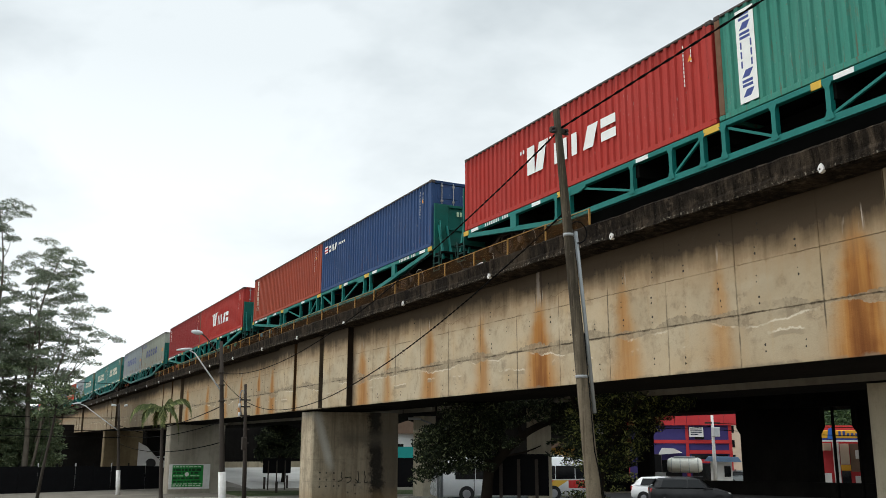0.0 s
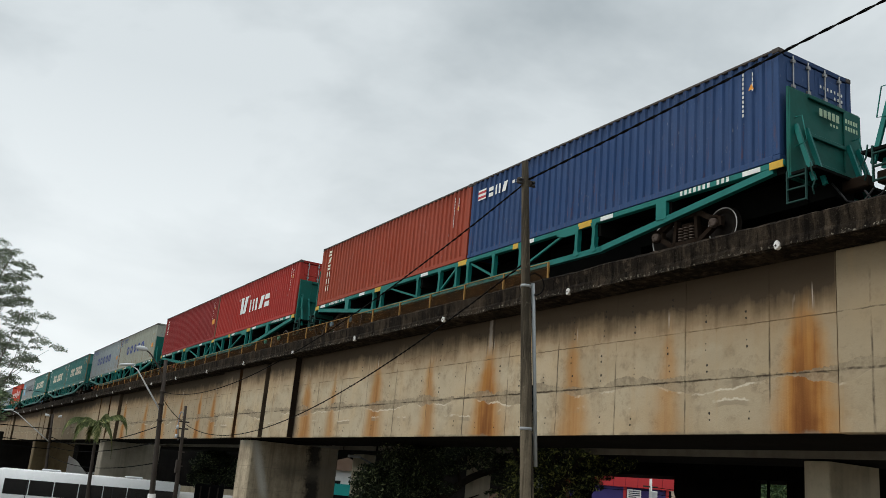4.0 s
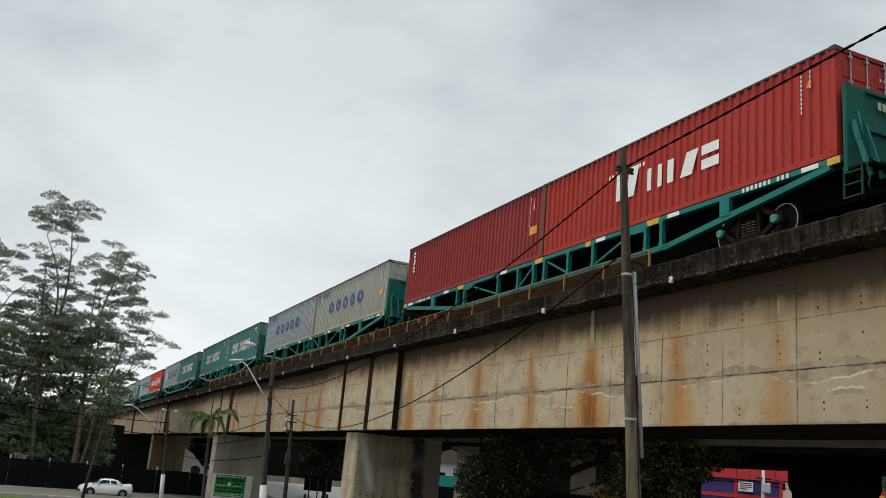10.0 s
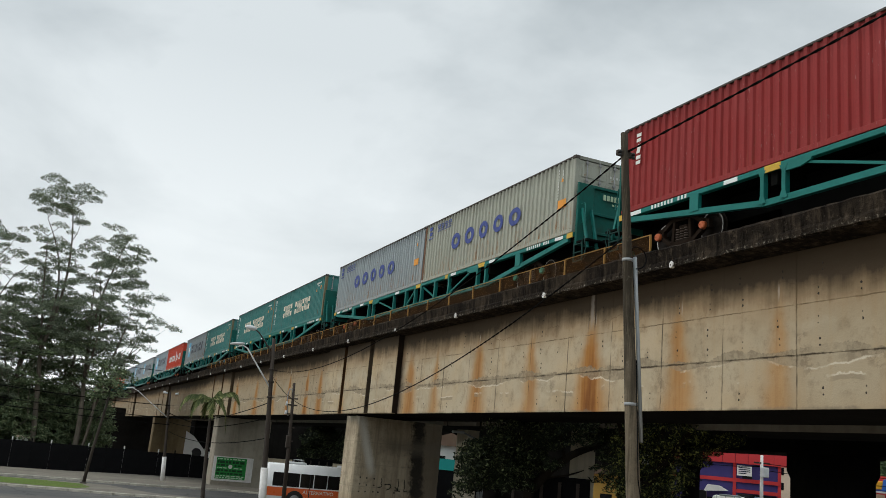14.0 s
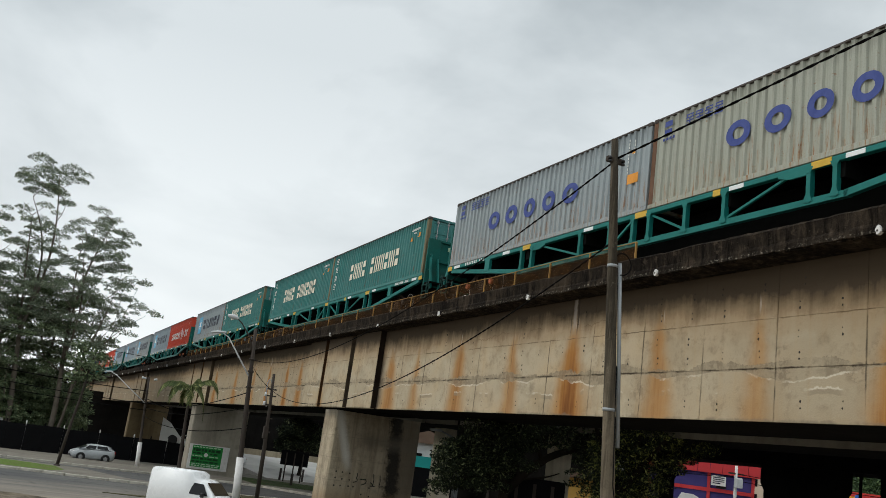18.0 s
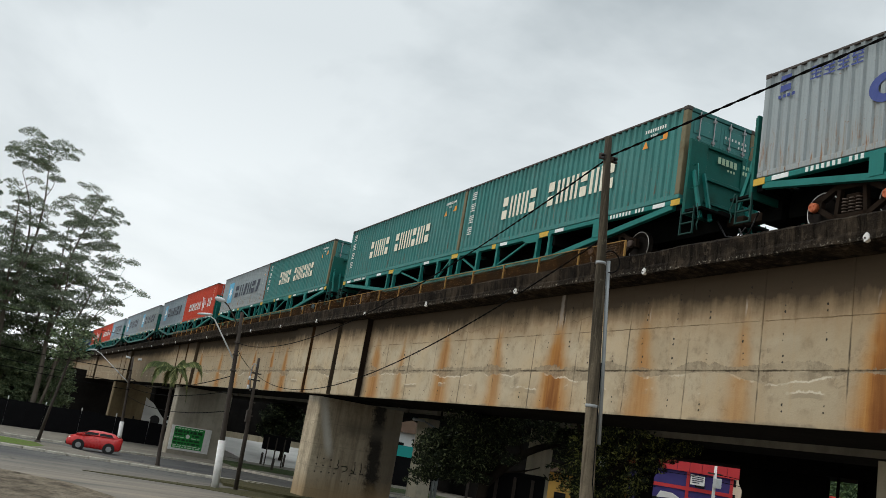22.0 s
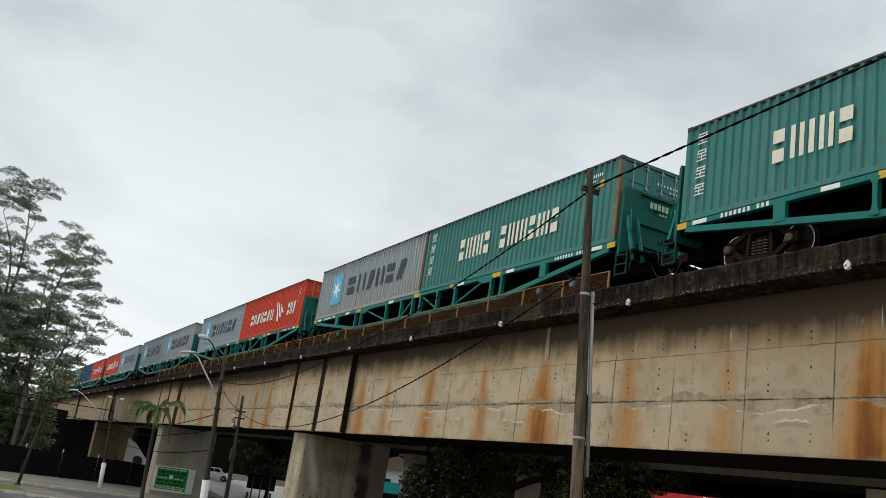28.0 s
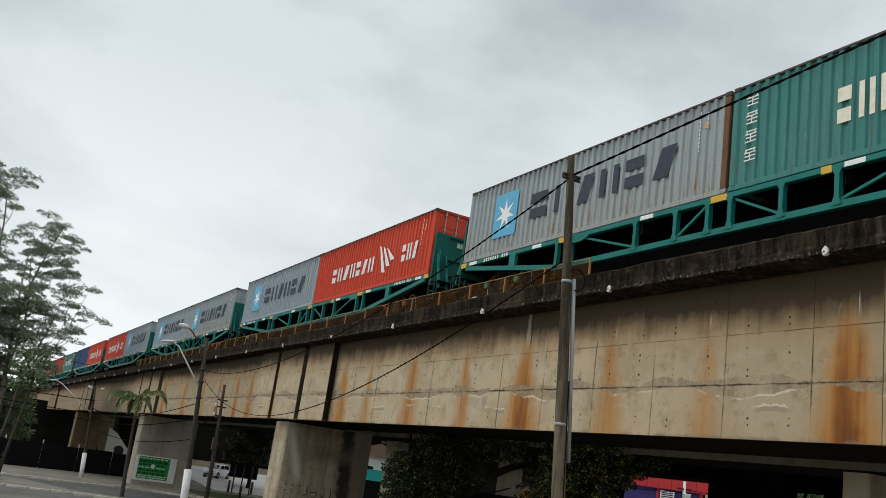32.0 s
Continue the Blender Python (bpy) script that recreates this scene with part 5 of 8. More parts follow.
def two_words(bm):
    mark_row(bm, 9.3, 0.84, 0.8, [0.42, 0.42, 0.17, 0.42, 0.42], 0.09)
    mark_row(bm, 6.4, 0.84, 0.8, [0.42, 0.42, 0.17, 0.42, 0.42, 0.17, 0.42, 0.46], 0.09)


def char_column(bm):
    mark_column(bm, 11.42, 2.3, 0.34, 0.3, 4, 0.16)


def slate_name(bm):
    mark_row(bm, 8.35, 0.88, 0.84, [1.15, 0.98, 0.85, 0.92, 0.95, 1.0], 0.17)


def blue_square(bm):
    mark_box(bm, 9.05, 10.45, 0.58, 2.1, -0.003)


def star(bm):
    c = bm.verts.new((-0.007, 9.75, 1.34))
    pts = []
    for k in range(14):
        r = 0.58 if k % 2 == 0 else 0.2
        a = k * math.tau / 14 + math.pi / 2
        pts.append(bm.verts.new((-0.007, 9.75 + r * math.cos(a), 1.34 + r * math.sin(a))))
    for k in range(14):
        bm.faces.new((c, pts[k], pts[(k + 1) % 14]))


def pale_words(bm):
    mark_row(bm, 10.05, 0.78, 0.66, [0.56, 0.56, 0.7, 0.56, 0.56, 0.56, 0.6], 0.11)
    mark_row(bm, 2.6, 0.8, 0.7, [0.4, 0.42, 0.44], 0.08)


def pale_sweep(bm):
    """A plain white swoosh between the words."""
    x = -0.006
    for k in range(3):
        a = 4.9 - k * 0.38
        plate(bm, [(x, a - 0.9, 0.55 + k * 0.25), (x, a - 0.2, 1.75 - k * 0.1), (x, a, 1.85 - k * 0.1), (x, a - 0.55, 0.6 + k * 0.2)])


def white_board(bm):
    mark_box(bm, 10.98, 11.52, 0.18, 2.42, -0.003)


def blue_letters(bm):
    mark_column(bm, 11.08, 2.32, 0.34, 0.17, 9, 0.06, "name")


def navy_name(bm):
    mark_row(bm, 11.2, 1.84, 0.32, [0.32, 0.32, 0.34], 0.05)
    mark_row(bm, 9.9, 1.98, 0.1, [0.16] * 4, 0.06, True)


def flag_white(bm):
    mark_box(bm, 11.35, 11.8, 1.85, 2.2, -0.003)


def flag_red(bm):
    for z in (1.9, 2.06):
        mark_box(bm, 11.35, 11.8, z, z + 0.08, -0.006)


M["red_mark"] = worn("red_marking", (0.45, 0.03, 0.04, 1), 0.6)
SLATE = COMMON + [("name_bars", "navy_mark", slate_name, "dark slate bars of a line's name"), ("emblem", "sky_mark", blue_square, "light blue square emblem"), ("emblem_star", "white", star, "white star")]
GREEN = [("code", "mark", code_row, "white code bars"), ("warning_sign", "orange_mark", warn_pair, "orange warning signs")] + [("name_bars", "cream_mark", two_words, "cream bars of a line's name"), ("sign_column", "mark", char_column, "white column of signs")]
SAND = COMMON + [("yellow_label", "orange_mark", yellow_label, "yellow label"), ("name_rings", "blue_mark", seven_letters, "plain blue painted ring"), ("header_sign", "blue_mark", header_signs, "small blue signs")]
REDK = COMMON + [("name_bars", "white", red_name, "white bars of a line's name")]
PALE = COMMON + [("name_bars", "mark", pale_words, "white bars of a line's name"), ("emblem", "white", pale_sweep, "white swoosh")]
LOADS = [
    (("jade", "faded jade green shipping container with a white name board", COMMON + [("name_board", "white", white_board, "white board"), ("name_bars", "blue_mark", blue_letters, "blue bars")], (2,)),
     ("red", "bright red shipping container with white name bars", REDK, None)),
    (("navy", "navy blue shipping container with small white emblem", COMMON + [("name_bars", "white", navy_name, "white bars"), ("flag", "white", flag_white, "white flag"), ("flag_bars", "red_mark", flag_red, "red flag bars")], None),
     ("rust", "rust-brown shipping container with an upright white name", COMMON + [("name_bars", "cream_mark", vertical_name, "cream upright name bars")], None)),
    (("red", "bright red shipping container with white name bars", REDK, None),
     ("maroon", "maroon shipping container with a small upright name", COMMON + [("name_bars", "mark", small_vertical, "white upright name bars"), ("yellow_label", "orange_mark", yellow_label, "yellow label")], (0,))),
    (("sand", "pale rust-streaked shipping container with blue name bars", SAND, (2,)), ("grey", "pale grey shipping container with blue name bars", SAND, None)),
    (("sea", "sea green shipping container with cream name bars", GREEN, (0, 1)), ("sea", "sea green shipping container with cream name bars", GREEN, (0, 1))),
    (("sea", "sea green shipping container with cream name bars", GREEN, (0, 1)), ("grey", "pale grey shipping container with dark name bars and blue emblem", SLATE, (0,))),
    (("orange", "orange-red shipping container with white words and swoosh", PALE, None), ("slate", "blue-grey shipping container with dark name bars and blue emblem", SLATE, None)),
    (("grey", "pale grey shipping container with dark name bars and blue emblem", SLATE, None), ("slate", "blue-grey shipping container with dark name bars and blue emblem", SLATE, None)),
    (("slate", "blue-grey shipping container with dark name bars and blue emblem", SLATE, None), ("orange", "orange-red shipping container with white words and swoosh", PALE, None)),
    (("orange", "orange-red shipping container with white words and swoosh", PALE, None), ("navy", "plain navy blue shipping container", COMMON, None)),
    (("sea", "sea green shipping container with cream name bars", GREEN, (0, 1)), ("rust", "plain rust-brown shipping container", COMMON, None)),
    (("red", "bright red shipping container with white name bars", REDK, None), ("grey", "pale grey shipping container with blue name bars", SAND, None)),
]

# the wagon: origin at its front container end, on the near side, at the sill's top; it runs along +y
WL = 2 * LONG + GAP
SILL_B, CH_T, CH_B = -0.155, -0.83, -0.98


def wagon():
    root = thing("container_wagon", Matrix(), "teal green truss-sided container wagon with end bulkheads", "freight wagon", "wagons of the train")
    W = M["wagon"]
    for near in (True, False):
        x = 0.0 if near else WIDE
        s = 1 if near else -1

        def X(a, b):
            return (x + s * a, x + s * b)
        bm = BM()
        box(bm, *X(0.0, 0.16), -0.1, WL + 0.1, SILL_B, -0.02, bevel=0.012)
        part("side_sill", bm, W, root)
        # bottom chord: level in the middle, rising to the sill at both ends
        bm = BM()
        c = (CH_T + CH_B) / 2
        pts = [(0.2, -0.2), (5.65, c), (WL - 5.65, c), (WL - 0.2, -0.2)]
        for (a, za), (b, zb) in zip(pts, pts[1:]):
            beam(bm, (x + s * 0.08, a - (0.05 if za == c else 0), za), (x + s * 0.08, b + (0.05 if zb == c else 0), zb), 0.14, CH_T - CH_B)
        part("bottom_chord", bm, W, root)
        posts = [3.45, 5.93, 6.63, 9.23, 10.64, 12.11, 12.81, 13.9, 15.4, 18.21, 18.88, 21.28]
        for k, y in enumerate(posts):
            zb = CH_B + 0.05 if 5.3 <= y <= WL - 5.3 else (-0.58 if y < 5 or y > 20 else c)
            bm = BM()
            w = 0.17 if k in (0, 11) else 0.058
            g = 0.0 if k in (0, 11) else 0.07
            extrude(bm, [(y - w, zb), (y + w, zb), (y + w, SILL_B + 0.03), (y - w, SILL_B + 0.03)], "x", *X(-0.006, 0.13))
            if g:
                extrude(bm, [(y - w - g, zb + 0.02), (y + w + g, zb + 0.02), (y + w, zb + 0.2), (y - w, zb + 0.2)], "x", *X(-0.012, -0.0065))
                extrude(bm, [(y - w, SILL_B - 0.1), (y + w, SILL_B - 0.1), (y + w + g, SILL_B + 0.04), (y - w - g, SILL_B + 0.04)], "x", *X(-0.012, -0.0065))
            part("truss_post", bm, W, root)
        for y0, z0, y1, z1 in ((7.3, -0.2, 9.18, -0.8), (10.7, -0.8, 12.0, -0.2), (12.9, -0.2, 13.84, -0.8), (15.46, -0.8, 17.6, -0.2)):
            bm = BM()
            beam(bm, (x + s * 0.07, y0, z0), (x + s * 0.07, y1, z1), 0.06, 0.062)
            part("truss_brace", bm, W, root)
        # corner plates where the long braces meet the sill
        for y0, y1 in ((6.66, 7.5), (17.4, 18.18)):
            bm = BM()
            a, b = (y0, y1) if y0 < 12 else (y1, y0)
            extrude(bm, [(a, SILL_B + 0.03), (b, SILL_B + 0.03), (b, SILL_B - 0.04), (a + (b - a) * 0.6, SILL_B - 0.13), (a, SILL_B - 0.13)], "x", *X(-0.004, 0.05))
            part("gusset_plate", bm, W, root)
        for y0, y1 in ((-0.08, 0.26), (6.02, 6.56), (9.36, 9.62), (12.2, 12.72), (18.3, 18.8), (WL - 0.26, WL + 0.08)):
            bm = BM()
            box(bm, *X(-0.009, 0.02), y0, y1, SILL_B - 0.03, -0.022)
            part("yellow_plate", bm, M["yellow"], root, "yellow end plate")
        for y0 in (0.5, 5.18, 8.58, 14.72, 19.7, WL - 0.95):
            bm = BM()
            box(bm, *X(-0.007, 0.02), y0, y0 + 0.48, -0.145, -0.035)
            part("reflector", bm, M["white"], root, "white reflective strip")
        # number, drawn as bars
        for y0 in (1.35, WL - 2.9):
            bm = BM()
            for i in range(11):
                a = y0 + i * 0.14
                if i == 3:
                    continue
                plate(bm, [(x - s * 0.009, a, -0.145), (x - s * 0.009, a, -0.03), (x - s * 0.009, a + 0.08, -0.03), (x - s * 0.009, a + 0.08, -0.145)])
            part("number_bar", bm, M["mark"], root, "white bars of the wagon number")["kind"] = "stuff"
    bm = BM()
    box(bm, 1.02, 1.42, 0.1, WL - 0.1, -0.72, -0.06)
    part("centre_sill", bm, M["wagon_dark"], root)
    # two plain dark boxes, added to stop sky showing through the underframe
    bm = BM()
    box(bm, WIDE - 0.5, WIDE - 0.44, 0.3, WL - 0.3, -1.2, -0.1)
    part("sky_blind", bm, M["wagon_dark"], root)
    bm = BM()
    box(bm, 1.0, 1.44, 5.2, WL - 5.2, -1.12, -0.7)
    part("underframe_fill", bm, M["wagon_dark"], root)
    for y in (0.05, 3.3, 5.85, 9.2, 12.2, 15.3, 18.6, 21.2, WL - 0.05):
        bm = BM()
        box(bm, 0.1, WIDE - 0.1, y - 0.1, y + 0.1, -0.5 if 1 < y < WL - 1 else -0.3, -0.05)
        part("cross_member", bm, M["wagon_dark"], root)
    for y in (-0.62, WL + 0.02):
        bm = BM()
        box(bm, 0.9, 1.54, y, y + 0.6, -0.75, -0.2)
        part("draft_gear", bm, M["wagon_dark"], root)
        bm = BM()
        e = y if y < 0 else y + 0.6
        d = -1 if y < 0 else 1
        box(bm, 1.1, 1.34, e - 0.02, e + d * 0.62, -0.62, -0.36, bevel=0.03)
        part("coupler", bm, M["bogie"], root, "rusty knuckle coupler")
    # bulkheads at both ends
    for end in (0, 1):
        y = -0.14 if end == 0 else WL + 0.14
        d = -1 if end == 0 else 1
        bm = BM()
        box(bm, 0.04, WIDE - 0.04, y, y + d * 0.06, -0.45, 1.62)
        bulk = part("bulkhead", bm, M["bulkhead"], root, "teal green steel end bulkhead")
        for x0, x1 in ((0.04, 0.62), (WIDE - 0.62, WIDE - 0.04)):
            bm = BM()
            box(bm, x0, x1, y + d * 0.06, y + d * 0.1, -0.42, 1.58, bevel=0.01)
            part("bulkhead_panel", bm, M["bulkhead"], bulk)
        for z in (-0.42, 0.0, 0.62, 1.5):
            bm = BM()
            box(bm, 0.62, WIDE - 0.62, y + d * 0.06, y + d * 0.13, z, z + 0.09, bevel=0.01)
            part("bulkhead_rib", bm, M["bulkhead"], bulk)
        for x0 in (0.16, 0.5, WIDE - 0.56, WIDE - 0.22):
            bm = BM()
            beam(bm, (x0 + 0.03, y + d * 0.55, -0.6), (x0 + 0.03, y + d * 0.12, 0.75), 0.06, 0.1)
            part("bulkhead_stay", bm, W, bulk)
        bm = BM()
        if end == 0:
            for i in range(5):
                plate(bm, [(0.95 + i * 0.14, y - 0.131, 1.18), (1.05 + i * 0.14, y - 0.131, 1.18), (1.05 + i * 0.14, y - 0.131, 1.36), (0.95 + i * 0.14, y - 0.131, 1.36)])
            for i in range(3):
                plate(bm, [(1.3 + i * 0.1, y - 0.131, 1.04), (1.36 + i * 0.1, y - 0.131, 1.04), (1.36 + i * 0.1, y - 0.131, 1.1), (1.3 + i * 0.1, y - 0.131, 1.1)])
            for x0 in (WIDE - 0.58,):
                for r in range(2):
                    for i in range(5):
                        plate(bm, [(x0 + i * 0.09, y - 0.101, 1.12 + r * 0.17), (x0 + 0.06 + i * 0.09, y - 0.101, 1.12 + r * 0.17), (x0 + 0.06 + i * 0.09, y - 0.101, 1.22 + r * 0.17), (x0 + i * 0.09, y - 0.101, 1.22 + r * 0.17)])
            part("bulkhead_mark", bm, M["leaf_mark"], bulk, "pale green name bars")["kind"] = "stuff"
        else:
            bm.free()
        # step ladder, hand rail and end platform
        for x0 in (0.06, WIDE - 0.5):
            bm = BM()
            lx = 0.05 if x0 < 1 else WIDE - 0.05
            for yy in (0.0, 0.46):
                beam(bm, (lx, y + d * yy, -1.02), (lx, y + d * yy, -0.3), 0.05, 0.03)
            for z in (-1.0, -0.72, -0.46):
                beam(bm, (lx, y + d * 0.0, z), (lx, y + d * 0.46, z), 0.06, 0.028)
            part("step_ladder", bm, M["ladder"], root, "dark green step ladder")
            bm = BM()
            tube(bm, [(lx, y + d * 0.56, -0.25), (lx, y + d * 0.6, -0.5), (lx, y + d * 0.68, -0.62), (lx, y + d * 0.6, -0.8), (lx, y + d * 0.64, -0.95)], 0.018, 6)
            part("release_lever", bm, M["ladder"], root)
            bm = BM()
            tube(bm, [(x0 + 0.1, y + d * 0.12, 0.9), (x0 + 0.1, y + d * 0.3, 0.9), (x0 + 0.1, y + d * 0.42, 0.3), (x0 + 0.1, y + d * 0.14, 0.25)], 0.014, 6)
            part("hand_rail", bm, W, root)
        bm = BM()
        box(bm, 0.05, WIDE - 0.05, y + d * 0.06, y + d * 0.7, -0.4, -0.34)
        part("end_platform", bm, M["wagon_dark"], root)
        bm = BM()
        tube(bm, [(0.8, y + d * 0.5, -0.5), (0.85, y + d * 0.8, -0.95), (0.95, y + d * 1.1, -1.0), (1.0, y + d * 1.3, -0.75)], 0.022, 6)
        part("brake_hose", bm, M["black"], root)
    return root


M["leaf_mark"] = worn("pale_green_marking", (0.45, 0.62, 0.42, 1), 0.6)


def make_wheel(bm):
    prof = [(0.0, 0.06), (0.06, 0.09), (0.09, 0.05), (0.3, 0.03), (0.36, 0.07), (0.43, 0.07), (0.435, -0.03), (0.455, -0.035), (0.455, -0.06), (0.0, -0.06)]
    seg = 28
    rings = [[bm.verts.new((-x, r * math.cos(k * math.tau / seg), r * math.sin(k * math.tau / seg))) for k in range(seg)] for r, x in prof[1:-1]]
    for a, b in zip(rings, rings[1:]):
        for k in range(seg):
            bm.faces.new((a[k], a[(k + 1) % seg], b[(k + 1) % seg], b[k]))
    bm.faces.new(rings[0])
    bm.faces.new(rings[-1])
    bmesh.ops.recalc_face_normals(bm, faces=bm.faces)


def make_worn_rim(bm):
    """The bright strip that the rail polishes on the wheel's face."""
    seg = 28
    for k in range(seg):
        a, b = k * math.tau / seg, (k + 1) * math.tau / seg
        plate(bm, [(-0.073, r * math.cos(c), r * math.sin(c)) for c, r in ((a, 0.405), (b, 0.405), (b, 0.43), (a, 0.43))])


def make_cap(bm):
    rod(bm, (0, 0, 0), (-0.1, 0, 0), 0.115, 0.098, 12)
    for k in range(3):
        a = k * math.tau / 3 + 0.4
        rod(bm, (-0.1, 0.06 * math.cos(a), 0.06 * math.sin(a)), (-0.118, 0.06 * math.cos(a), 0.06 * math.sin(a)), 0.018, 0.018, 6)


def bogie():
    """A two-axle bogie; origin over its middle, at the rail's top, on the track's centre line. Returns it with its four wheelsets' wheels."""
    root = thing("bogie", Matrix(), "rusty dark cast two-axle bogie under a wagon", "bogie", "bogies of the train")
    for s in (-1, 1):
        # an open cast frame: an arched top member, a lower one that dips to the spring seat, two columns, a box over each axle
        bm = BM()
        x = s * 0.98
        top = [(-0.98, 0.58), (-0.72, 0.64), (-0.42, 0.82), (0.42, 0.82), (0.72, 0.64), (0.98, 0.58)]
        low = [(-0.86, 0.44), (-0.44, 0.17), (0.44, 0.17), (0.86, 0.44)]
        for line, deep in ((top, 0.12), (low, 0.11)):
            for (a, za), (b, zb) in zip(line, line[1:]):
                beam(bm, (x, a, za), (x, b, zb), 0.12, deep)
        for k in (-1, 1):
            beam(bm, (x, k * 0.36, 0.16), (x, k * 0.3, 0.82), 0.12, 0.09)
            extrude(bm, [(k * 0.74, 0.36), (k * 1.08, 0.38), (k * 1.08, 0.6), (k * 0.74, 0.64)], "x", x - 0.06, x + 0.06)
        part("side_frame", bm, M["bogie"], root)
        for y in (-0.9, 0.9):
            part("axle_cap", cached("cap", make_cap, M["cap"]), None, root, "dull rusty axle cap", m=pose(s * 1.04, y, 0.455, 0, 0, 0 if s < 0 else 180))
        for y in (-0.17, 0.0, 0.17):
            bm = BM()
            for k in range(5):
                rod(bm, (s * 0.99, y, 0.24 + k * 0.07), (s * 0.99, y, 0.272 + k * 0.07), 0.072, 0.072, 10)
            part("spring", bm, M["cap"], root, "rust-brown coil spring")
    bm = BM()
    box(bm, -1.0, 1.0, -0.17, 0.17, 0.4, 0.66, bevel=0.03)
    part("bolster", bm, M["bogie"], root)
    for y in (-0.9, 0.9):
        bm = BM()
        rod(bm, (-0.95, y, 0.455), (0.95, y, 0.455), 0.08, 0.08, 10)
        part("axle", bm, M["bogie"], root)
        for s in (-1, 1):
            wh = part("wheel", cached("wheel", make_wheel, M["wheel"]), None, root, "dark steel wheel with a worn rim", m=pose(s * 0.72, y, 0.455, 0, 0, 0 if s < 0 else 180))
            part("worn_rim", cached("worn_rim", make_worn_rim, M["bright_steel"]), None, wh, "bright worn rim")
    return root


ORANGE_CAP = worn("orange_axle_cap", (0.5, 0.12, 0.04, 1), 0.6, scale=6)
GREEN_CAP = worn("green_axle_cap", (0.05, 0.3, 0.2, 1), 0.6, scale=6)
BLUE_CAP = worn("blue_axle_cap", (0.12, 0.3, 0.4, 1), 0.6, scale=6)
CAPS = (ORANGE_CAP, M["cap"], M["cap"], BLUE_CAP, GREEN_CAP, ORANGE_CAP, GREEN_CAP)
MOVERS = []          # (thing, x, z, y at the start)
first_wagon = wagon()
first_bogie = bogie()
for w, (fore, aft) in enumerate(LOADS):
    y = FRONT + PITCH * w
    wg = first_wagon if w == 0 else copy_thing(first_wagon, Matrix())
    MOVERS.append((wg, XC, BASE, y))
    for d in (2.83, WL - 2.5):
        bg = first_bogie if w == 0 and d < 5 else copy_thing(first_bogie, Matrix())
        tone = CAPS[(2 * w + (d > 5)) % len(CAPS)]
        for c in bg.children:
            if c.name.startswith("axle_cap"):
                c.data = cached("cap", make_cap, tone)
        MOVERS.append((bg, XC + WIDE / 2, 9.12, y + d))
    for k, (paint, label, marks, posts) in enumerate((fore, aft)):
        box_ = container(paint, label, marks, posts=posts)
        MOVERS.append((box_, XC, BASE + 0.002, y + k * (LONG + GAP)))

# ---- street furniture ----
# the tall concrete pole before the viaduct
def concrete_pole():
    base = ground_z(9.7)
    root = thing("concrete_pole", pose(7.22, 9.58, base), "tall tapered mossy concrete utility pole leaning slightly", "utility pole")
    top = Vector((-0.39, 0.29, 7.84 - base))
    bm = BM()
    tube(bm, [top * k / 8 - Vector((0, 0, 0.2 if k == 0 else 0)) for k in range(9)], [0.113 - 0.0081 * k for k in range(9)], 14)
    part("shaft", bm, M["pole"], root)

    def on(z):
        return top * (z / top.z)
    for z in (3.44, 5.35):
        p = on(z)
        bm = BM()
        rod(bm, p - Vector((0, 0, 0.02)), p + Vector((0, 0, 0.02)), 0.118 - 0.0088 * z, None, 14)
        part("steel_band", bm, M["galv"], root, "pale steel strap")
    bm = BM()
    side = Vector((0.14, -0.055, 0))
    tube(bm, [on(2.97) + side * 0.8, on(4.2) + side * 0.76, on(5.4) + side * 0.7], 0.026, 8)
    part("cable_conduit", bm, M["galv"], root, "grey steel cable conduit")
    p = on(6.86)
    bm = BM()
    box(bm, p.x - 0.13, p.x + 0.13, p.y - 0.03, p.y + 0.03, p.z - 0.05, p.z + 0.03, bevel=0.008)
    part("bracket", bm, M["darkpole"], root)
    for dx in (-0.11, 0.11):
        bm = BM()
        for z in (0.0, 0.05):
            rod(bm, (p.x + dx, p.y - 0.05, p.z - 0.07 + z), (p.x + dx, p.y - 0.05, p.z - 0.035 + z), 0.028, 0.02, 8)
        part("insulator", bm, M["black"], root)
    p = on(5.45)
    bm = BM()
    pts = []
    for k in range(13):
        a = math.pi * (0.95 - k * 0.13)
        pts.append(p + Vector((0.13 + 0.12 * math.cos(a), -0.09, 0.02 + 0.1 * math.sin(a) - 0.012 * k)))
    tube(bm, pts, 0.009, 6)
    part("cable_loop", bm, M["cable"], root)
    bm = BM()
    tube(bm, [on(0.4) + Vector((0.02, -0.165, 0)), on(1.1) + Vector((-0.08, -0.145, 0)), on(1.7) + Vector((0.1, -0.13, 0)), on(2.5) + Vector((-0.03, -0.15, 0)), on(4.0) + Vector((0.0, -0.14, 0))], 0.008, 5)
    part("ground_wire", bm, M["cable"], root)
    return root


concrete_pole()


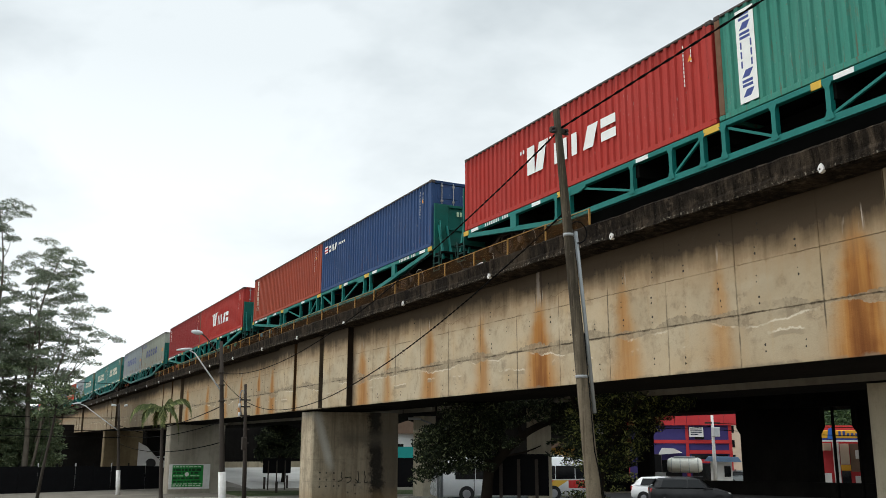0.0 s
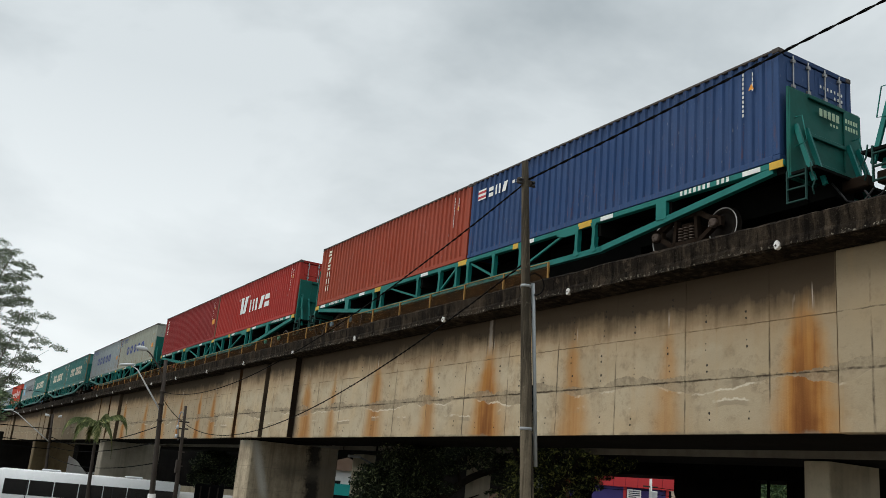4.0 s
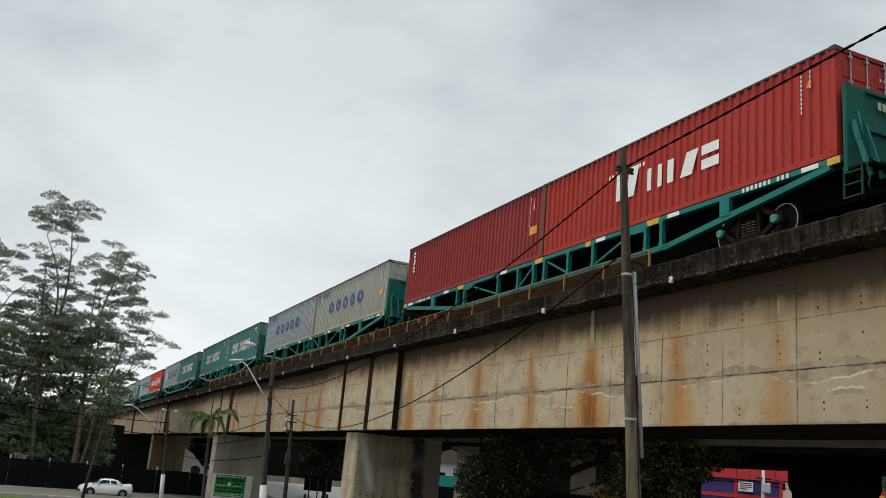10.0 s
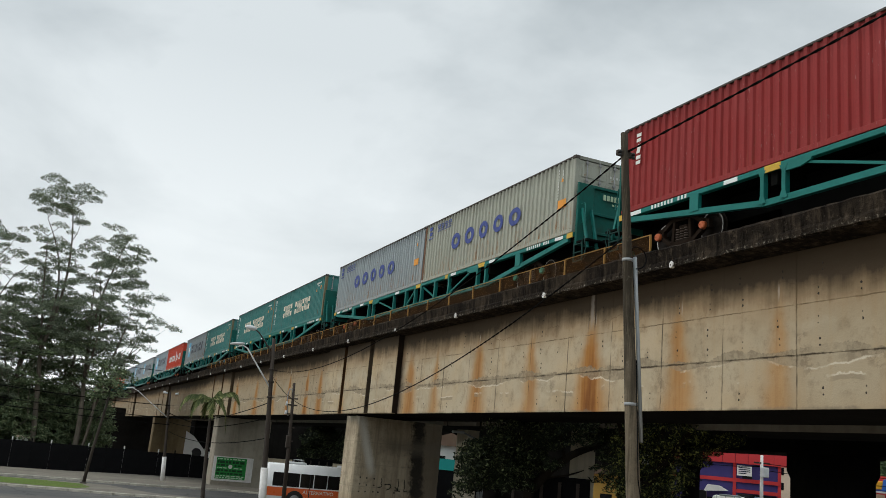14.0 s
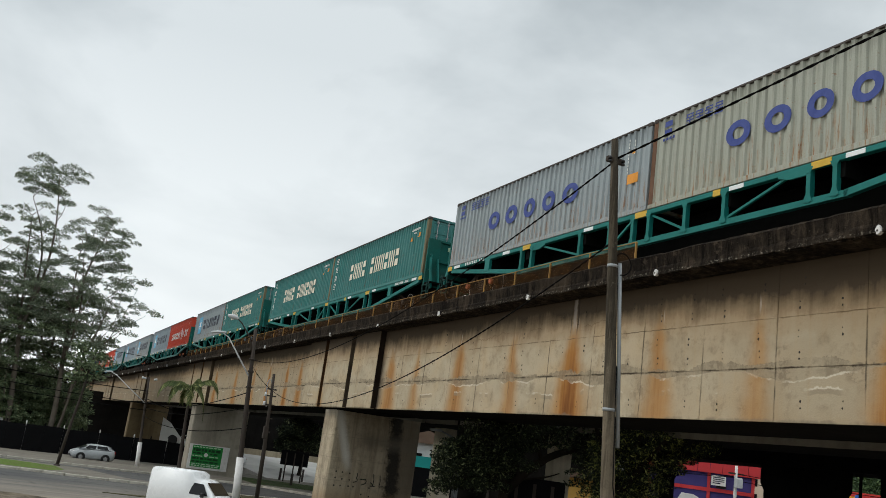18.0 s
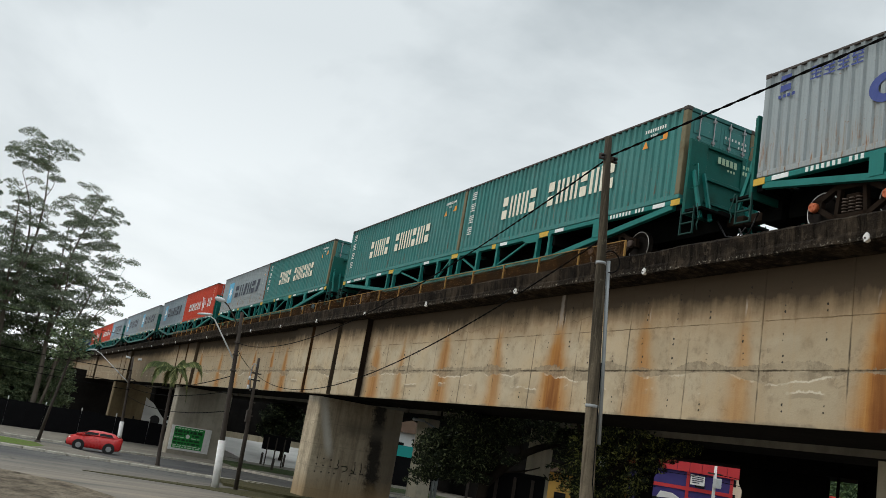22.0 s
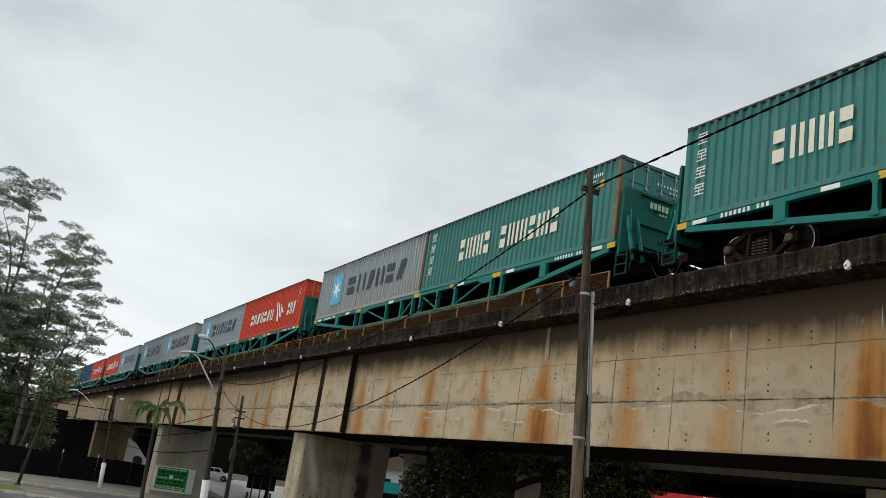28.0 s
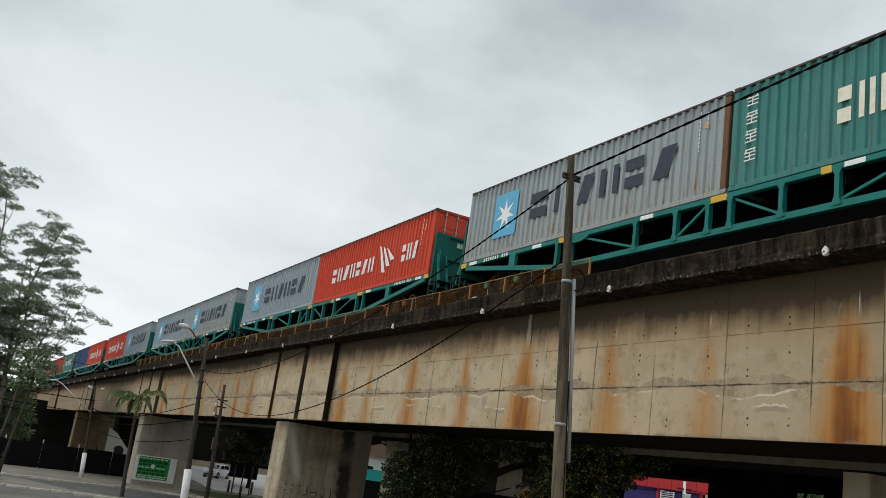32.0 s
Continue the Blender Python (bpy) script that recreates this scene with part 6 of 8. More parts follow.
def street_lamp(x, y, top, arm, head_z, with_old_head, white, joint):
    """A dark pole with a whitewashed foot and a long grey lamp arm."""
    g = ground_z(y)
    root = thing("street_lamp", pose(x, y, g), "dark street lamp pole with whitewashed foot and long grey arm", "street lamp", "street lamps")
    bm = BM()
    lean = Vector((-0.45, 0.1, 0)) if arm else Vector((-0.3, 0, 0))
    h = top - g
    tube(bm, [lean * k + Vector((0, 0, h * k - (0.15 if k == 0 else 0))) for k in (0, 0.25, 0.5, 0.75, 1.0)], [0.14, 0.125, 0.108, 0.092, 0.08], 10)
    part("shaft", bm, M["darkpole"], root)
    bm = BM()
    kk = white / h
    tube(bm, [Vector((0, 0, -0.1)), lean * kk + Vector((0, 0, white))], [0.176, 0.17], 10)
    part("painted_foot", bm, M["whitewash"], root, "whitewashed foot")
    j = lean * ((joint - g) / h) + Vector((0, 0, joint - g))
    end = Vector((arm, 0.25, head_z - g))
    bm = BM()
    tube(bm, [j, j.lerp(end, 0.5) + Vector((0, 0, 0.02)), j.lerp(end, 0.9) + Vector((0, 0, 0.05)), end + Vector((-0.15, 0, 0.02))], [0.038, 0.034, 0.028, 0.024], 8)
    part("arm", bm, M["lampgrey"], root, "pale grey lamp arm")
    bm = BM()
    m = pose(end.x - 0.35, end.y, end.z + 0.02, 0, -8, 0)
    secs = [(-0.32, 0.025, 0.025), (-0.25, 0.095, 0.045), (0.0, 0.12, 0.065), (0.2, 0.08, 0.055), (0.34, 0.04, 0.036)]
    prev = None
    for sx, w, hh in secs:
        r = [bm.verts.new(m @ Vector((sx, w * math.cos(a * math.tau / 10), hh * math.sin(a * math.tau / 10)))) for a in range(10)]
        if prev:
            for a in range(10):
                bm.faces.new((prev[a], prev[(a + 1) % 10], r[(a + 1) % 10], r[a])).smooth = True
        else:
            bm.faces.new(r[::-1])
        prev = r
    bm.faces.new(prev)
    part("lamp_head", bm, M["lampgrey"], root, "pale oval lamp head")
    if with_old_head:
        bm = BM()
        a = lean * 0.8 + Vector((0, 0, 6.35 - g))
        tube(bm, [a, a + Vector((-0.25, 0, 0.9)), a + Vector((-0.75, 0.1, 1.55)), a + Vector((-1.0, 0.1, 1.72))], [0.04, 0.035, 0.03, 0.03], 8)
        part("old_arm", bm, M["darkpole"], root, "dark curved older lamp arm")
        bm = BM()
        tube(bm, [a + Vector((-0.92, 0.1, 1.72)), a + Vector((-1.0, 0.1, 1.73)), a + Vector((-1.15, 0.11, 1.75)), a + Vector((-1.32, 0.12, 1.77)), a + Vector((-1.42, 0.12, 1.78))], [0.04, 0.085, 0.115, 0.095, 0.04], 12)
        part("old_lamp_head", bm, M["lampgrey"], root, "pale round lamp head")
    for z in (0.66, 0.75, 0.82):
        bm = BM()
        q = lean * z + Vector((0, 0, h * z))
        rod(bm, q - Vector((0, 0, 0.04)), q + Vector((0, 0, 0.04)), 0.135, 0.135, 10)
        part("pole_clamp", bm, M["darkpole"], root)
    return root


street_lamp(10.0, 40.4, 7.75, -1.7, 7.3, True, 2.05, 5.5)
lamp_far = street_lamp(10.5, 75.6, 6.3, -3.2, 6.25, False, 2.0, 4.2)
bm = BM()
for dx in (-0.35, 0.25):
    rod(bm, (-0.3 + dx, 0, 6.95), (-0.3 + dx * 2, 0, 7.0), 0.07, 0.09, 8)
part("twin_heads", bm, M["lampgrey"], lamp_far, "small pale twin lamp heads")


def slim_pole():
    g = ground_z(40.7)
    root = thing("slim_pole", pose(11.0, 40.7, g), "slim dark metal pole with a curled pipe and clamps", "utility pole")
    bm = BM()
    tube(bm, [(0, 0, -0.1), (-0.06, 0, 2.6), (-0.12, 0, 4.0), (-0.2, 0, 5.9)], [0.1, 0.095, 0.075, 0.06], 9)
    part("shaft", bm, M["darkpole"], root)
    bm = BM()
    tube(bm, [(-0.3, 0, 4.4), (-0.42, 0, 5.0), (-0.42, 0, 5.45), (-0.36, 0, 5.62), (-0.26, 0, 5.6), (-0.2, 0, 5.4)], 0.03, 7)
    part("curled_pipe", bm, M["galv"], root, "curled grey pipe")
    for z in (3.3, 3.9, 4.5, 4.9, 5.2):
        bm = BM()
        box(bm, -0.38 if z > 4.2 else -0.2, 0.06, -0.06, 0.06, z - 0.03, z + 0.03, bevel=0.01)
        part("clamp", bm, M["darkpole"], root)
    for z in (4.95, 4.55):
        bm = BM()
        rod(bm, (-0.42, 0, z - 0.09), (-0.42, 0, z + 0.09), 0.07, 0.05, 9)
        part("insulator", bm, M["lampgrey"], root)
    bm = BM()
    box(bm, -0.24, -0.03, -0.1, 0.1, 3.0, 3.55, bevel=0.02)
    part("meter_box", bm, M["darkpole"], root)
    return root


slim_pole()


def cable(name, a, b, sag, r=0.014, label="black overhead cable hanging between poles", cnt=22, twist=0.0):
    a, b = Vector(a), Vector(b)
    pts = [a.lerp(b, k / cnt) - Vector((0, 0, sag * 4 * (k / cnt) * (1 - k / cnt))) for k in range(cnt + 1)]
    bm = BM()
    if twist:
        # two strands wound round each other
        run = (b - a).length
        side = (b - a).normalized().cross(Vector((0, 0, 1))).normalized()
        up = side.cross((b - a).normalized())
        steps = int(run / 0.055)
        for ph in (0.0, math.pi):
            line = []
            for k in range(steps + 1):
                u = k / steps
                p = a.lerp(b, u) - Vector((0, 0, sag * 4 * u * (1 - u)))
                w = ph + math.tau * run * u / twist
                line.append(p + (side * math.cos(w) + up * math.sin(w)) * r * 0.62)
            tube(bm, line, r * 0.66, 5)
    else:
        tube(bm, pts, r, 6)
    return tagged(part(name, bm, M["cable"]), label, "cable", "overhead cables")


# from the concrete pole: one to the lamp pole, a lower one to the slim pole, one on over the viewer's side
cable("overhead_cable", (6.87, 9.83, 7.55), (9.64, 40.5, 6.35), 1.08, 0.012, twist=0.42)
cable("overhead_cable", (6.9, 9.78, 6.37), (10.8, 40.7, 5.15), 1.3, 0.012, twist=0.42)
cable("overhead_cable", (6.88, 9.83, 7.57), (10.4, -14.0, 11.7), 0.06, 0.014, twist=0.42)
cable("overhead_cable", (9.6, 40.5, 6.2), (10.75, 40.7, 5.2), 0.12, 0.012)
for za, zb, s in ((4.9, 4.35, 0.5), (4.2, 3.9, 0.4), (3.3, 3.2, 0.5)):
    cable("overhead_cable", (9.75, 40.45, za), (10.35, 75.6, zb), s, 0.02)
cable("overhead_cable", (-18, 66, 6.2), (10.35, 75.6, 4.2), 0.6, 0.028)
cable("overhead_cable", (-18, 62, 6.9), (10.2, 75.6, 5.2), 0.7, 0.03)
cable("overhead_cable", (-18, 64, 5.4), (10.35, 75.6, 3.7), 0.5, 0.028)
cable("overhead_cable", (10.2, 75.6, 4.6), (22, 92, 3.6), 0.5, 0.03)
cable("overhead_cable", (-18, 70, 9.6), (14, 88, 8.6), 0.6, 0.02)


# palm tree
def palm_tree(x, y, top):
    g = ground_z(y)
    root = thing("palm_tree", pose(x, y, g), "slender palm with drooping feathery grey-green fronds", "palm tree")
    h = top - g
    bm = BM()
    tube(bm, [(0.02, 0, -0.1), (0.0, 0, 0.15), (-0.12, 0, h * 0.4), (-0.2, 0, h * 0.75), (-0.25, 0, h)], [0.2, 0.12, 0.1, 0.085, 0.07], 9)
    part("trunk", bm, M["darkpole"], root)
    rnd = random.Random(5)
    for a, r, rise, fall in ((3.2, 1.75, 0.55, 1.0), (0.05, 1.65, 0.95, 0.95), (3.5, 1.2, 0.35, 1.05), (-0.35, 1.0, 0.4, 1.95), (2.6, 1.15, 0.6, 0.9), (0.6, 0.8, 0.9, 0.8), (1.7, 1.2, 0.5, 1.1), (4.6, 1.0, 0.5, 1.2)):
        bm = BM()
        pts = []
        for i in range(8):
            s = i / 7
            pts.append(Vector((-0.25 + r * math.sin(s * 1.5) * math.cos(a), r * math.sin(s * 1.5) * math.sin(a), h + rise * math.sin(s * 2.4) - fall * s * s)))
        tube(bm, pts, [0.03 - 0.003 * i for i in range(8)], 5)
        for i in range(58):
            s = 0.1 + 0.9 * i / 57
            j = min(int(s * 7), 6)
            p = pts[j].lerp(pts[j + 1], s * 7 - j)
            d = (pts[j + 1] - pts[j]).normalized()
            side = d.cross(Vector((0, 0, 1))).normalized()
            for sg in (-1, 1):
                l = (0.42 * math.sin(0.35 + s * 2.5) + 0.1) * rnd.uniform(0.75, 1.15)
                e = p + side * sg * l * 0.55 + d * l * 0.45 - Vector((0, 0, l * 0.75))
                w = d * 0.045
                bm.faces.new([bm.verts.new(q) for q in (p - w, p + w, e + w * 0.3)])
        part("frond", bm, M["palm"], root)
    return root


palm_tree(9.66, 53.0, 5.1)


# green notice on the second pier, drawn with bars
def notice():
    y = 75.66
    root = thing("notice_board", pose(0, 0, 0), "green and white notice board with illegible lines on the pier", "sign")
    bm = BM()
    box(bm, 14.25, 17.5, y - 0.05, y, -0.32, 1.62, bevel=0.01)
    part("board", bm, M["whitewash"], root, "white painted board")
    bm = BM()
    box(bm, 14.5, 16.95, y - 0.06, y - 0.045, -0.16, 1.54)
    green = part("green_field", bm, worn("green_sign_paint", (0.01, 0.24, 0.04, 1), 0.6, scale=2), root, "green field")
    dark = worn("dark_green_marking", (0.004, 0.045, 0.01, 1), 0.7)
    pale = worn("pale_green_marking_b", (0.5, 0.68, 0.5, 1), 0.7)
    rnd = random.Random(31)
    for r, (z, h, c) in enumerate(((1.38, 0.09, pale), (1.08, 0.2, dark), (0.86, 0.14, dark), (0.68, 0.07, pale), (0.44, 0.15, dark), (0.2, 0.14, dark), (0.05, 0.07, pale), (-0.1, 0.09, pale))):
        x0 = 14.58
        while x0 < 16.8:
            w = rnd.uniform(0.12, 0.4)
            if not (15.4 < x0 + w / 2 < 15.9 and 0.6 < z < 1.05) and x0 + w < 16.9:
                bm = BM()
                box(bm, x0, x0 + w, y - 0.066, y - 0.059, z, z + h)
                part("line_bar", bm, c, green, "illegible line as a bar")
            x0 += w + rnd.uniform(0.05, 0.1)
    bm = BM()
    rod(bm, (15.65, y - 0.059, 0.83), (15.65, y - 0.07, 0.83), 0.17, 0.16, 10)
    part("emblem", bm, M["mark"], green, "pale round emblem")
    return root


notice()


# black hoarding along the far pavement
fence = tagged(new("hoarding"), "matt black sheet hoarding with small pale posts", "fence", kind="structure")
a, b = Vector((-22, 86.0, 0)), Vector((17.0, 93.9, 0))
cnt = 24
for k in range(cnt):
    p, q = a.lerp(b, k / cnt), a.lerp(b, (k + 1) / cnt)
    turn = math.degrees(math.atan2((q - p).y, (q - p).x))
    bm = BM()
    l = (q - p).length
    box(bm, 0.01, l - 0.01, -0.02, 0.02, 0.0, 2.35 + 0.04 * math.sin(k * 2.1))
    part("hoarding_panel", bm, M["fence"], fence, m=pose(p.x, p.y, ground_z(p.y) - 0.05, random.uniform(-1, 1), 0, turn))
    bm = BM()
    box(bm, -0.05, 0.05, 0.03, 0.1, 0.0, 2.65)
    part("hoarding_post", bm, M["whitewash"] if k % 2 else M["fence"], fence, m=pose(p.x, p.y, ground_z(p.y) - 0.05, 0, 0, turn))

# short posts on the lawn, and the dark billboard back under the trees
for x, y, h in ((24.5, 84, 1.1), (27.3, 86, 1.2), (22.0, 72.0, 0.9), (35.5, 64.0, 1.6)):
    bm = BM()
    box(bm, -0.09, 0.09, -0.09, 0.09, -0.2, h, bevel=0.02)
    tagged(part("post", bm, M["darkpole"], m=pose(x, y, ground_z(y) + 0.13)), "short dark wooden post on the lawn", "post", "short posts")


def billboard_back(x0, y0, x1, y1, z0, z1, label):
    g = ground_z((y0 + y1) / 2)
    turn = math.degrees(math.atan2(y1 - y0, x1 - x0))
    l = math.hypot(x1 - x0, y1 - y0)
    root = thing("billboard", pose(x0, y0, g, 0, 0, turn), label, "billboard", "billboards")
    bm = BM()
    box(bm, 0, l, 0, 0.08, z0 - g, z1 - g, bevel=0.01)
    part("panel", bm, M["fence"], root)
    for s in (0.2, 0.5, 0.8):
        bm = BM()
        box(bm, l * s - 0.06, l * s + 0.06, -0.14, -0.01, -0.2, z1 - g - 0.2)
        part("support_post", bm, M["darkpole"], root)
    return root


billboard_back(17.8, 30.8, 19.66, 29.5, 1.36, 2.9, "dark backside of a billboard under the tree")
billboard_back(23.6, 81.6, 26.0, 80.9, 0.65, 1.96, "black back of a small billboard on posts")

# ---- trees ----
def leaf_clump(verts, faces, rnd, c, rx, ry, rz, cnt, size, droop=0.4):
    """Many small leaves scattered through a flattened clump."""
    for _ in range(cnt):
        a, u = rnd.uniform(0, math.tau), rnd.random()
        r = u ** 0.45
        p = Vector((c[0] + rx * r * math.cos(a), c[1] + ry * r * math.sin(a), c[2] + rz * rnd.uniform(-1, 1) * (1.1 - 0.6 * r)))
        d = Vector((rnd.gauss(0, 1), rnd.gauss(0, 1), rnd.gauss(-droop, 0.6))).normalized()
        s = d.cross(Vector((rnd.gauss(0, 1), rnd.gauss(0, 1), rnd.gauss(0, 1)))).normalized()
        l, w = size * rnd.uniform(0.6, 1.3), size * rnd.uniform(0.25, 0.45)
        k = len(verts)
        verts.extend((p - d * l * 0.5, p + s * w * 0.5, p + d * l * 0.5, p - s * w * 0.5))
        faces.append((k, k + 1, k + 2, k + 3))


def leaves_object(name, verts, faces, material, parent):
    me = bpy.data.meshes.new(name)
    me.from_pydata([tuple(v) for v in verts], [], faces)
    me.materials.append(material)
    ob = new(name, me)
    ob.parent = parent
    return ob


def limb(bm, rnd, a, b, r0, r1, bend=0.12, seg=6, steps=5):
    a, b = Vector(a), Vector(b)
    l = (b - a).length
    off = Vector((rnd.uniform(-1, 1), rnd.uniform(-1, 1), rnd.uniform(-0.3, 1))) * bend * l
    pts = [a.lerp(b, k / steps) + off * math.sin(math.pi * k / steps) for k in range(steps + 1)]
    tube(bm, pts, [r0 + (r1 - r0) * k / steps for k in range(steps + 1)], seg)
    return pts


def umbrella(verts, faces, rnd, c, r, cnt, size):
    """A domed clump with a flat underside."""
    for _ in range(cnt):
        a, q = rnd.uniform(0, math.tau), math.sqrt(rnd.random())
        p = Vector((c[0] + r * q * math.cos(a), c[1] + r * q * math.sin(a), c[2] + 0.6 * r * (1 - q * q) * rnd.uniform(-0.1, 1.0) + rnd.gauss(0, 0.05)))
        d = Vector((rnd.gauss(0, 1), rnd.gauss(0, 1), rnd.gauss(-0.2, 0.5))).normalized()
        s = d.cross(Vector((rnd.gauss(0, 1), rnd.gauss(0, 1), rnd.gauss(0, 1)))).normalized()
        l, w = size * rnd.uniform(0.6, 1.3), size * rnd.uniform(0.3, 0.5)
        k = len(verts)
        verts.extend((p - d * l * 0.5, p + s * w * 0.5, p + d * l * 0.5, p - s * w * 0.5))
        faces.append((k, k + 1, k + 2, k + 3))


def eucalyptus(x, y, shape, seed, label, clumps, lean=0.0, trunk_r=0.3, leaf=0.2, gap=1.15, leaves="leaf_eu"):
    """A tall open tree: pale forked trunk, ascending limbs, each carrying a flat clump with sky between them.
    shape: (height, half width of the crown there), from its foot to its top."""
    rnd = random.Random(seed)
    g = ground_z(y)
    root = thing("eucalyptus_tree", pose(x, y, g), label, "tree", "tall roadside trees")
    height = shape[-1][0]
    bm = BM()
    fork = Vector((lean * 0.4 + rnd.uniform(-0.5, 0.5), rnd.uniform(-0.5, 0.5), height * rnd.uniform(0.34, 0.46)))
    main = limb(bm, rnd, (0, 0, -0.3), fork, trunk_r, trunk_r * 0.62, 0.05, 9, 8)
    part("trunk", bm, M["palebark"], root)
    bones = list(main[3:])
    # two or three leaders rise from the fork and part in a narrow V
    turn = rnd.uniform(0, math.tau)
    for k in range(3):
        away = (0.5, 0.85, 0.7)[k] * max(w for z, w in shape) * 0.62
        a = turn + k * math.tau / 3
        tip = Vector((lean + away * math.cos(a), away * math.sin(a), height * (0.95, 0.86, 0.78)[k]))
        bm = BM()
        bones += limb(bm, rnd, fork, tip, trunk_r * (0.55, 0.46, 0.4)[k], 0.03, 0.09, 7, 10)[1:]
        part("leader", bm, M["palebark"], root)

    def wide(z):
        for (z0, w0), (z1, w1) in zip(shape, shape[1:]):
            if z0 <= z <= z1:
                return w0 + (w1 - w0) * (z - z0) / (z1 - z0)
        return 0.3
    verts, faces = [], []
    spots = []
    tries = 0
    while len(spots) < clumps and tries < clumps * 40:
        tries += 1
        z = rnd.uniform(shape[0][0], height)
        if rnd.random() > wide(z) / 4.5 + 0.1:
            continue
        a, r = rnd.uniform(0, math.tau), wide(z) * math.sqrt(rnd.random())
        p = Vector((lean * z / height + r * math.cos(a), r * math.sin(a), z))
        if all(abs(p.z - q.z) * 1.5 + math.hypot(p.x - q.x, (p.y - q.y) * 0.4) > gap for q in spots):
            spots.append(p)
    # each limb grows from the trunk or from a limb that ends below it
    grown = []
    for p in sorted(spots, key=lambda q: math.hypot(q.x, q.y) + 0.2 * q.z):
        base = min(bones, key=lambda q: (p - q).length + 3.0 * max(0.0, q.z + 0.55 * math.hypot(p.x - q.x, p.y - q.y) - p.z))
        best = (p - base).length * 0.75
        for q in grown:
            if q.z < p.z - 0.4 and (p - q).length < best:
                base, best = q, (p - q).length
        grown.append(p)
        bmb = BM()
        limb(bmb, rnd, base, p, 0.02 + 0.035 * (1 - p.z / height) + 0.006 * (p - base).length, 0.014, -0.06, 5, 4)
        part("limb", bmb, M["palebark"], root)
        for q in range(rnd.randint(2, 4)):
            c = p + (Vector((rnd.gauss(0, 0.75), rnd.gauss(0, 0.75), rnd.gauss(0.0, 0.35))) if q else Vector())
            rr = rnd.uniform(0.75, 1.25) if q == 0 else rnd.uniform(0.35, 0.7)
            umbrella(verts, faces, rnd, c, rr, int(300 * rr * rr) + 20, leaf)
    ob = leaves_object("crown", verts, faces, M[leaves], root)
    ob["label"] = "open layered grey-green crown"
    return root


TALL = ((12, 2.6), (16, 2.6), (19, 2.0), (22, 2.3), (25, 3.0), (27.3, 2.4))
ROUND = ((9, 3.6), (12, 4.2), (17, 4.2), (21, 3.4), (23.8, 1.6))
BROAD = ((4, 4.4), (9, 5.2), (15, 4.8), (19, 3.6), (22.5, 1.6))
LOW = ((2, 4.4), (7, 5.2), (12, 5.0), (15, 3.8), (17.0, 1.6))
for x, y, shape, seed, lean, clumps, gap, label in (
        (0.9, 92.6, TALL, 3, -1.6, 40, 1.6, "tall eucalyptus with a pale forked trunk and domed clumps"),
        (4.4, 93.2, ROUND, 8, 0.4, 74, 1.45, "eucalyptus with open domed crown beside the viaduct"),
        (-6.0, 94.5, BROAD, 12, 0.4, 95, 1.5, "broad eucalyptus with dense domed crown"),
        (-1.6, 96.0, LOW, 21, 0.4, 130, 1.1, "leafy eucalyptus behind the hoarding"),
        (3.0, 97.0, LOW, 33, 0.2, 110, 1.2, "bushy eucalyptus behind the hoarding"),
        (-11.0, 95.0, BROAD, 41, 0.4, 95, 1.5, "broad eucalyptus at the end of the row")):
    eucalyptus(x, y, shape, seed, label, clumps, lean, gap=gap, leaves="leaf_dk" if shape is LOW else "leaf_eu")


def long_limb_tree():
    """The lower side limbs that reach out over the viaduct."""
    rnd = random.Random(77)
    g = ground_z(92)
    root = thing("leaning_tree", pose(4.6, 92.4, g), "thin leaning tree with long bare limbs and leaf tufts", "tree", "tall roadside trees")
    bm = BM()
    limb(bm, rnd, (0, 0, -0.2), (1.0, 0, 8.0), 0.16, 0.09, 0.05)
    part("trunk", bm, M["palebark"], root)
    verts, faces = [], []
    for tip, z0 in (((4.9, 0.0, 16.5), 6.0), ((6.2, 0.0, 14.0), 6.5), ((4.6, 0.2, 12.2), 5.5), ((3.2, 0, 18.0), 7.5), ((3.4, -0.2, 10.2), 4.5), ((2.6, 0.3, 14.2), 5.5)):
        bm = BM()
        pts = limb(bm, rnd, (z0 * 0.125, 0, z0), tip, 0.07, 0.015, 0.08)
        part("limb", bm, M["palebark"], root)
        for q in range(5):
            c = pts[rnd.randint(4, 5)] + Vector((rnd.gauss(0.1, 0.7), rnd.gauss(0, 0.5), rnd.gauss(0.1, 0.35)))
            rr = rnd.uniform(0.45, 0.85)
            umbrella(verts, faces, rnd, c, rr * 1.2, int(260 * rr), 0.2)
    leaves_object("crown", verts, faces, M["leaf_eu"], root)


long_limb_tree()


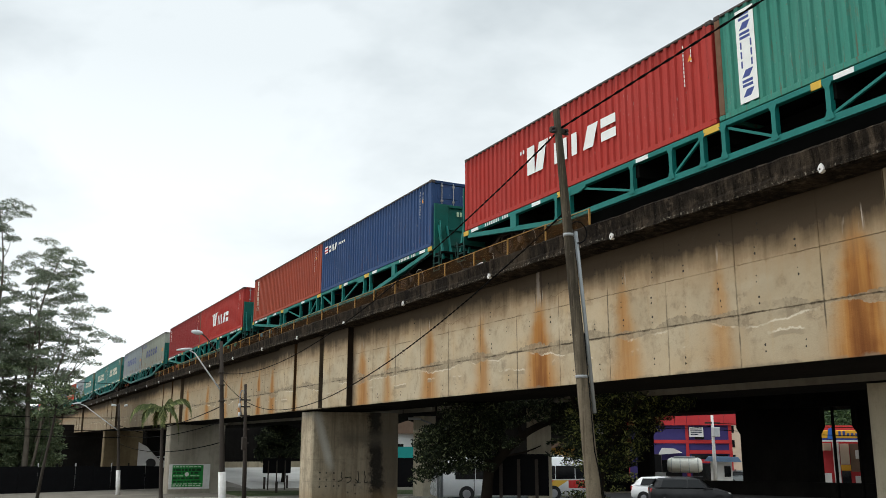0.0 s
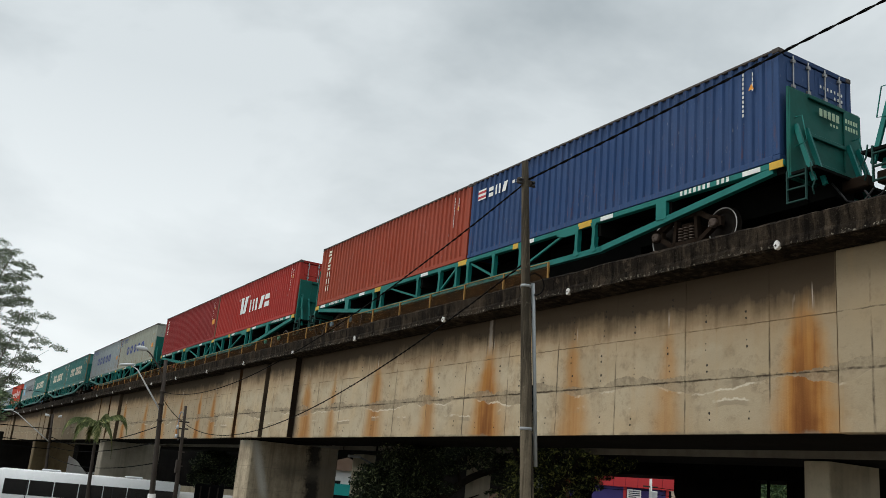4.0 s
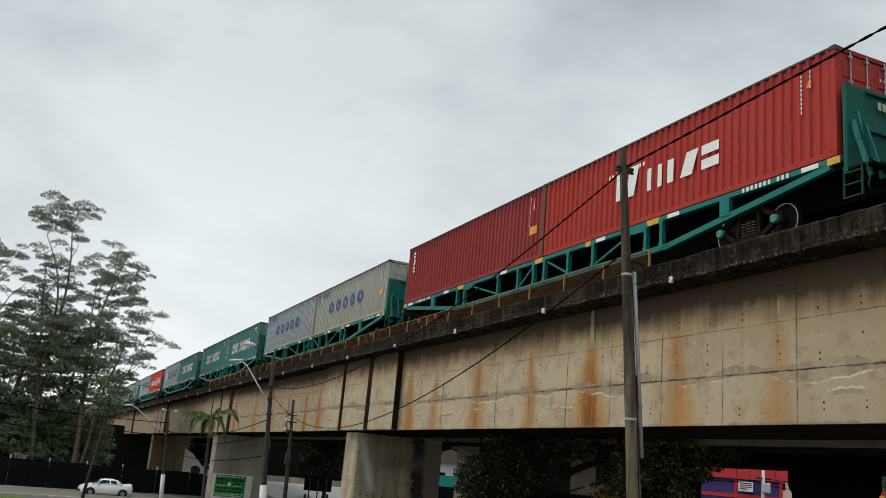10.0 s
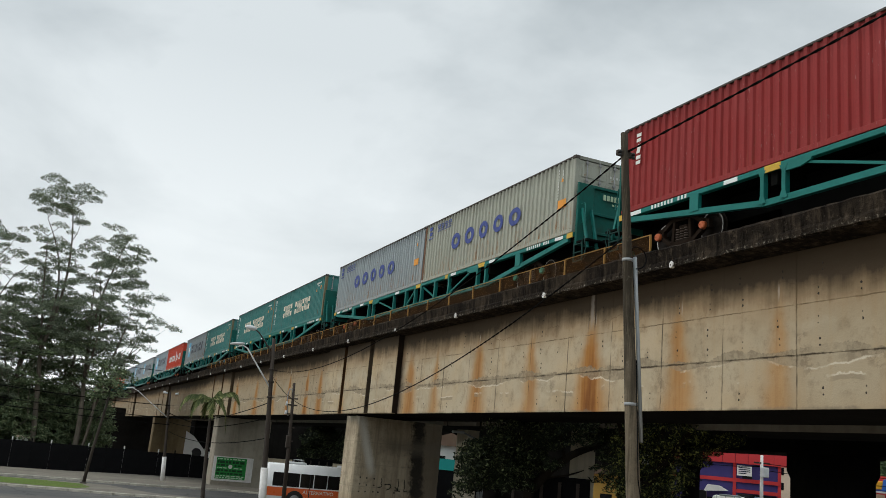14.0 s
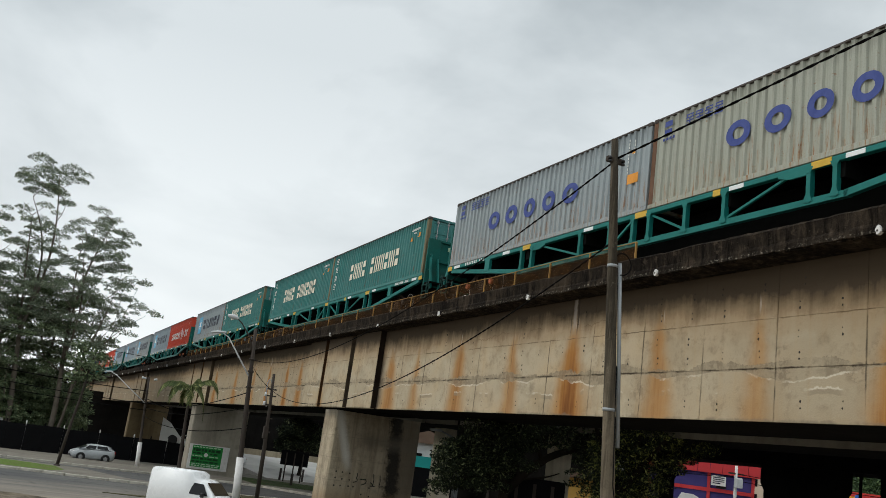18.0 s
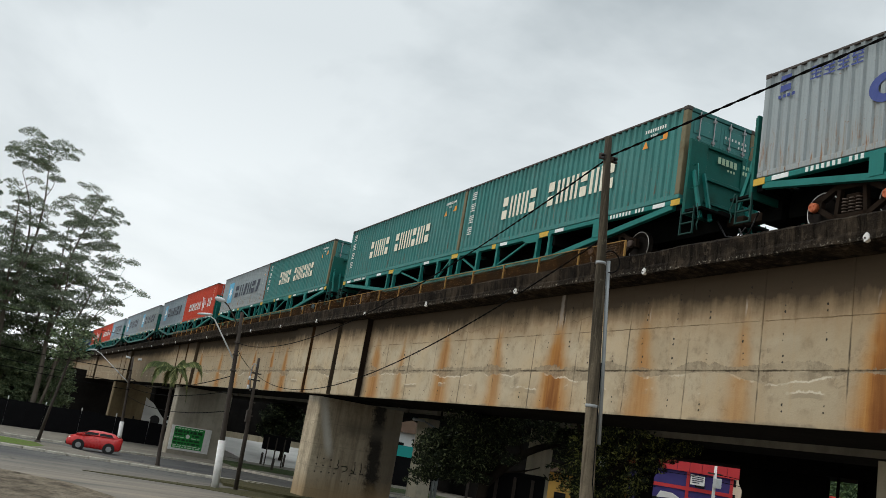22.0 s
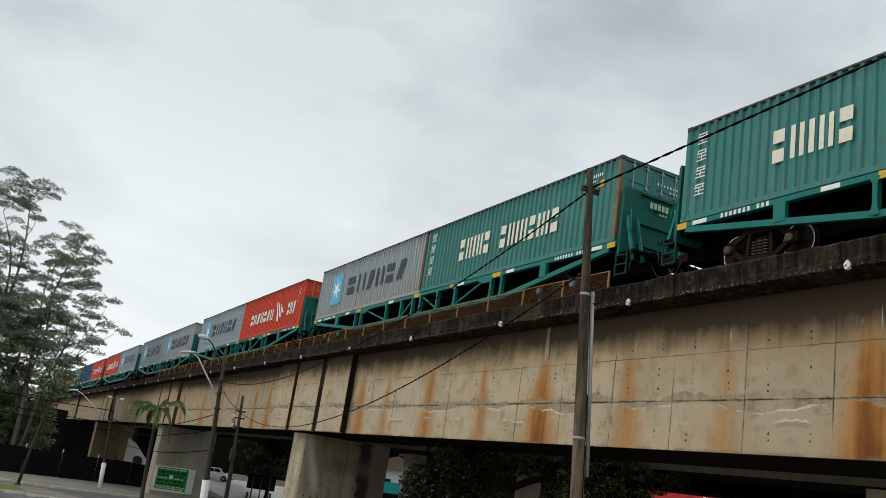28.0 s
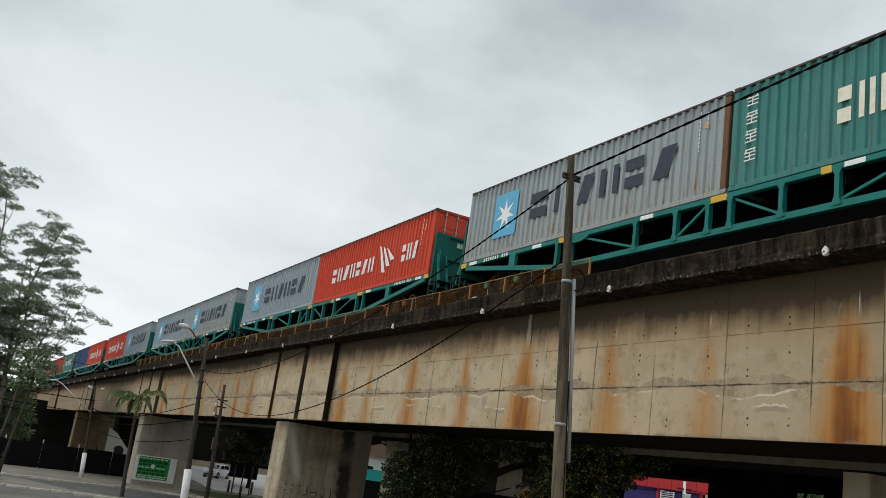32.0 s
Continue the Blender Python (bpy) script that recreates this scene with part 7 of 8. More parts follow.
def bushy_tree(name, x, y, height, spread, seed, material, label, clumps=60, low=0.25, leaf=0.32, tip=(0, 0), group="trees under the viaducts", per=150, bark="bark"):
    rnd = random.Random(seed)
    g = ground_z(y)
    root = thing(name, pose(x, y, g), label, "tree", group)
    bm = BM()
    fork = Vector((tip[0] * 0.4, tip[1] * 0.4, height * 0.4))
    limb(bm, rnd, (0, 0, -0.2), fork, 0.26 * height / 8, 0.18 * height / 8, 0.06, 8)
    part("trunk", bm, M[bark], root)
    ends = []
    for k in range(6):
        a = k * math.tau / 6 + rnd.uniform(-0.4, 0.4)
        e = Vector((tip[0] + spread * 0.7 * math.cos(a), tip[1] + spread * 0.7 * math.sin(a), height * rnd.uniform(0.55, 0.9)))
        bm = BM()
        limb(bm, rnd, fork, e, 0.14 * height / 8, 0.04, 0.12)
        part("limb", bm, M[bark], root)
        ends.append(e)
    verts, faces = [], []
    for _ in range(clumps):
        e = rnd.choice(ends)
        a, r = rnd.uniform(0, math.tau), spread * math.sqrt(rnd.random())
        c = Vector((tip[0] + r * math.cos(a), tip[1] + r * math.sin(a), height * (low + (1 - low) * rnd.random() * (1.0 - 0.35 * (r / spread) ** 2))))
        c = c.lerp(e, 0.2)
        rr = rnd.uniform(0.55, 1.1) * spread / 4
        leaf_clump(verts, faces, rnd, c, rr, rr, rr * 0.6, per, leaf)
    leaves_object("crown", verts, faces, material, root)
    return root



def gap_tree(x, y, limbs, regions, seed, material, label, leaf, trunk_r=0.24):
    """A tree between the girders: limbs and leaf regions run sideways (across) and up from its foot."""
    rnd = random.Random(seed)
    g = ground_z(y)
    a = math.atan2(x, y)
    side, deep = Vector((math.cos(a), -math.sin(a), 0)), Vector((math.sin(a), math.cos(a), 0))
    root = thing("shade_tree", pose(x, y, g), label, "tree", "trees under the viaducts")
    for k, (p, q, r0, r1, bend) in enumerate(limbs):
        bm = BM()
        limb(bm, rnd, side * p[0] + Vector((0, 0, p[1])), side * q[0] + deep * (0.25 * (k % 3 - 1)) + Vector((0, 0, q[1])), r0, r1, bend, 8, 7)
        part("trunk" if k == 0 else "limb", bm, M["bark"], root)
    verts, faces = [], []
    for s0, s1, zl0, zl1, zt0, zt1, deepness, cnt, per, rr in regions:
        for _ in range(cnt):
            u = rnd.random()
            s = s0 + (s1 - s0) * u
            zl, zt = zl0 + (zl1 - zl0) * u, zt0 + (zt1 - zt0) * u
            c = side * s + deep * rnd.uniform(-deepness, deepness) + Vector((0, 0, rnd.uniform(zl, zt)))
            r = rr * rnd.uniform(0.6, 1.25)
            leaf_clump(verts, faces, rnd, c, r, r, r * 0.5, per, leaf, 0.6)
    leaves_object("crown", verts, faces, material, root)
    return root


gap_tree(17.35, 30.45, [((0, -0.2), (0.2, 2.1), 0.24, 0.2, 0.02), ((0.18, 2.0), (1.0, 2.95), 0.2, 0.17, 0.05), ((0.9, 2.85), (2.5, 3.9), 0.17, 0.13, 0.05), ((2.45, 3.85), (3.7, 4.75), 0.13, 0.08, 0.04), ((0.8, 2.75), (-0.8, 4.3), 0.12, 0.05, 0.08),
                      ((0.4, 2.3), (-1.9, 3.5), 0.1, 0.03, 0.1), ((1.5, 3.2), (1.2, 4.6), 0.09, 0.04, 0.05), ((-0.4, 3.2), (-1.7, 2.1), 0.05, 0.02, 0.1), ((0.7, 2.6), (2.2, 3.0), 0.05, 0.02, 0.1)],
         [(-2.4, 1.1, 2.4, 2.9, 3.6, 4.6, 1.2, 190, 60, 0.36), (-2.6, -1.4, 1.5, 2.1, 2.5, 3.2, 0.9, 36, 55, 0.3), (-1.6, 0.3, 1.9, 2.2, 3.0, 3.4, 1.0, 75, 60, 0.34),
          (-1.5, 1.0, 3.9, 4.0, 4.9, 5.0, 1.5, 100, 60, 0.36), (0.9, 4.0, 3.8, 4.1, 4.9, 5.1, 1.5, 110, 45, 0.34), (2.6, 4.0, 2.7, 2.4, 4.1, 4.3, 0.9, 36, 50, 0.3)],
         5, M["leaf_shade"], "dark broad shade tree with a slanting trunk under the viaduct", 0.15)
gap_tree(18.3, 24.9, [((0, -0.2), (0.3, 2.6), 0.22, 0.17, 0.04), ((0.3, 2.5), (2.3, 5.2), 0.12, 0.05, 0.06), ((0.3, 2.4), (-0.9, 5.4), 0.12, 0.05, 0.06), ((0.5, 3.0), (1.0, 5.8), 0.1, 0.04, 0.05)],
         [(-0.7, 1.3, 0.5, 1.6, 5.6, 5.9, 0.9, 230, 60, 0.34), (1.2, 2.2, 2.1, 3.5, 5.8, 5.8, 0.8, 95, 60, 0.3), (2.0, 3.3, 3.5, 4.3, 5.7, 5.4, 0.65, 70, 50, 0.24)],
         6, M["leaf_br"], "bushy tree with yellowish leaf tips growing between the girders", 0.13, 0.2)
bushy_tree("shade_tree", 29.1, 93.6, 6.9, 2.9, 15, M["leaf_shade"], "dark rounded tree on the lawn under the viaduct", 110, 0.36, 0.28)
for k, (x, y, h, sp) in enumerate(((-9, 99, 10, 5), (-3, 101, 10, 5), (3, 103, 9.5, 5), (5, 112, 8, 5), (-15, 98, 11, 5.5), (-6, 95.5, 9, 4.5), (-0.8, 95.5, 9, 4.2), (2.6, 96.5, 7.5, 3.6))):
    bushy_tree("undergrowth_tree", x, y, h, sp, 50 + k, M["leaf_dk"], "dense dark undergrowth tree behind the hoarding", 120, 0.03, 0.36, group="undergrowth trees", per=130)


def young_tree(x, y, top):
    """The thin young tree in the median, its crown a small tuft."""
    rnd = random.Random(4)
    g = ground_z(y)
    root = thing("young_tree", pose(x, y, g + 0.1), "thin young tree with a dark stem in a soil ring", "tree")
    bm = BM()
    tube(bm, [(0, 0, -0.1), (0.2, 0, top * 0.3), (0.5, 0, top * 0.65), (0.75, 0, top)], [0.11, 0.085, 0.075, 0.04], 8)
    rod(bm, (0, 0, -0.1), (0, 0, 0.12), 0.32, 0.12, 9)
    part("trunk", bm, M["darkpole"], root)
    verts, faces = [], []
    for k in range(22):
        a = rnd.uniform(0, math.tau)
        bm = BM()
        e = Vector((0.7 + rnd.uniform(0.4, 1.5) * math.cos(a), rnd.uniform(0.4, 1.3) * math.sin(a), top + rnd.uniform(-1.4, 0.8)))
        limb(bm, rnd, (0.62, 0, top * 0.85), e, 0.025, 0.01, 0.1, 5, 3)
        part("limb", bm, M["darkpole"], root)
        leaf_clump(verts, faces, rnd, e, 0.5, 0.5, 0.35, 50, 0.3)
    leaves_object("crown", verts, faces, M["leaf_dk"], root)


young_tree(3.75, 60.3, 6.6)

# wooded hill behind the filling station
hill = tagged(new("wooded_hill"), "green wooded hillside behind the filling station", "woods", kind="stuff")
rnd = random.Random(9)
verts, faces = [], []
for _ in range(760):
    u = rnd.random()
    x, y = 112 + 34 * rnd.random(), 20 + 120 * u
    z = -1 + (x - 108) * 0.62 + rnd.uniform(0, 4)
    leaf_clump(verts, faces, rnd, (x, y, z), 2.6, 2.6, 2.0, 46, 0.9)
leaves_object("hill_leaves", verts, faces, M["leaf_hill"], hill)["kind"] = "stuff"
bm = BM()
extrude(bm, [(108, -3), (220, -3), (220, 60), (150, 24), (128, 12)], "y", -60, 190)
part("hill_slope", bm, worn("undergrowth_floor", (0.02, 0.034, 0.014, 1), 0.9, scale=0.3, spec=0.05), hill)

# ---- what stands beyond the viaducts ----
P_BLUE = worn("violet_blue_wall_paint", (0.045, 0.035, 0.17, 1), 0.7, scale=0.6, dirt=0.3)
P_RED = worn("bright_red_paint", (0.5, 0.03, 0.035, 1), 0.6, scale=0.6, dirt=0.25)
P_YEL = worn("filling_station_yellow", (0.85, 0.42, 0.02, 1), 0.5, scale=0.6, dirt=0.15)
P_CREAM = worn("cream_wall_paint", (0.62, 0.5, 0.38, 1), 0.8, scale=0.6)
P_WHITE = worn("white_wall_paint", (0.75, 0.75, 0.73, 1), 0.7, scale=0.8, dirt=0.3)
P_TEAL = worn("teal_paint", (0.01, 0.36, 0.33, 1), 0.5, scale=0.6, dirt=0.2)
P_ROOF = worn("brown_roof_tiles", (0.2, 0.13, 0.09, 1), 0.9, scale=1.0)


def framed_building():
    """A violet building with a red frame: seen between the piers of the road viaduct."""
    root = thing("shop_building", pose(70.4, 77.9, ground_z(77.9), 0, 0, -42.1), "violet shop building with red frame, cornice and sign", "building")
    bm = BM()
    box(bm, -9, 4.55, 0, 8, -0.3, 7.3)
    part("wall", bm, P_BLUE, root, "violet wall")
    for k in range(11):
        bm = BM()
        box(bm, -9.2 + k * 1.31, -7.92 + k * 1.31, -0.4, 0.1, 6.25, 7.6, bevel=0.02)
        part("cornice", bm, P_RED, root, "red cornice panel")
    for x in (-6.6, -0.1, 4.45):
        bm = BM()
        box(bm, x - 0.17, x + 0.17, -0.12, 0.0, -0.3, 6.3)
        part("red_pillar", bm, P_RED, root)
    for x0, x1, z in ((-9, 4.55, 4.3), (0.1, 4.55, 3.2), (0.1, 4.4, 2.2)):
        bm = BM()
        box(bm, x0, x1, -0.15, -0.003, z, z + 0.38)
        part("red_beam", bm, P_RED, root)
    for x, w, z, h in ((2.2, 1.9, 2.6, 0.5), (2.2, 1.9, 0.2, 1.9), (-3.2, 2.4, 0.2, 2.3), (1.2, 0.5, 4.75, 0.5), (-3.6, 0.3, 5.5, 0.2)):
        bm = BM()
        box(bm, x - w, x + w, -0.03, 0.02, z, z + h)
        part("window", bm, M["glass"], root)
    bm = BM()
    box(bm, 0.15, 1.65, -0.5, -0.4, 5.0, 6.05)
    s = part("sign_board", bm, P_WHITE, root, "white sign board")
    for z in (5.8, 5.6, 5.4, 5.2):
        bm = BM()
        box(bm, 0.3, 1.5 - (0.4 if z < 5.3 else 0), -0.52, -0.499, z, z + 0.1)
        part("line_bar", bm, M["navy_mark"], s)
    bm = BM()
    extrude(bm, [(-3.2, 3.1), (-0.7, 3.3), (-1.6, 3.75), (-2.8, 3.8)], "y", -3.2, -0.2)
    part("awning", bm, P_WHITE, root, "white awning")
    return root


framed_building()


def kiosk(x, y, turn):
    root = thing("kiosk", pose(x, y, ground_z(y), 0, 0, turn), "small pale kiosk with a blue-grey awning", "kiosk")
    bm = BM()
    box(bm, -0.9, 1.1, 0, 1.8, -0.2, 2.5, bevel=0.03)
    part("wall", bm, P_WHITE, root)
    bm = BM()
    extrude(bm, [(-1.5, 2.35), (2.0, 2.3), (1.7, 2.75), (-1.1, 2.8)], "y", -0.8, 1.9)
    part("awning", bm, worn("blue_grey_awning", (0.12, 0.2, 0.32, 1), 0.6), root, "blue-grey awning")
    bm = BM()
    box(bm, 0.35, 0.95, -0.02, 0.01, 0.9, 1.9)
    part("hatch", bm, M["glass"], root)


kiosk(64.6, 67.2, -44)
bm = BM()
box(bm, -0.7, 0.7, 0, 0.5, -0.2, 1.5, bevel=0.02)
tagged(part("pale_block", bm, P_WHITE, m=pose(51.5, 60.9, ground_z(60.9), 0, 0, -40)), "pale concrete block beside the road viaduct pier", "block", kind="structure")


def far_house(x, y, turn, w, d, h, paint, label, rows=3, cols=4):
    root = thing("house", pose(x, y, ground_z(y), 0, 0, turn), label, "house", "far houses")
    bm = BM()
    box(bm, -w / 2, w / 2, 0, d, -0.5, h)
    part("wall", bm, paint, root)
    bm = BM()
    extrude(bm, [(-w / 2 - 0.4, h), (w / 2 + 0.4, h), (0, h + w * 0.18)], "y", -0.4, d + 0.4)
    part("roof", bm, P_ROOF, root)
    for r in range(rows):
        for c in range(cols):
            x0 = -w / 2 + w * (c + 0.5) / cols
            z0 = h * (r + 0.45) / rows
            bm = BM()
            box(bm, x0 - 0.45, x0 + 0.45, -0.05, 0.02, z0 - 0.45, z0 + 0.45)
            part("window", bm, M["glass"], root)
    return root


far_house(89, 87.8, -45, 9, 8, 7.4, P_CREAM, "cream apartment house with small dark windows", 4, 5)
far_house(100, 62, -58, 14, 8, 2.9, P_CREAM, "low cream house with tiled roof at the hill foot", 1, 4)
far_house(41.4, 61.4, -34, 3.4, 1.8, 3.5, worn("ochre_yellow_wall_paint", (0.62, 0.36, 0.08, 1), 0.8, scale=0.8, dirt=0.4), "low ochre yellow building behind the shade trees", 1, 2)
far_house(58, 128, -26, 16, 9, 7.5, P_WHITE, "white low building beyond the ramp", 2, 6)
teal_house = far_house(38.0, 81.6, -25, 7, 4, 5.2, P_WHITE, "white workshop with a teal lower wall beyond the viaducts", 2, 4)
bm = BM()
box(bm, -3.5, 3.5, -0.09, -0.055, 2.9, 3.95)
part("teal_panel", bm, P_TEAL, teal_house, "teal wall band")
bm = BM()
box(bm, -3.5, 3.5, -0.12, -0.092, -0.4, 2.9)
part("dark_panel", bm, M["fence"], teal_house, "dark lower wall")


def filling_station():
    root = thing("filling_station", pose(68.1, 58.8, -0.45, 0, 0, -34.8), "filling station with yellow and blue canopy and red shop", "filling station")
    bm = BM()
    box(bm, -0.4, 26, 0, 4.2, 4.35, 5.07, bevel=0.04)
    c = part("canopy", bm, P_YEL, root, "yellow canopy")
    for z0, z1, mat in ((4.2, 4.36, M["blue_mark"]), (4.06, 4.21, P_WHITE)):
        bm = BM()
        box(bm, -0.43, 26.03, -0.03, 4.23, z0, z1)
        part("canopy_stripe", bm, mat, c)
    for x0 in (1.1, 15.9):
        bm = BM()
        extrude(bm, [(x0, 4.3), (x0 + 0.62, 4.3), (x0 + 0.58, 4.9), (x0 + 0.4, 5.3), (x0 + 0.15, 5.2)], "y", -0.1, -0.02)
        part("blue_emblem", bm, worn("emblem_blue", (0.03, 0.16, 0.6, 1), 0.5), c, "plain blue emblem")
        for i in range(8):
            bm = BM()
            box(bm, x0 + 1.0 + i * 0.36, x0 + 1.2 + i * 0.36, -0.05, 0.01, 4.55, 4.86 + (0.12 if i in (0, 1) else -0.06))
            part("name_bar", bm, M["blue_mark"], c, "blue bar of a name")
    for x in (5.5, 13.6, 21.5):
        bm = BM()
        box(bm, x - 0.2, x + 0.2, 2.5, 2.9, -0.4, 4.1)
        part("canopy_column", bm, M["lampgrey"], root, "grey canopy column")
    bm = BM()
    box(bm, -3, 8, 5, 11, -0.4, 5.6)
    part("shop", bm, P_RED, root, "red shop block")
    for x0, x1, z0, z1, mat in ((2.85, 3.4, -0.3, 4.0, P_WHITE), (3.5, 4.3, 1.95, 3.9, P_CREAM), (3.5, 4.35, 1.4, 1.9, P_YEL), (4.4, 6.7, 1.3, 3.9, P_ROOF), (1.95, 2.7, 3.25, 3.95, P_CREAM), (1.7, 2.55, -0.3, 1.15, P_WHITE), (4.85, 5.5, 2.5, 3.3, P_WHITE), (4.7, 5.6, -0.2, 0.9, P_WHITE), (3.5, 4.3, -0.3, 1.35, M["glass"])):
        bm = BM()
        box(bm, x0, x1, 4.9 - (0.03 if x1 - x0 < 1 else 0), 4.996, z0, z1)
        part("shop_front", bm, mat, root)
    for x in (6.5, 12.4):
        bm = BM()
        box(bm, x - 0.4, x + 0.4, 2.2, 3.3, -0.4, 1.5, bevel=0.05)
        part("fuel_pump", bm, P_WHITE, root, "fuel pump")
    bm = BM()
    box(bm, 11.6, 13.6, 6.0, 6.15, 2.4, 3.75, bevel=0.02)
    b = part("red_panel", bm, P_RED, root, "red hanging panel")
    bm = BM()
    box(bm, 12.5, 12.7, 6.05, 6.2, 3.7, 4.3)
    part("hanger", bm, M["galv"], b)
    return root


filling_station()


def tank_truck(x, y, turn, tank_paint, cab_paint, label, long=6.0, r0=1.0, zc=1.95, back=0.0, scale=1.0):
    g = ground_z(y)
    root = thing("tank_truck", pose(x, y, g, 0, 0, turn) @ Matrix.Scale(scale, 4), label, "truck", "parked trucks")
    bm = BM()
    secs = [(0.0, 0.55), (0.12, 0.85), (0.4, 1.0), (long - 0.4, 1.0), (long - 0.12, 0.85), (long, 0.55)]
    prev = None
    for sx, r in secs:
        ring = [bm.verts.new((sx, 1.1 * r0 * r * math.cos(a * math.tau / 18), zc + r0 * r * math.sin(a * math.tau / 18))) for a in range(18)]
        if prev:
            for a in range(18):
                bm.faces.new((prev[a], prev[(a + 1) % 18], ring[(a + 1) % 18], ring[a])).smooth = True
        else:
            bm.faces.new(ring[::-1])
        prev = ring
    bm.faces.new(prev)
    bmesh.ops.recalc_face_normals(bm, faces=bm.faces)
    tank = part("tank", bm, tank_paint, root)
    for k in range(4):
        bm = BM()
        sx = 0.4 + (long - 0.8) * k / 3
        pts = [(sx, 1.115 * r0 * math.cos(a * math.tau / 24), zc + 1.015 * r0 * math.sin(a * math.tau / 24)) for a in range(25)]
        tube(bm, pts, 0.03, 4)
        part("hoop", bm, M["galv"], tank)
    bm = BM()
    box(bm, long * 0.2, long * 0.8, -0.35, 0.35, zc + r0 - 0.05, zc + r0 + 0.1, bevel=0.03)
    part("walkway", bm, M["galv"], tank)
    bm = BM()
    box(bm, -2.6 - back, long, -0.5, 0.5, 0.7, 1.0)
    part("chassis", bm, M["black"], root)
    bm = BM()
    extrude(bm, [(px - back, pz) for px, pz in ((-2.7, 0.55), (-0.5, 0.55), (-0.5, 2.95), (-0.8, 3.05), (-2.2, 3.0), (-2.6, 1.9), (-2.7, 1.6))], "y", -1.15, 1.15)
    cab = part("cab", bm, cab_paint, root)
    for s in (-1, 1):
        bm = BM()
        box(bm, -2.3 - back, -1.2 - back, s * 1.145, s * 1.16, 1.8, 2.6, bevel=0.03)
        part("side_window", bm, M["glass"], cab)
    bm = BM()
    box(bm, -0.02, 0.02, -1.0, 1.0, -0.42, 0.42)
    part("windscreen", bm, M["glass"], cab, m=pose(-2.41 - back, 0, 2.4, 0, 20, 0))
    for wx in (-1.9 - back, long - 2.2, long - 0.9):
        for s in (-1, 1):
            bm = BM()
            rod(bm, (wx, s * 0.85, 0.5), (wx, s * 1.15, 0.5), 0.5, 0.5, 18)
            w = part("wheel", bm, M["tyre"], root)
            bm = BM()
            rod(bm, (wx, s * 1.14, 0.5), (wx, s * 1.17, 0.5), 0.24, 0.2, 12)
            part("rim", bm, M["hub"], w)
    return root


tank_truck(58.8, 68.1, -42, worn("cream_tank_paint", (0.78, 0.76, 0.68, 1), 0.4, dirt=0.3), M["black"], "white tank truck parked by the violet shop", 3.2, 0.7, 2.04)
tank_truck(76.6, 47.2, -57, P_RED, M["carwhite"], "red tank truck with white cab at the filling station", 7.0, 1.1, 2.5, 1.1, 0.82)


def utility_mast(x, y, h, label):
    bm = BM()
    rod(bm, (0, 0, -0.3), (0, 0, h), 0.2, 0.13, 10)
    root = thing("far_pole", pose(x, y, ground_z(y)), label, "utility pole", "far poles")
    part("shaft", bm, M["whitewash"], root)
    bm = BM()
    box(bm, -0.9, 0.9, -0.06, 0.06, h - 0.8, h - 0.65)
    part("crossarm", bm, M["darkpole"], root)
    bm = BM()
    box(bm, -0.35, 0.35, -0.6, -0.1, h - 2.0, h - 1.1, bevel=0.05)
    part("transformer", bm, M["lampgrey"], root)


utility_mast(62.0, 65.2, 6.6, "whitewashed concrete pole with transformer")
utility_mast(46.5, 62.5, 6.6, "grey utility pole beside the road viaduct")
for a, b, sag in (((62.0, 65.2, 5.3), (88, 37, 5.2), 0.5), ((62.0, 65.2, 4.7), (88, 37, 4.8), 0.7), ((62.0, 65.2, 5.0), (55, 74, 5.2), 0.3)):
    cable("overhead_cable", a, b, sag, 0.03)


# curved street lamps behind the first pier
def goose_lamp(x, y, h, d):
    root = thing("gooseneck_lamp", pose(x, y, ground_z(y)), "grey curved gooseneck street lamp behind the pier", "street lamp", "gooseneck lamps")
    bm = BM()
    tube(bm, [(0, 0, -0.2), (0, 0, h * 0.75), (d * 0.1, 0, h * 0.86), (d * 0.4, 0, h * 0.95), (d, 0, h)], [0.09, 0.07, 0.055, 0.05, 0.045], 8)
    part("mast", bm, M["galv"], root)
    bm = BM()
    box(bm, min(d, d * 1.6), max(d, d * 1.6), -0.12, 0.12, h - 0.05, h + 0.08, bevel=0.03)
    part("lamp_head", bm, M["lampgrey"], root)


goose_lamp(22.0, 43.4, 4.62, -1.1)
goose_lamp(22.25, 43.5, 4.35, 0.5)

# the access ramp and its wall under the far spans
bm = BM()
extrude(bm, [(84, -1.4), (150, -1.4), (150, 0.3), (118, 0.2), (98, -0.5), (84, -1.0)], "x", 24, 44)
tagged(part("access_ramp", bm, worn("pale_ramp_concrete", (0.5, 0.485, 0.455, 1), 0.9, scale=0.3, dirt=0.4)), "pale concrete access ramp rising behind the piers", "ramp", kind="structure")
bm = BM()
extrude(bm, [(0, -1.4), (2.4, -1.4), (2.4, 1.3), (0.9, 2.9), (0, 3.4)], "y", 0, 0.3)
tagged(part("ramp_wall", bm, P_WHITE, m=pose(16.2, 104.2, 0, 0, 0, -9)), "white sloping parapet of the access ramp", "wall", kind="structure")
bm = BM()
rod(bm, (17.5, 103.6, 1.1), (17.52, 103.75, 1.1), 0.55, 0.5, 16)
tagged(part("black_disc", bm, M["black"]), "black round disc before the white ramp wall", "disc", kind="structure")
# added black fill: closes the view under the road viaduct
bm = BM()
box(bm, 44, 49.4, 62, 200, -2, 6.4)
tagged(part("dark_fill_wall", bm, M["shade_conc"]), "black wall added to close the view under the road viaduct", "wall", kind="structure")
# the yard wall's black colour stands for shade
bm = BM()
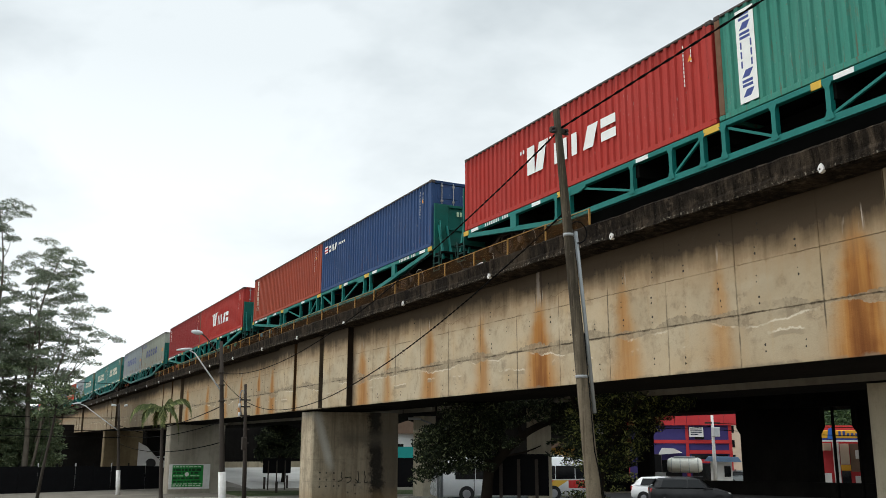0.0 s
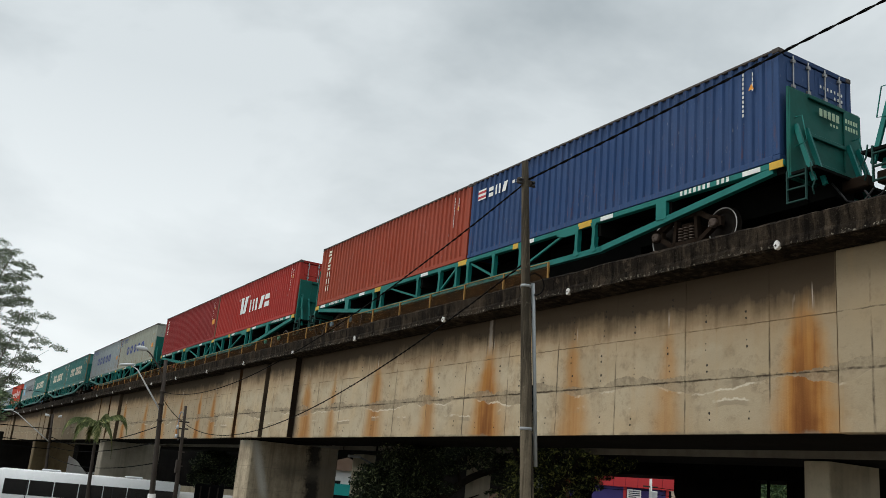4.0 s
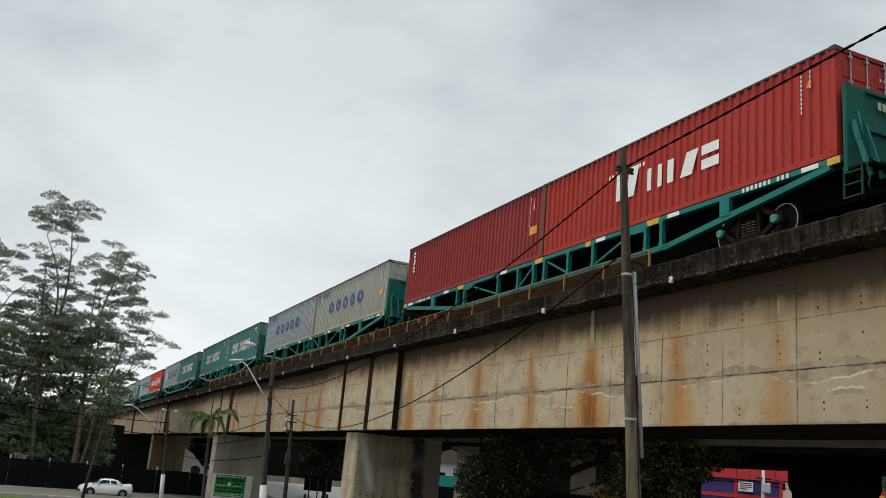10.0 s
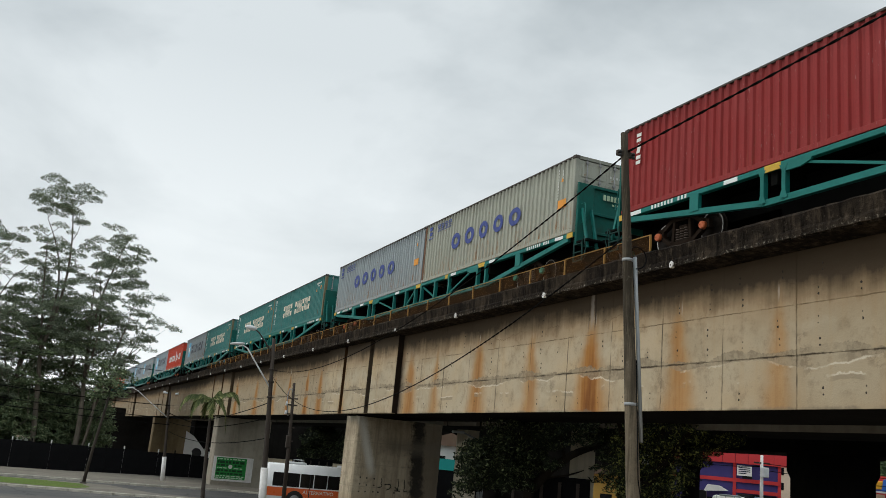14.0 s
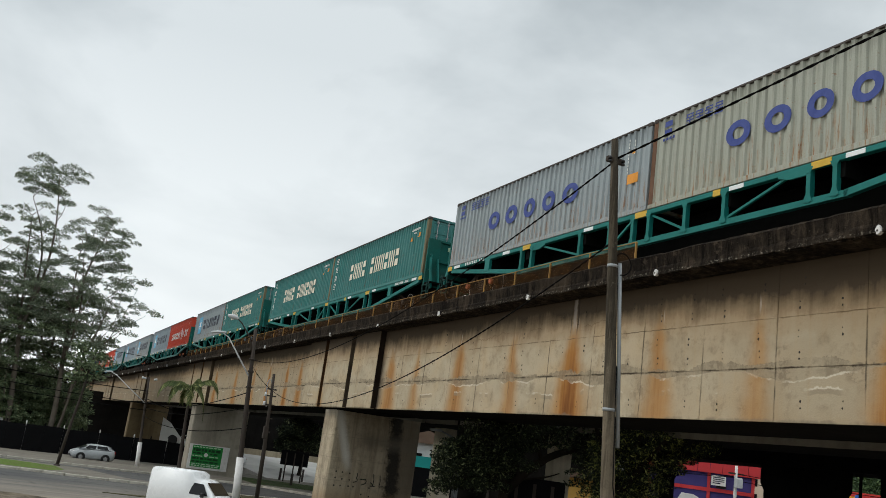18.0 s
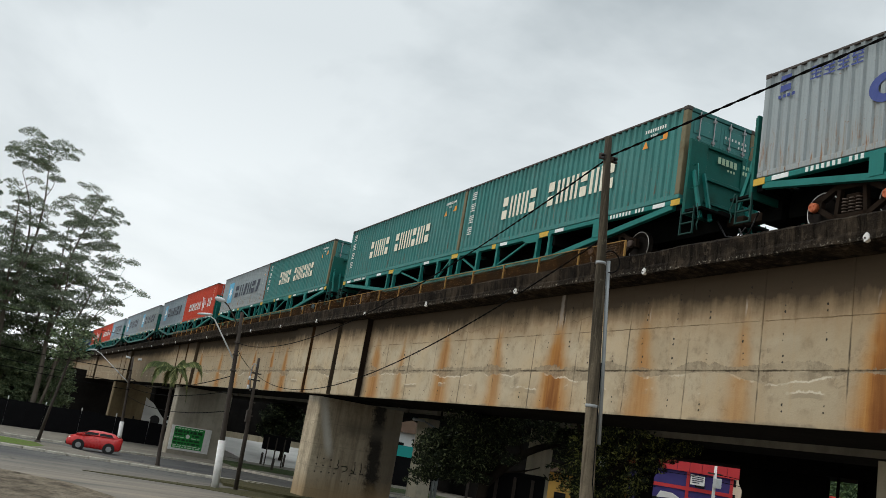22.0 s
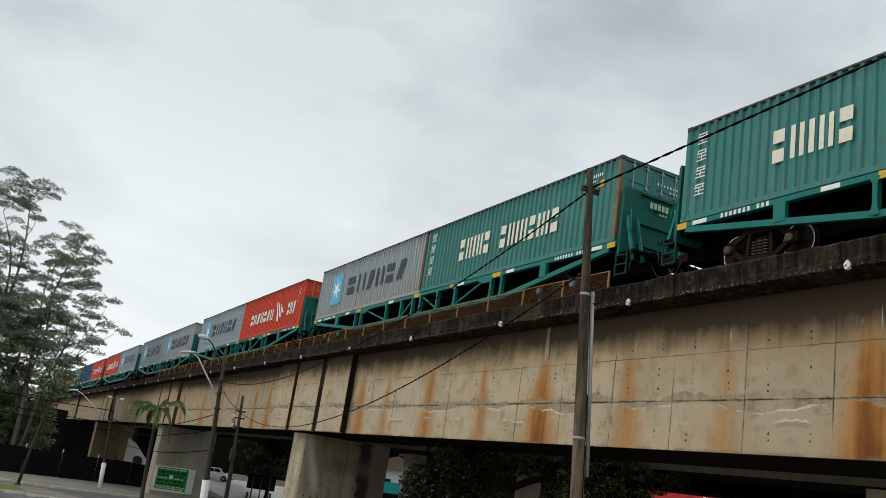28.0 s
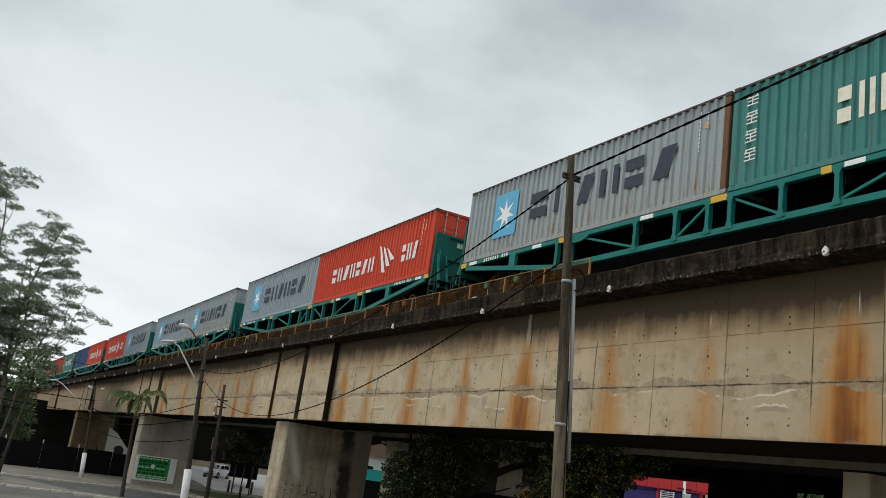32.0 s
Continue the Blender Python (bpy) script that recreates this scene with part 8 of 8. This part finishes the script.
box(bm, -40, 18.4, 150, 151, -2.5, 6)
tagged(part("yard_wall", bm, M["shade_conc"]), "yard wall far behind the trees, coloured black for shade", "wall", kind="structure")

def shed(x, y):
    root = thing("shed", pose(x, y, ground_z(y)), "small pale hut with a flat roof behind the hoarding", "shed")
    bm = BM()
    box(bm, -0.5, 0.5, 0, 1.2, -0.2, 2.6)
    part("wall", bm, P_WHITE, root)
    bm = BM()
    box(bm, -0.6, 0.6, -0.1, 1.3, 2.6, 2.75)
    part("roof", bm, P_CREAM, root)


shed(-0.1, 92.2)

# added wall, black in place of the deep shade behind the ramp
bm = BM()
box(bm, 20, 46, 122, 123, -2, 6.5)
tagged(part("shade_back_wall", bm, M["shade_conc"]), "added black wall that stands for the shade behind the ramp", "wall", kind="structure")
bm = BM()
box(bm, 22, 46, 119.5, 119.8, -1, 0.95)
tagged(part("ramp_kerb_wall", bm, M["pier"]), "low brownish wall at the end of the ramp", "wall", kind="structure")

# added black wall: hides a gap of sky under the far spans
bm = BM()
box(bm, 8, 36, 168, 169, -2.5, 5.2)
tagged(part("far_shade_wall", bm, M["shade_conc"]), "added black wall that hides the sky under the far spans", "wall", kind="structure")

# ---- vehicles; each faces its own +x, its origin on the road under its middle ----
def wheel_parts(root, xs, track, r, wide=0.22):
    for x in xs:
        for s in (-1, 1):
            bm = BM()
            rod(bm, (x, s * (track - wide), r), (x, s * track, r), r, r, 20)
            w = part("wheel", bm, M["tyre"], root)
            bm = BM()
            rod(bm, (x, s * (track - 0.02), r), (x, s * (track + 0.015), r), r * 0.62, r * 0.5, 14)
            part("rim", bm, M["hub"], w, "grey rim")


def lofted(bm, secs):
    """A closed body through cross-sections: x, then half width low, half width top, z low, z waist, z top."""
    prev = None
    for x, wl, wt, z0, z1, z2 in secs:
        pts = [(-wl * 0.92, z0), (-wl, z0 + 0.12), (-wl, z1), (-wt, z2 - 0.06), (-wt * 0.8, z2), (wt * 0.8, z2), (wt, z2 - 0.06), (wl, z1), (wl, z0 + 0.12), (wl * 0.92, z0)]
        ring = [bm.verts.new((x, y, z)) for y, z in pts]
        if prev:
            for k in range(10):
                bm.faces.new((prev[k], prev[(k + 1) % 10], ring[(k + 1) % 10], ring[k])).smooth = True
        else:
            bm.faces.new(ring[::-1])
        prev = ring
    bm.faces.new(prev)
    bmesh.ops.recalc_face_normals(bm, faces=bm.faces)


def car(paint, label, long=3.9, high=1.47, hatch=True):
    root = thing("car", Matrix(), label, "car", "passing cars")
    h, l = high, long / 2
    bm = BM()
    w = 0.82
    tail = [(-l, 0.7, 0.62, 0.35, 0.8, 0.95), (-l + 0.12, 0.8, 0.66, 0.24, 0.9, 1.05)]
    lofted(bm, tail + [(-l + 0.5, w, 0.7, 0.2, 0.93, 0.98), (0, w, 0.7, 0.2, 0.93, 0.97), (l - 1.15, w, 0.7, 0.2, 0.9, 0.95), (l - 0.6, 0.81, 0.66, 0.2, 0.82, 0.9), (l - 0.25, 0.77, 0.6, 0.22, 0.72, 0.8), (l - 0.06, 0.7, 0.54, 0.26, 0.62, 0.7), (l, 0.6, 0.46, 0.36, 0.52, 0.58)])
    part("body", bm, M[paint], root)
    for s in (-1, 1):
        for x in (-l + 0.72, l - 0.75):
            bm = BM()
            rod(bm, (x, s * 0.7, 0.3), (x, s * 0.828, 0.3), 0.36, 0.36, 18)
            part("wheel_arch", bm, M["black"], root)
    bm = BM()
    back = -l + (0.12 if hatch else 0.75)
    lofted(bm, [(back, 0.68, 0.52, 0.86, 0.93, 1.0), (back + 0.18, 0.73, 0.55, 0.88, 0.95, h - 0.22), (back + 0.45, 0.75, 0.57, 0.9, 0.95, h - 0.05), (-0.4, 0.76, 0.58, 0.9, 0.95, h), (0.1, 0.76, 0.58, 0.9, 0.95, h - 0.01), (0.42, 0.75, 0.56, 0.9, 0.95, h - 0.07), (0.75, 0.73, 0.54, 0.88, 0.93, h - 0.27), (1.12, 0.7, 0.5, 0.84, 0.9, 0.95)])
    cab = part("roof_cabin", bm, M[paint], root)
    for s in (-1, 1):
        for x0, x1 in ((back + 0.42, -0.22), (-0.14, 0.62)):
            bm = BM()
            inset = 0.012
            pts = [(x0, 0.985), (x1 + (0.16 if x1 > 0 else 0), 0.985), (x1 - (0.22 if x1 > 0 else 0), h - 0.1), (x0 + (0.16 if x0 < -0.5 else 0), h - 0.1)]
            bm.faces.new([bm.verts.new((x, s * (0.765 + inset - (z - 0.95) * 0.36), z)) for x, z in pts])
            part("side_window", bm, M["glass"], cab, "dark side window")
        bm = BM()
        box(bm, l - 0.28, l - 0.1, s * 0.45, s * 0.7, 0.58, 0.74, bevel=0.03)
        part("headlight", bm, M["lens"], root, "clear headlight")
        bm = BM()
        box(bm, -l - 0.01, -l + 0.12, s * 0.52, s * 0.74, 0.72, 0.94, bevel=0.02)
        part("tail_light", bm, M["lamp_red"], root, "red tail light")
        bm = BM()
        box(bm, 0.62, 0.75, s * 0.8, s * 0.95, 0.92, 1.04, bevel=0.02)
        part("mirror", bm, M[paint], root)
    bm = BM()
    bm.faces.new([bm.verts.new(p) for p in ((1.09, -0.58, 0.985), (1.09, 0.58, 0.985), (0.52, 0.5, h - 0.1), (0.52, -0.5, h - 0.1))])
    part("windscreen", bm, M["glass"], cab)
    bm = BM()
    bm.faces.new([bm.verts.new(p) for p in ((back - 0.012, 0.55, 1.02), (back - 0.012, -0.55, 1.02), (back + 0.26, -0.48, h - 0.08), (back + 0.26, 0.48, h - 0.08))])
    part("rear_window", bm, M["glass"], cab)
    bm = BM()
    box(bm, l - 0.1, l + 0.02, -0.6, 0.6, 0.28, 0.45, bevel=0.03)
    part("bumper", bm, M["black"], root)
    wheel_parts(root, (-l + 0.72, l - 0.75), 0.84, 0.3)
    return root


def panel_van(label):
    root = thing("van", Matrix(), label, "van")
    bm = BM()
    lofted(bm, [(-2.05, 0.74, 0.7, 0.35, 1.0, 1.8), (-1.95, 0.82, 0.77, 0.25, 1.0, 1.93), (-0.2, 0.82, 0.77, 0.22, 1.0, 1.96), (0.02, 0.82, 0.74, 0.22, 1.0, 1.88), (0.12, 0.82, 0.66, 0.22, 1.0, 1.68), (0.55, 0.82, 0.63, 0.22, 1.0, 1.64),
                (0.72, 0.82, 0.62, 0.22, 0.99, 1.56), (1.24, 0.82, 0.64, 0.22, 0.95, 1.06), (1.8, 0.78, 0.6, 0.22, 0.8, 0.88), (2.03, 0.66, 0.5, 0.3, 0.6, 0.7)])
    body = part("body", bm, M["carwhite"], root)
    for s in (-1, 1):
        bm = BM()
        bm.faces.new([bm.verts.new((x, s * (0.84 - (z - 0.98) * 0.3), z)) for x, z in ((0.08, 1.03), (1.02, 1.03), (0.66, 1.48), (0.14, 1.5))])
        part("side_window", bm, M["glass"], body)
        bm = BM()
        box(bm, -1.1, 0.95, s * 0.815, s * 0.84, 0.42, 0.56, bevel=0.01)
        part("side_trim", bm, M["black"], body, "black side trim")
        bm = BM()
        box(bm, 1.62, 1.9, s * 0.5, s * 0.76, 0.6, 0.76, bevel=0.03)
        part("headlight", bm, M["lens"], root)
        bm = BM()
        box(bm, 0.72, 0.86, s * 0.82, s * 1.0, 0.95, 1.15, bevel=0.03)
        part("mirror", bm, M["black"], root)
    bm = BM()
    bm.faces.new([bm.verts.new(p) for p in ((1.23, -0.6, 1.09), (1.23, 0.6, 1.09), (0.75, 0.56, 1.56), (0.75, -0.56, 1.56))])
    part("windscreen", bm, M["glass"], body)
    bm = BM()
    box(bm, 1.85, 2.05, -0.66, 0.66, 0.25, 0.48, bevel=0.04)
    part("bumper", bm, M["black"], root)
    wheel_parts(root, (-1.35, 1.25), 0.83, 0.3)
    for o in root.children:
        o.matrix_basis = Matrix.Scale(0.76, 4) @ o.matrix_basis
    return root


def word(text, size, material, parent, m):
    cu = bpy.data.curves.new("lettering", "FONT")
    cu.body, cu.size, cu.extrude, cu.align_x, cu.align_y = text, size, 0.003, "CENTER", "CENTER"
    ob = new("lettering", cu)
    dg = bpy.context.evaluated_depsgraph_get()
    me = bpy.data.meshes.new_from_object(ob.evaluated_get(dg))
    bpy.data.objects.remove(ob)
    me.materials.clear()
    me.materials.append(material)
    return part("lettering", me, None, parent, m=m)


def coach(label, long, high, wide, band, stripes, front_doors=True, text=""):
    """A bus with a sloped front, window band, coloured band or stripes, wheels and roof hatches."""
    root = thing("bus", Matrix(), label, "bus", "passing buses")
    l, w = long / 2, wide / 2
    bm = BM()
    lofted(bm, [(-l, w * 0.93, w * 0.85, 0.4, 1.3, high - 0.18), (-l + 0.15, w, w * 0.9, 0.32, 1.3, high - 0.03), (0, w, w * 0.92, 0.3, 1.3, high), (l - 0.9, w, w * 0.92, 0.3, 1.3, high - 0.02), (l - 0.45, w, w * 0.88, 0.3, 1.25, high - 0.2), (l - 0.12, w * 0.97, w * 0.8, 0.32, 1.1, 1.5), (l, w * 0.9, w * 0.75, 0.4, 0.8, 1.0)])
    body = part("body", bm, M["carwhite"], root, "white body")
    zw0, zw1 = high * 0.5, high * 0.8
    for s in (-1, 1):
        cnt = 7
        for k in range(cnt):
            x0 = -l + 0.35 + (long - 1.5) * k / cnt
            x1 = x0 + (long - 1.5) / cnt - 0.05
            bm = BM()
            box(bm, x0, x1, s * (w - 0.02), s * (w + 0.012), zw0, zw1, bevel=0.008)
            part("side_window", bm, M["glass"], body, "dark tinted window")
        if band:
            bm = BM()
            box(bm, -l + 0.1, l - 0.15, s * (w - 0.02), s * (w + 0.01), zw0 - 0.5, zw0 - 0.06)
            part("colour_band", bm, M[band], body, "orange band")
        for k, c in enumerate(stripes):
            bm = BM()
            x0 = 0.9 - k * 0.9
            extrude(bm, [(x0, 0.42), (x0 + 0.9, 0.42), (x0 - 0.5, zw0 - 0.08), (x0 - 1.4, zw0 - 0.08)], "y", s * (w - 0.02), s * (w + 0.01))
            part("colour_stripe", bm, M[c], body)
        if stripes:
            bm = BM()
            x1 = 0.9 - (len(stripes) - 1) * 0.9 - 1.4
            box(bm, -l + 0.2, x1 - 0.02, s * (w - 0.02), s * (w + 0.01), 0.8, zw0 - 0.08)
            part("rear_band", bm, M["carred"], body, "red rear band")
        for x in (l * 0.55, -l * 0.3):
            bm = BM()
            box(bm, x - 0.02, x + 0.02, s * (w + 0.006), s * (w + 0.02), 0.45, zw1)
            part("door_seam", bm, M["black"], body)
        bm = BM()
        box(bm, l - 0.1, l + 0.01, s * w * 0.55, s * w * 0.85, 0.62, 0.85, bevel=0.03)
        part("headlight", bm, M["lens"], root)
        bm = BM()
        tube(bm, [(l - 0.35, s * w, zw1), (l + 0.05, s * (w + 0.15), zw1 - 0.05), (l + 0.08, s * (w + 0.17), zw1 - 0.4)], 0.03, 6)
        part("mirror", bm, M["black"], root)
        if text:
            word(text, 0.25, M["mark"], body, pose(-0.5, s * (w + 0.013), zw0 - 0.24, 90, 0, 0 if s < 0 else 180))
    bm = BM()
    bm.faces.new([bm.verts.new(p) for p in ((l - 0.09, -w * 0.8, 1.42), (l - 0.09, w * 0.8, 1.42), (l - 0.42, w * 0.78, high - 0.3), (l - 0.42, -w * 0.78, high - 0.3))])
    part("windscreen", bm, M["glass"], body)
    for x in (-l * 0.5, l * 0.35):
        bm = BM()
        box(bm, x - 0.5, x + 0.5, -0.4, 0.4, high - 0.02, high + 0.1, bevel=0.04)
        part("roof_hatch", bm, M["lampgrey"], root)
    wheel_parts(root, (-l * (0.42 if stripes else 0.52), l * 0.64), w + 0.02, 0.48, 0.28)
    return root


def facing(pts):
    """Rows along a line of (seconds, x, y): each vehicle looks the way it drives."""
    rows = []
    for i, (t, x, y) in enumerate(pts):
        (ta, xa, ya), (tb, xb, yb) = pts[max(i - 1, 0)], pts[min(i + 1, len(pts) - 1)]
        turn = math.degrees(math.atan2(yb - ya, xb - xa))
        rows.append((t, pose(x, y, ground_z(y) + 0.015, 0, 0, turn % 360)))
    return rows


DRIVES = []


def drive(ob, pts):
    """Rows from the start to the end of the clip; beyond the given times the speed goes on until it is far away."""
    (t0, x0, y0), (t1, x1, y1) = pts[0], pts[1]
    v = ((x1 - x0) / (t1 - t0), (y1 - y0) / (t1 - t0))
    (ta, xa, ya), (tb, xb, yb) = pts[-2], pts[-1]
    u = ((xb - xa) / (tb - ta), (yb - ya) / (tb - ta))
    rows = list(pts)
    if t0 > 0:
        rows.insert(0, (0, x0 - v[0] * t0, y0 - v[1] * t0))
    if tb < 32:
        rows.append((32, xb + u[0] * (32 - tb), yb + u[1] * (32 - tb)))
    DRIVES.append((ob, facing(rows)))


drive(coach("white city bus with red, green and yellow stripes", 10.6, 2.72, 2.3, "", ("carred", "bus_green", "bus_orange", "bus_yellow")),
      [(0.0, 31.1, 50.6), (1.0, 26.2, 52.0), (1.8, 22.9, 53.3), (2.6, 17.0, 54.6), (3.0, 15.6, 55.0), (3.5, 13.0, 55.8), (5.5, 0.4, 58.0), (6.3, -4.3, 59.0)])
drive(coach("white minibus with an orange band and dark windows", 6.6, 2.3, 1.95, "bus_orange", (), text="ALTERNATIVO"),
      [(12.46, -1.7, 50.6), (12.86, 2.7, 50.0), (13.27, 6.9, 49.2), (13.67, 11.2, 48.4), (14.06, 15.9, 48.0)])
drive(panel_van("white small panel van with black trim"), [(17.0, -0.3, 36.0), (17.36, 2.2, 35.0), (17.75, 4.7, 32.9), (18.15, 7.3, 30.6), (18.47, 9.2, 28.2), (18.8, 10.4, 24.2), (19.0, 11.0, 20.0), (19.4, 11.3, 12.0), (20.4, 11.3, -8.0)])
drive(car("carred", "bright red five-door hatchback car", 3.25, 1.26), [(18.6, 31.5, 26.0), (19.0, 31.0, 37.0), (19.4, 27.1, 49.5), (19.6, 25.6, 51.6), (19.8, 24.6, 53.4), (20.0, 23.4, 55.2), (20.5, 20.2, 59.4), (21.0, 15.6, 60.0), (21.5, 11.1, 60.3), (22.0, 7.0, 60.75), (22.3, 4.45, 61.1), (22.6, 2.9, 61.3), (23.0, -1.0, 61.8)])
drive(car("carwhite", "white four-door saloon car", 3.85, 1.34, False), [(9.0, 12.9, 78.0), (9.5, 10.2, 77.2), (10.0, 6.3, 76.3), (10.5, 2.5, 76.6), (11.0, -0.5, 75.9)])
drive(car("cargrey", "small grey-green hatchback car", 3.4, 1.36), [(17.0, 14.3, 81.0), (17.4, 11.4, 80.5), (17.8, 8.8, 80.3), (18.2, 5.9, 80.0), (18.5, 3.5, 79.8)])
drive(car("carwhite", "small white hatchback car", 3.9, 1.48), [(0.0, 36.6, 42.6), (0.8, 39.7, 39.5), (1.4, 41.9, 37.2), (1.8, 43.3, 35.5)])
drive(car("black", "dark black estate car", 4.3, 1.5), [(0.0, 34.9, 38.7), (0.6, 40.2, 35.0), (1.2, 46.0, 29.4)])

# cars that come down the access ramp and turn towards the road
def on_ramp(ob, pts):
    rows = facing(pts)
    rows = [(t, pose(x, y, -0.5 + 0.035 * max(y - 98, -14) + 0.02, 0, 0, math.degrees(m.to_euler().z))) for (t, m), (_, x, y) in zip(rows, pts)]
    DRIVES.append((ob, rows))


on_ramp(car("carwhite", "white hatchback car coming down the access ramp"),
        [(0.0, 22.0, 118.6), (10.2, 22.6, 118.0), (11.5, 27.0, 114.0), (12.5, 29.5, 112.0), (13.5, 30.5, 109.0), (14.5, 29.6, 105.5), (15.6, 27.6, 100.5), (17.0, 24.0, 97.0), (19.0, 21.5, 95.0), (32.0, 21.2, 94.8)])
on_ramp(car("carwhite", "small white car on the access ramp"),
        [(0.0, 22.2, 116.6), (26.8, 22.8, 116.0), (28.0, 28.6, 112.5), (29.2, 31.0, 110.5), (30.4, 31.9, 108.0), (31.0, 31.0, 106.0), (31.5, 29.9, 104.2), (32.0, 28.2, 102.3)])
# cars that stand beyond the viaducts
for paint, label, x, y, turn in (("cargrey", "grey car parked by the violet shop", 67.0, 66.5, -40), ("carwhite", "white car parked by the filling station", 71.5, 49.5, -50)):
    c = car(paint, label)
    c.matrix_basis = pose(x, y, ground_z(y) + 0.01, 0, 0, turn)


def motions():
    """All that moves: the train, and the traffic on the roads."""
    for ob, x, z, y in MOVERS:
        walk(ob, [(t, pose(x, y - gone, z)) for t, gone in RUN])
    for ob, rows in DRIVES:
        walk(ob, rows)


motions()
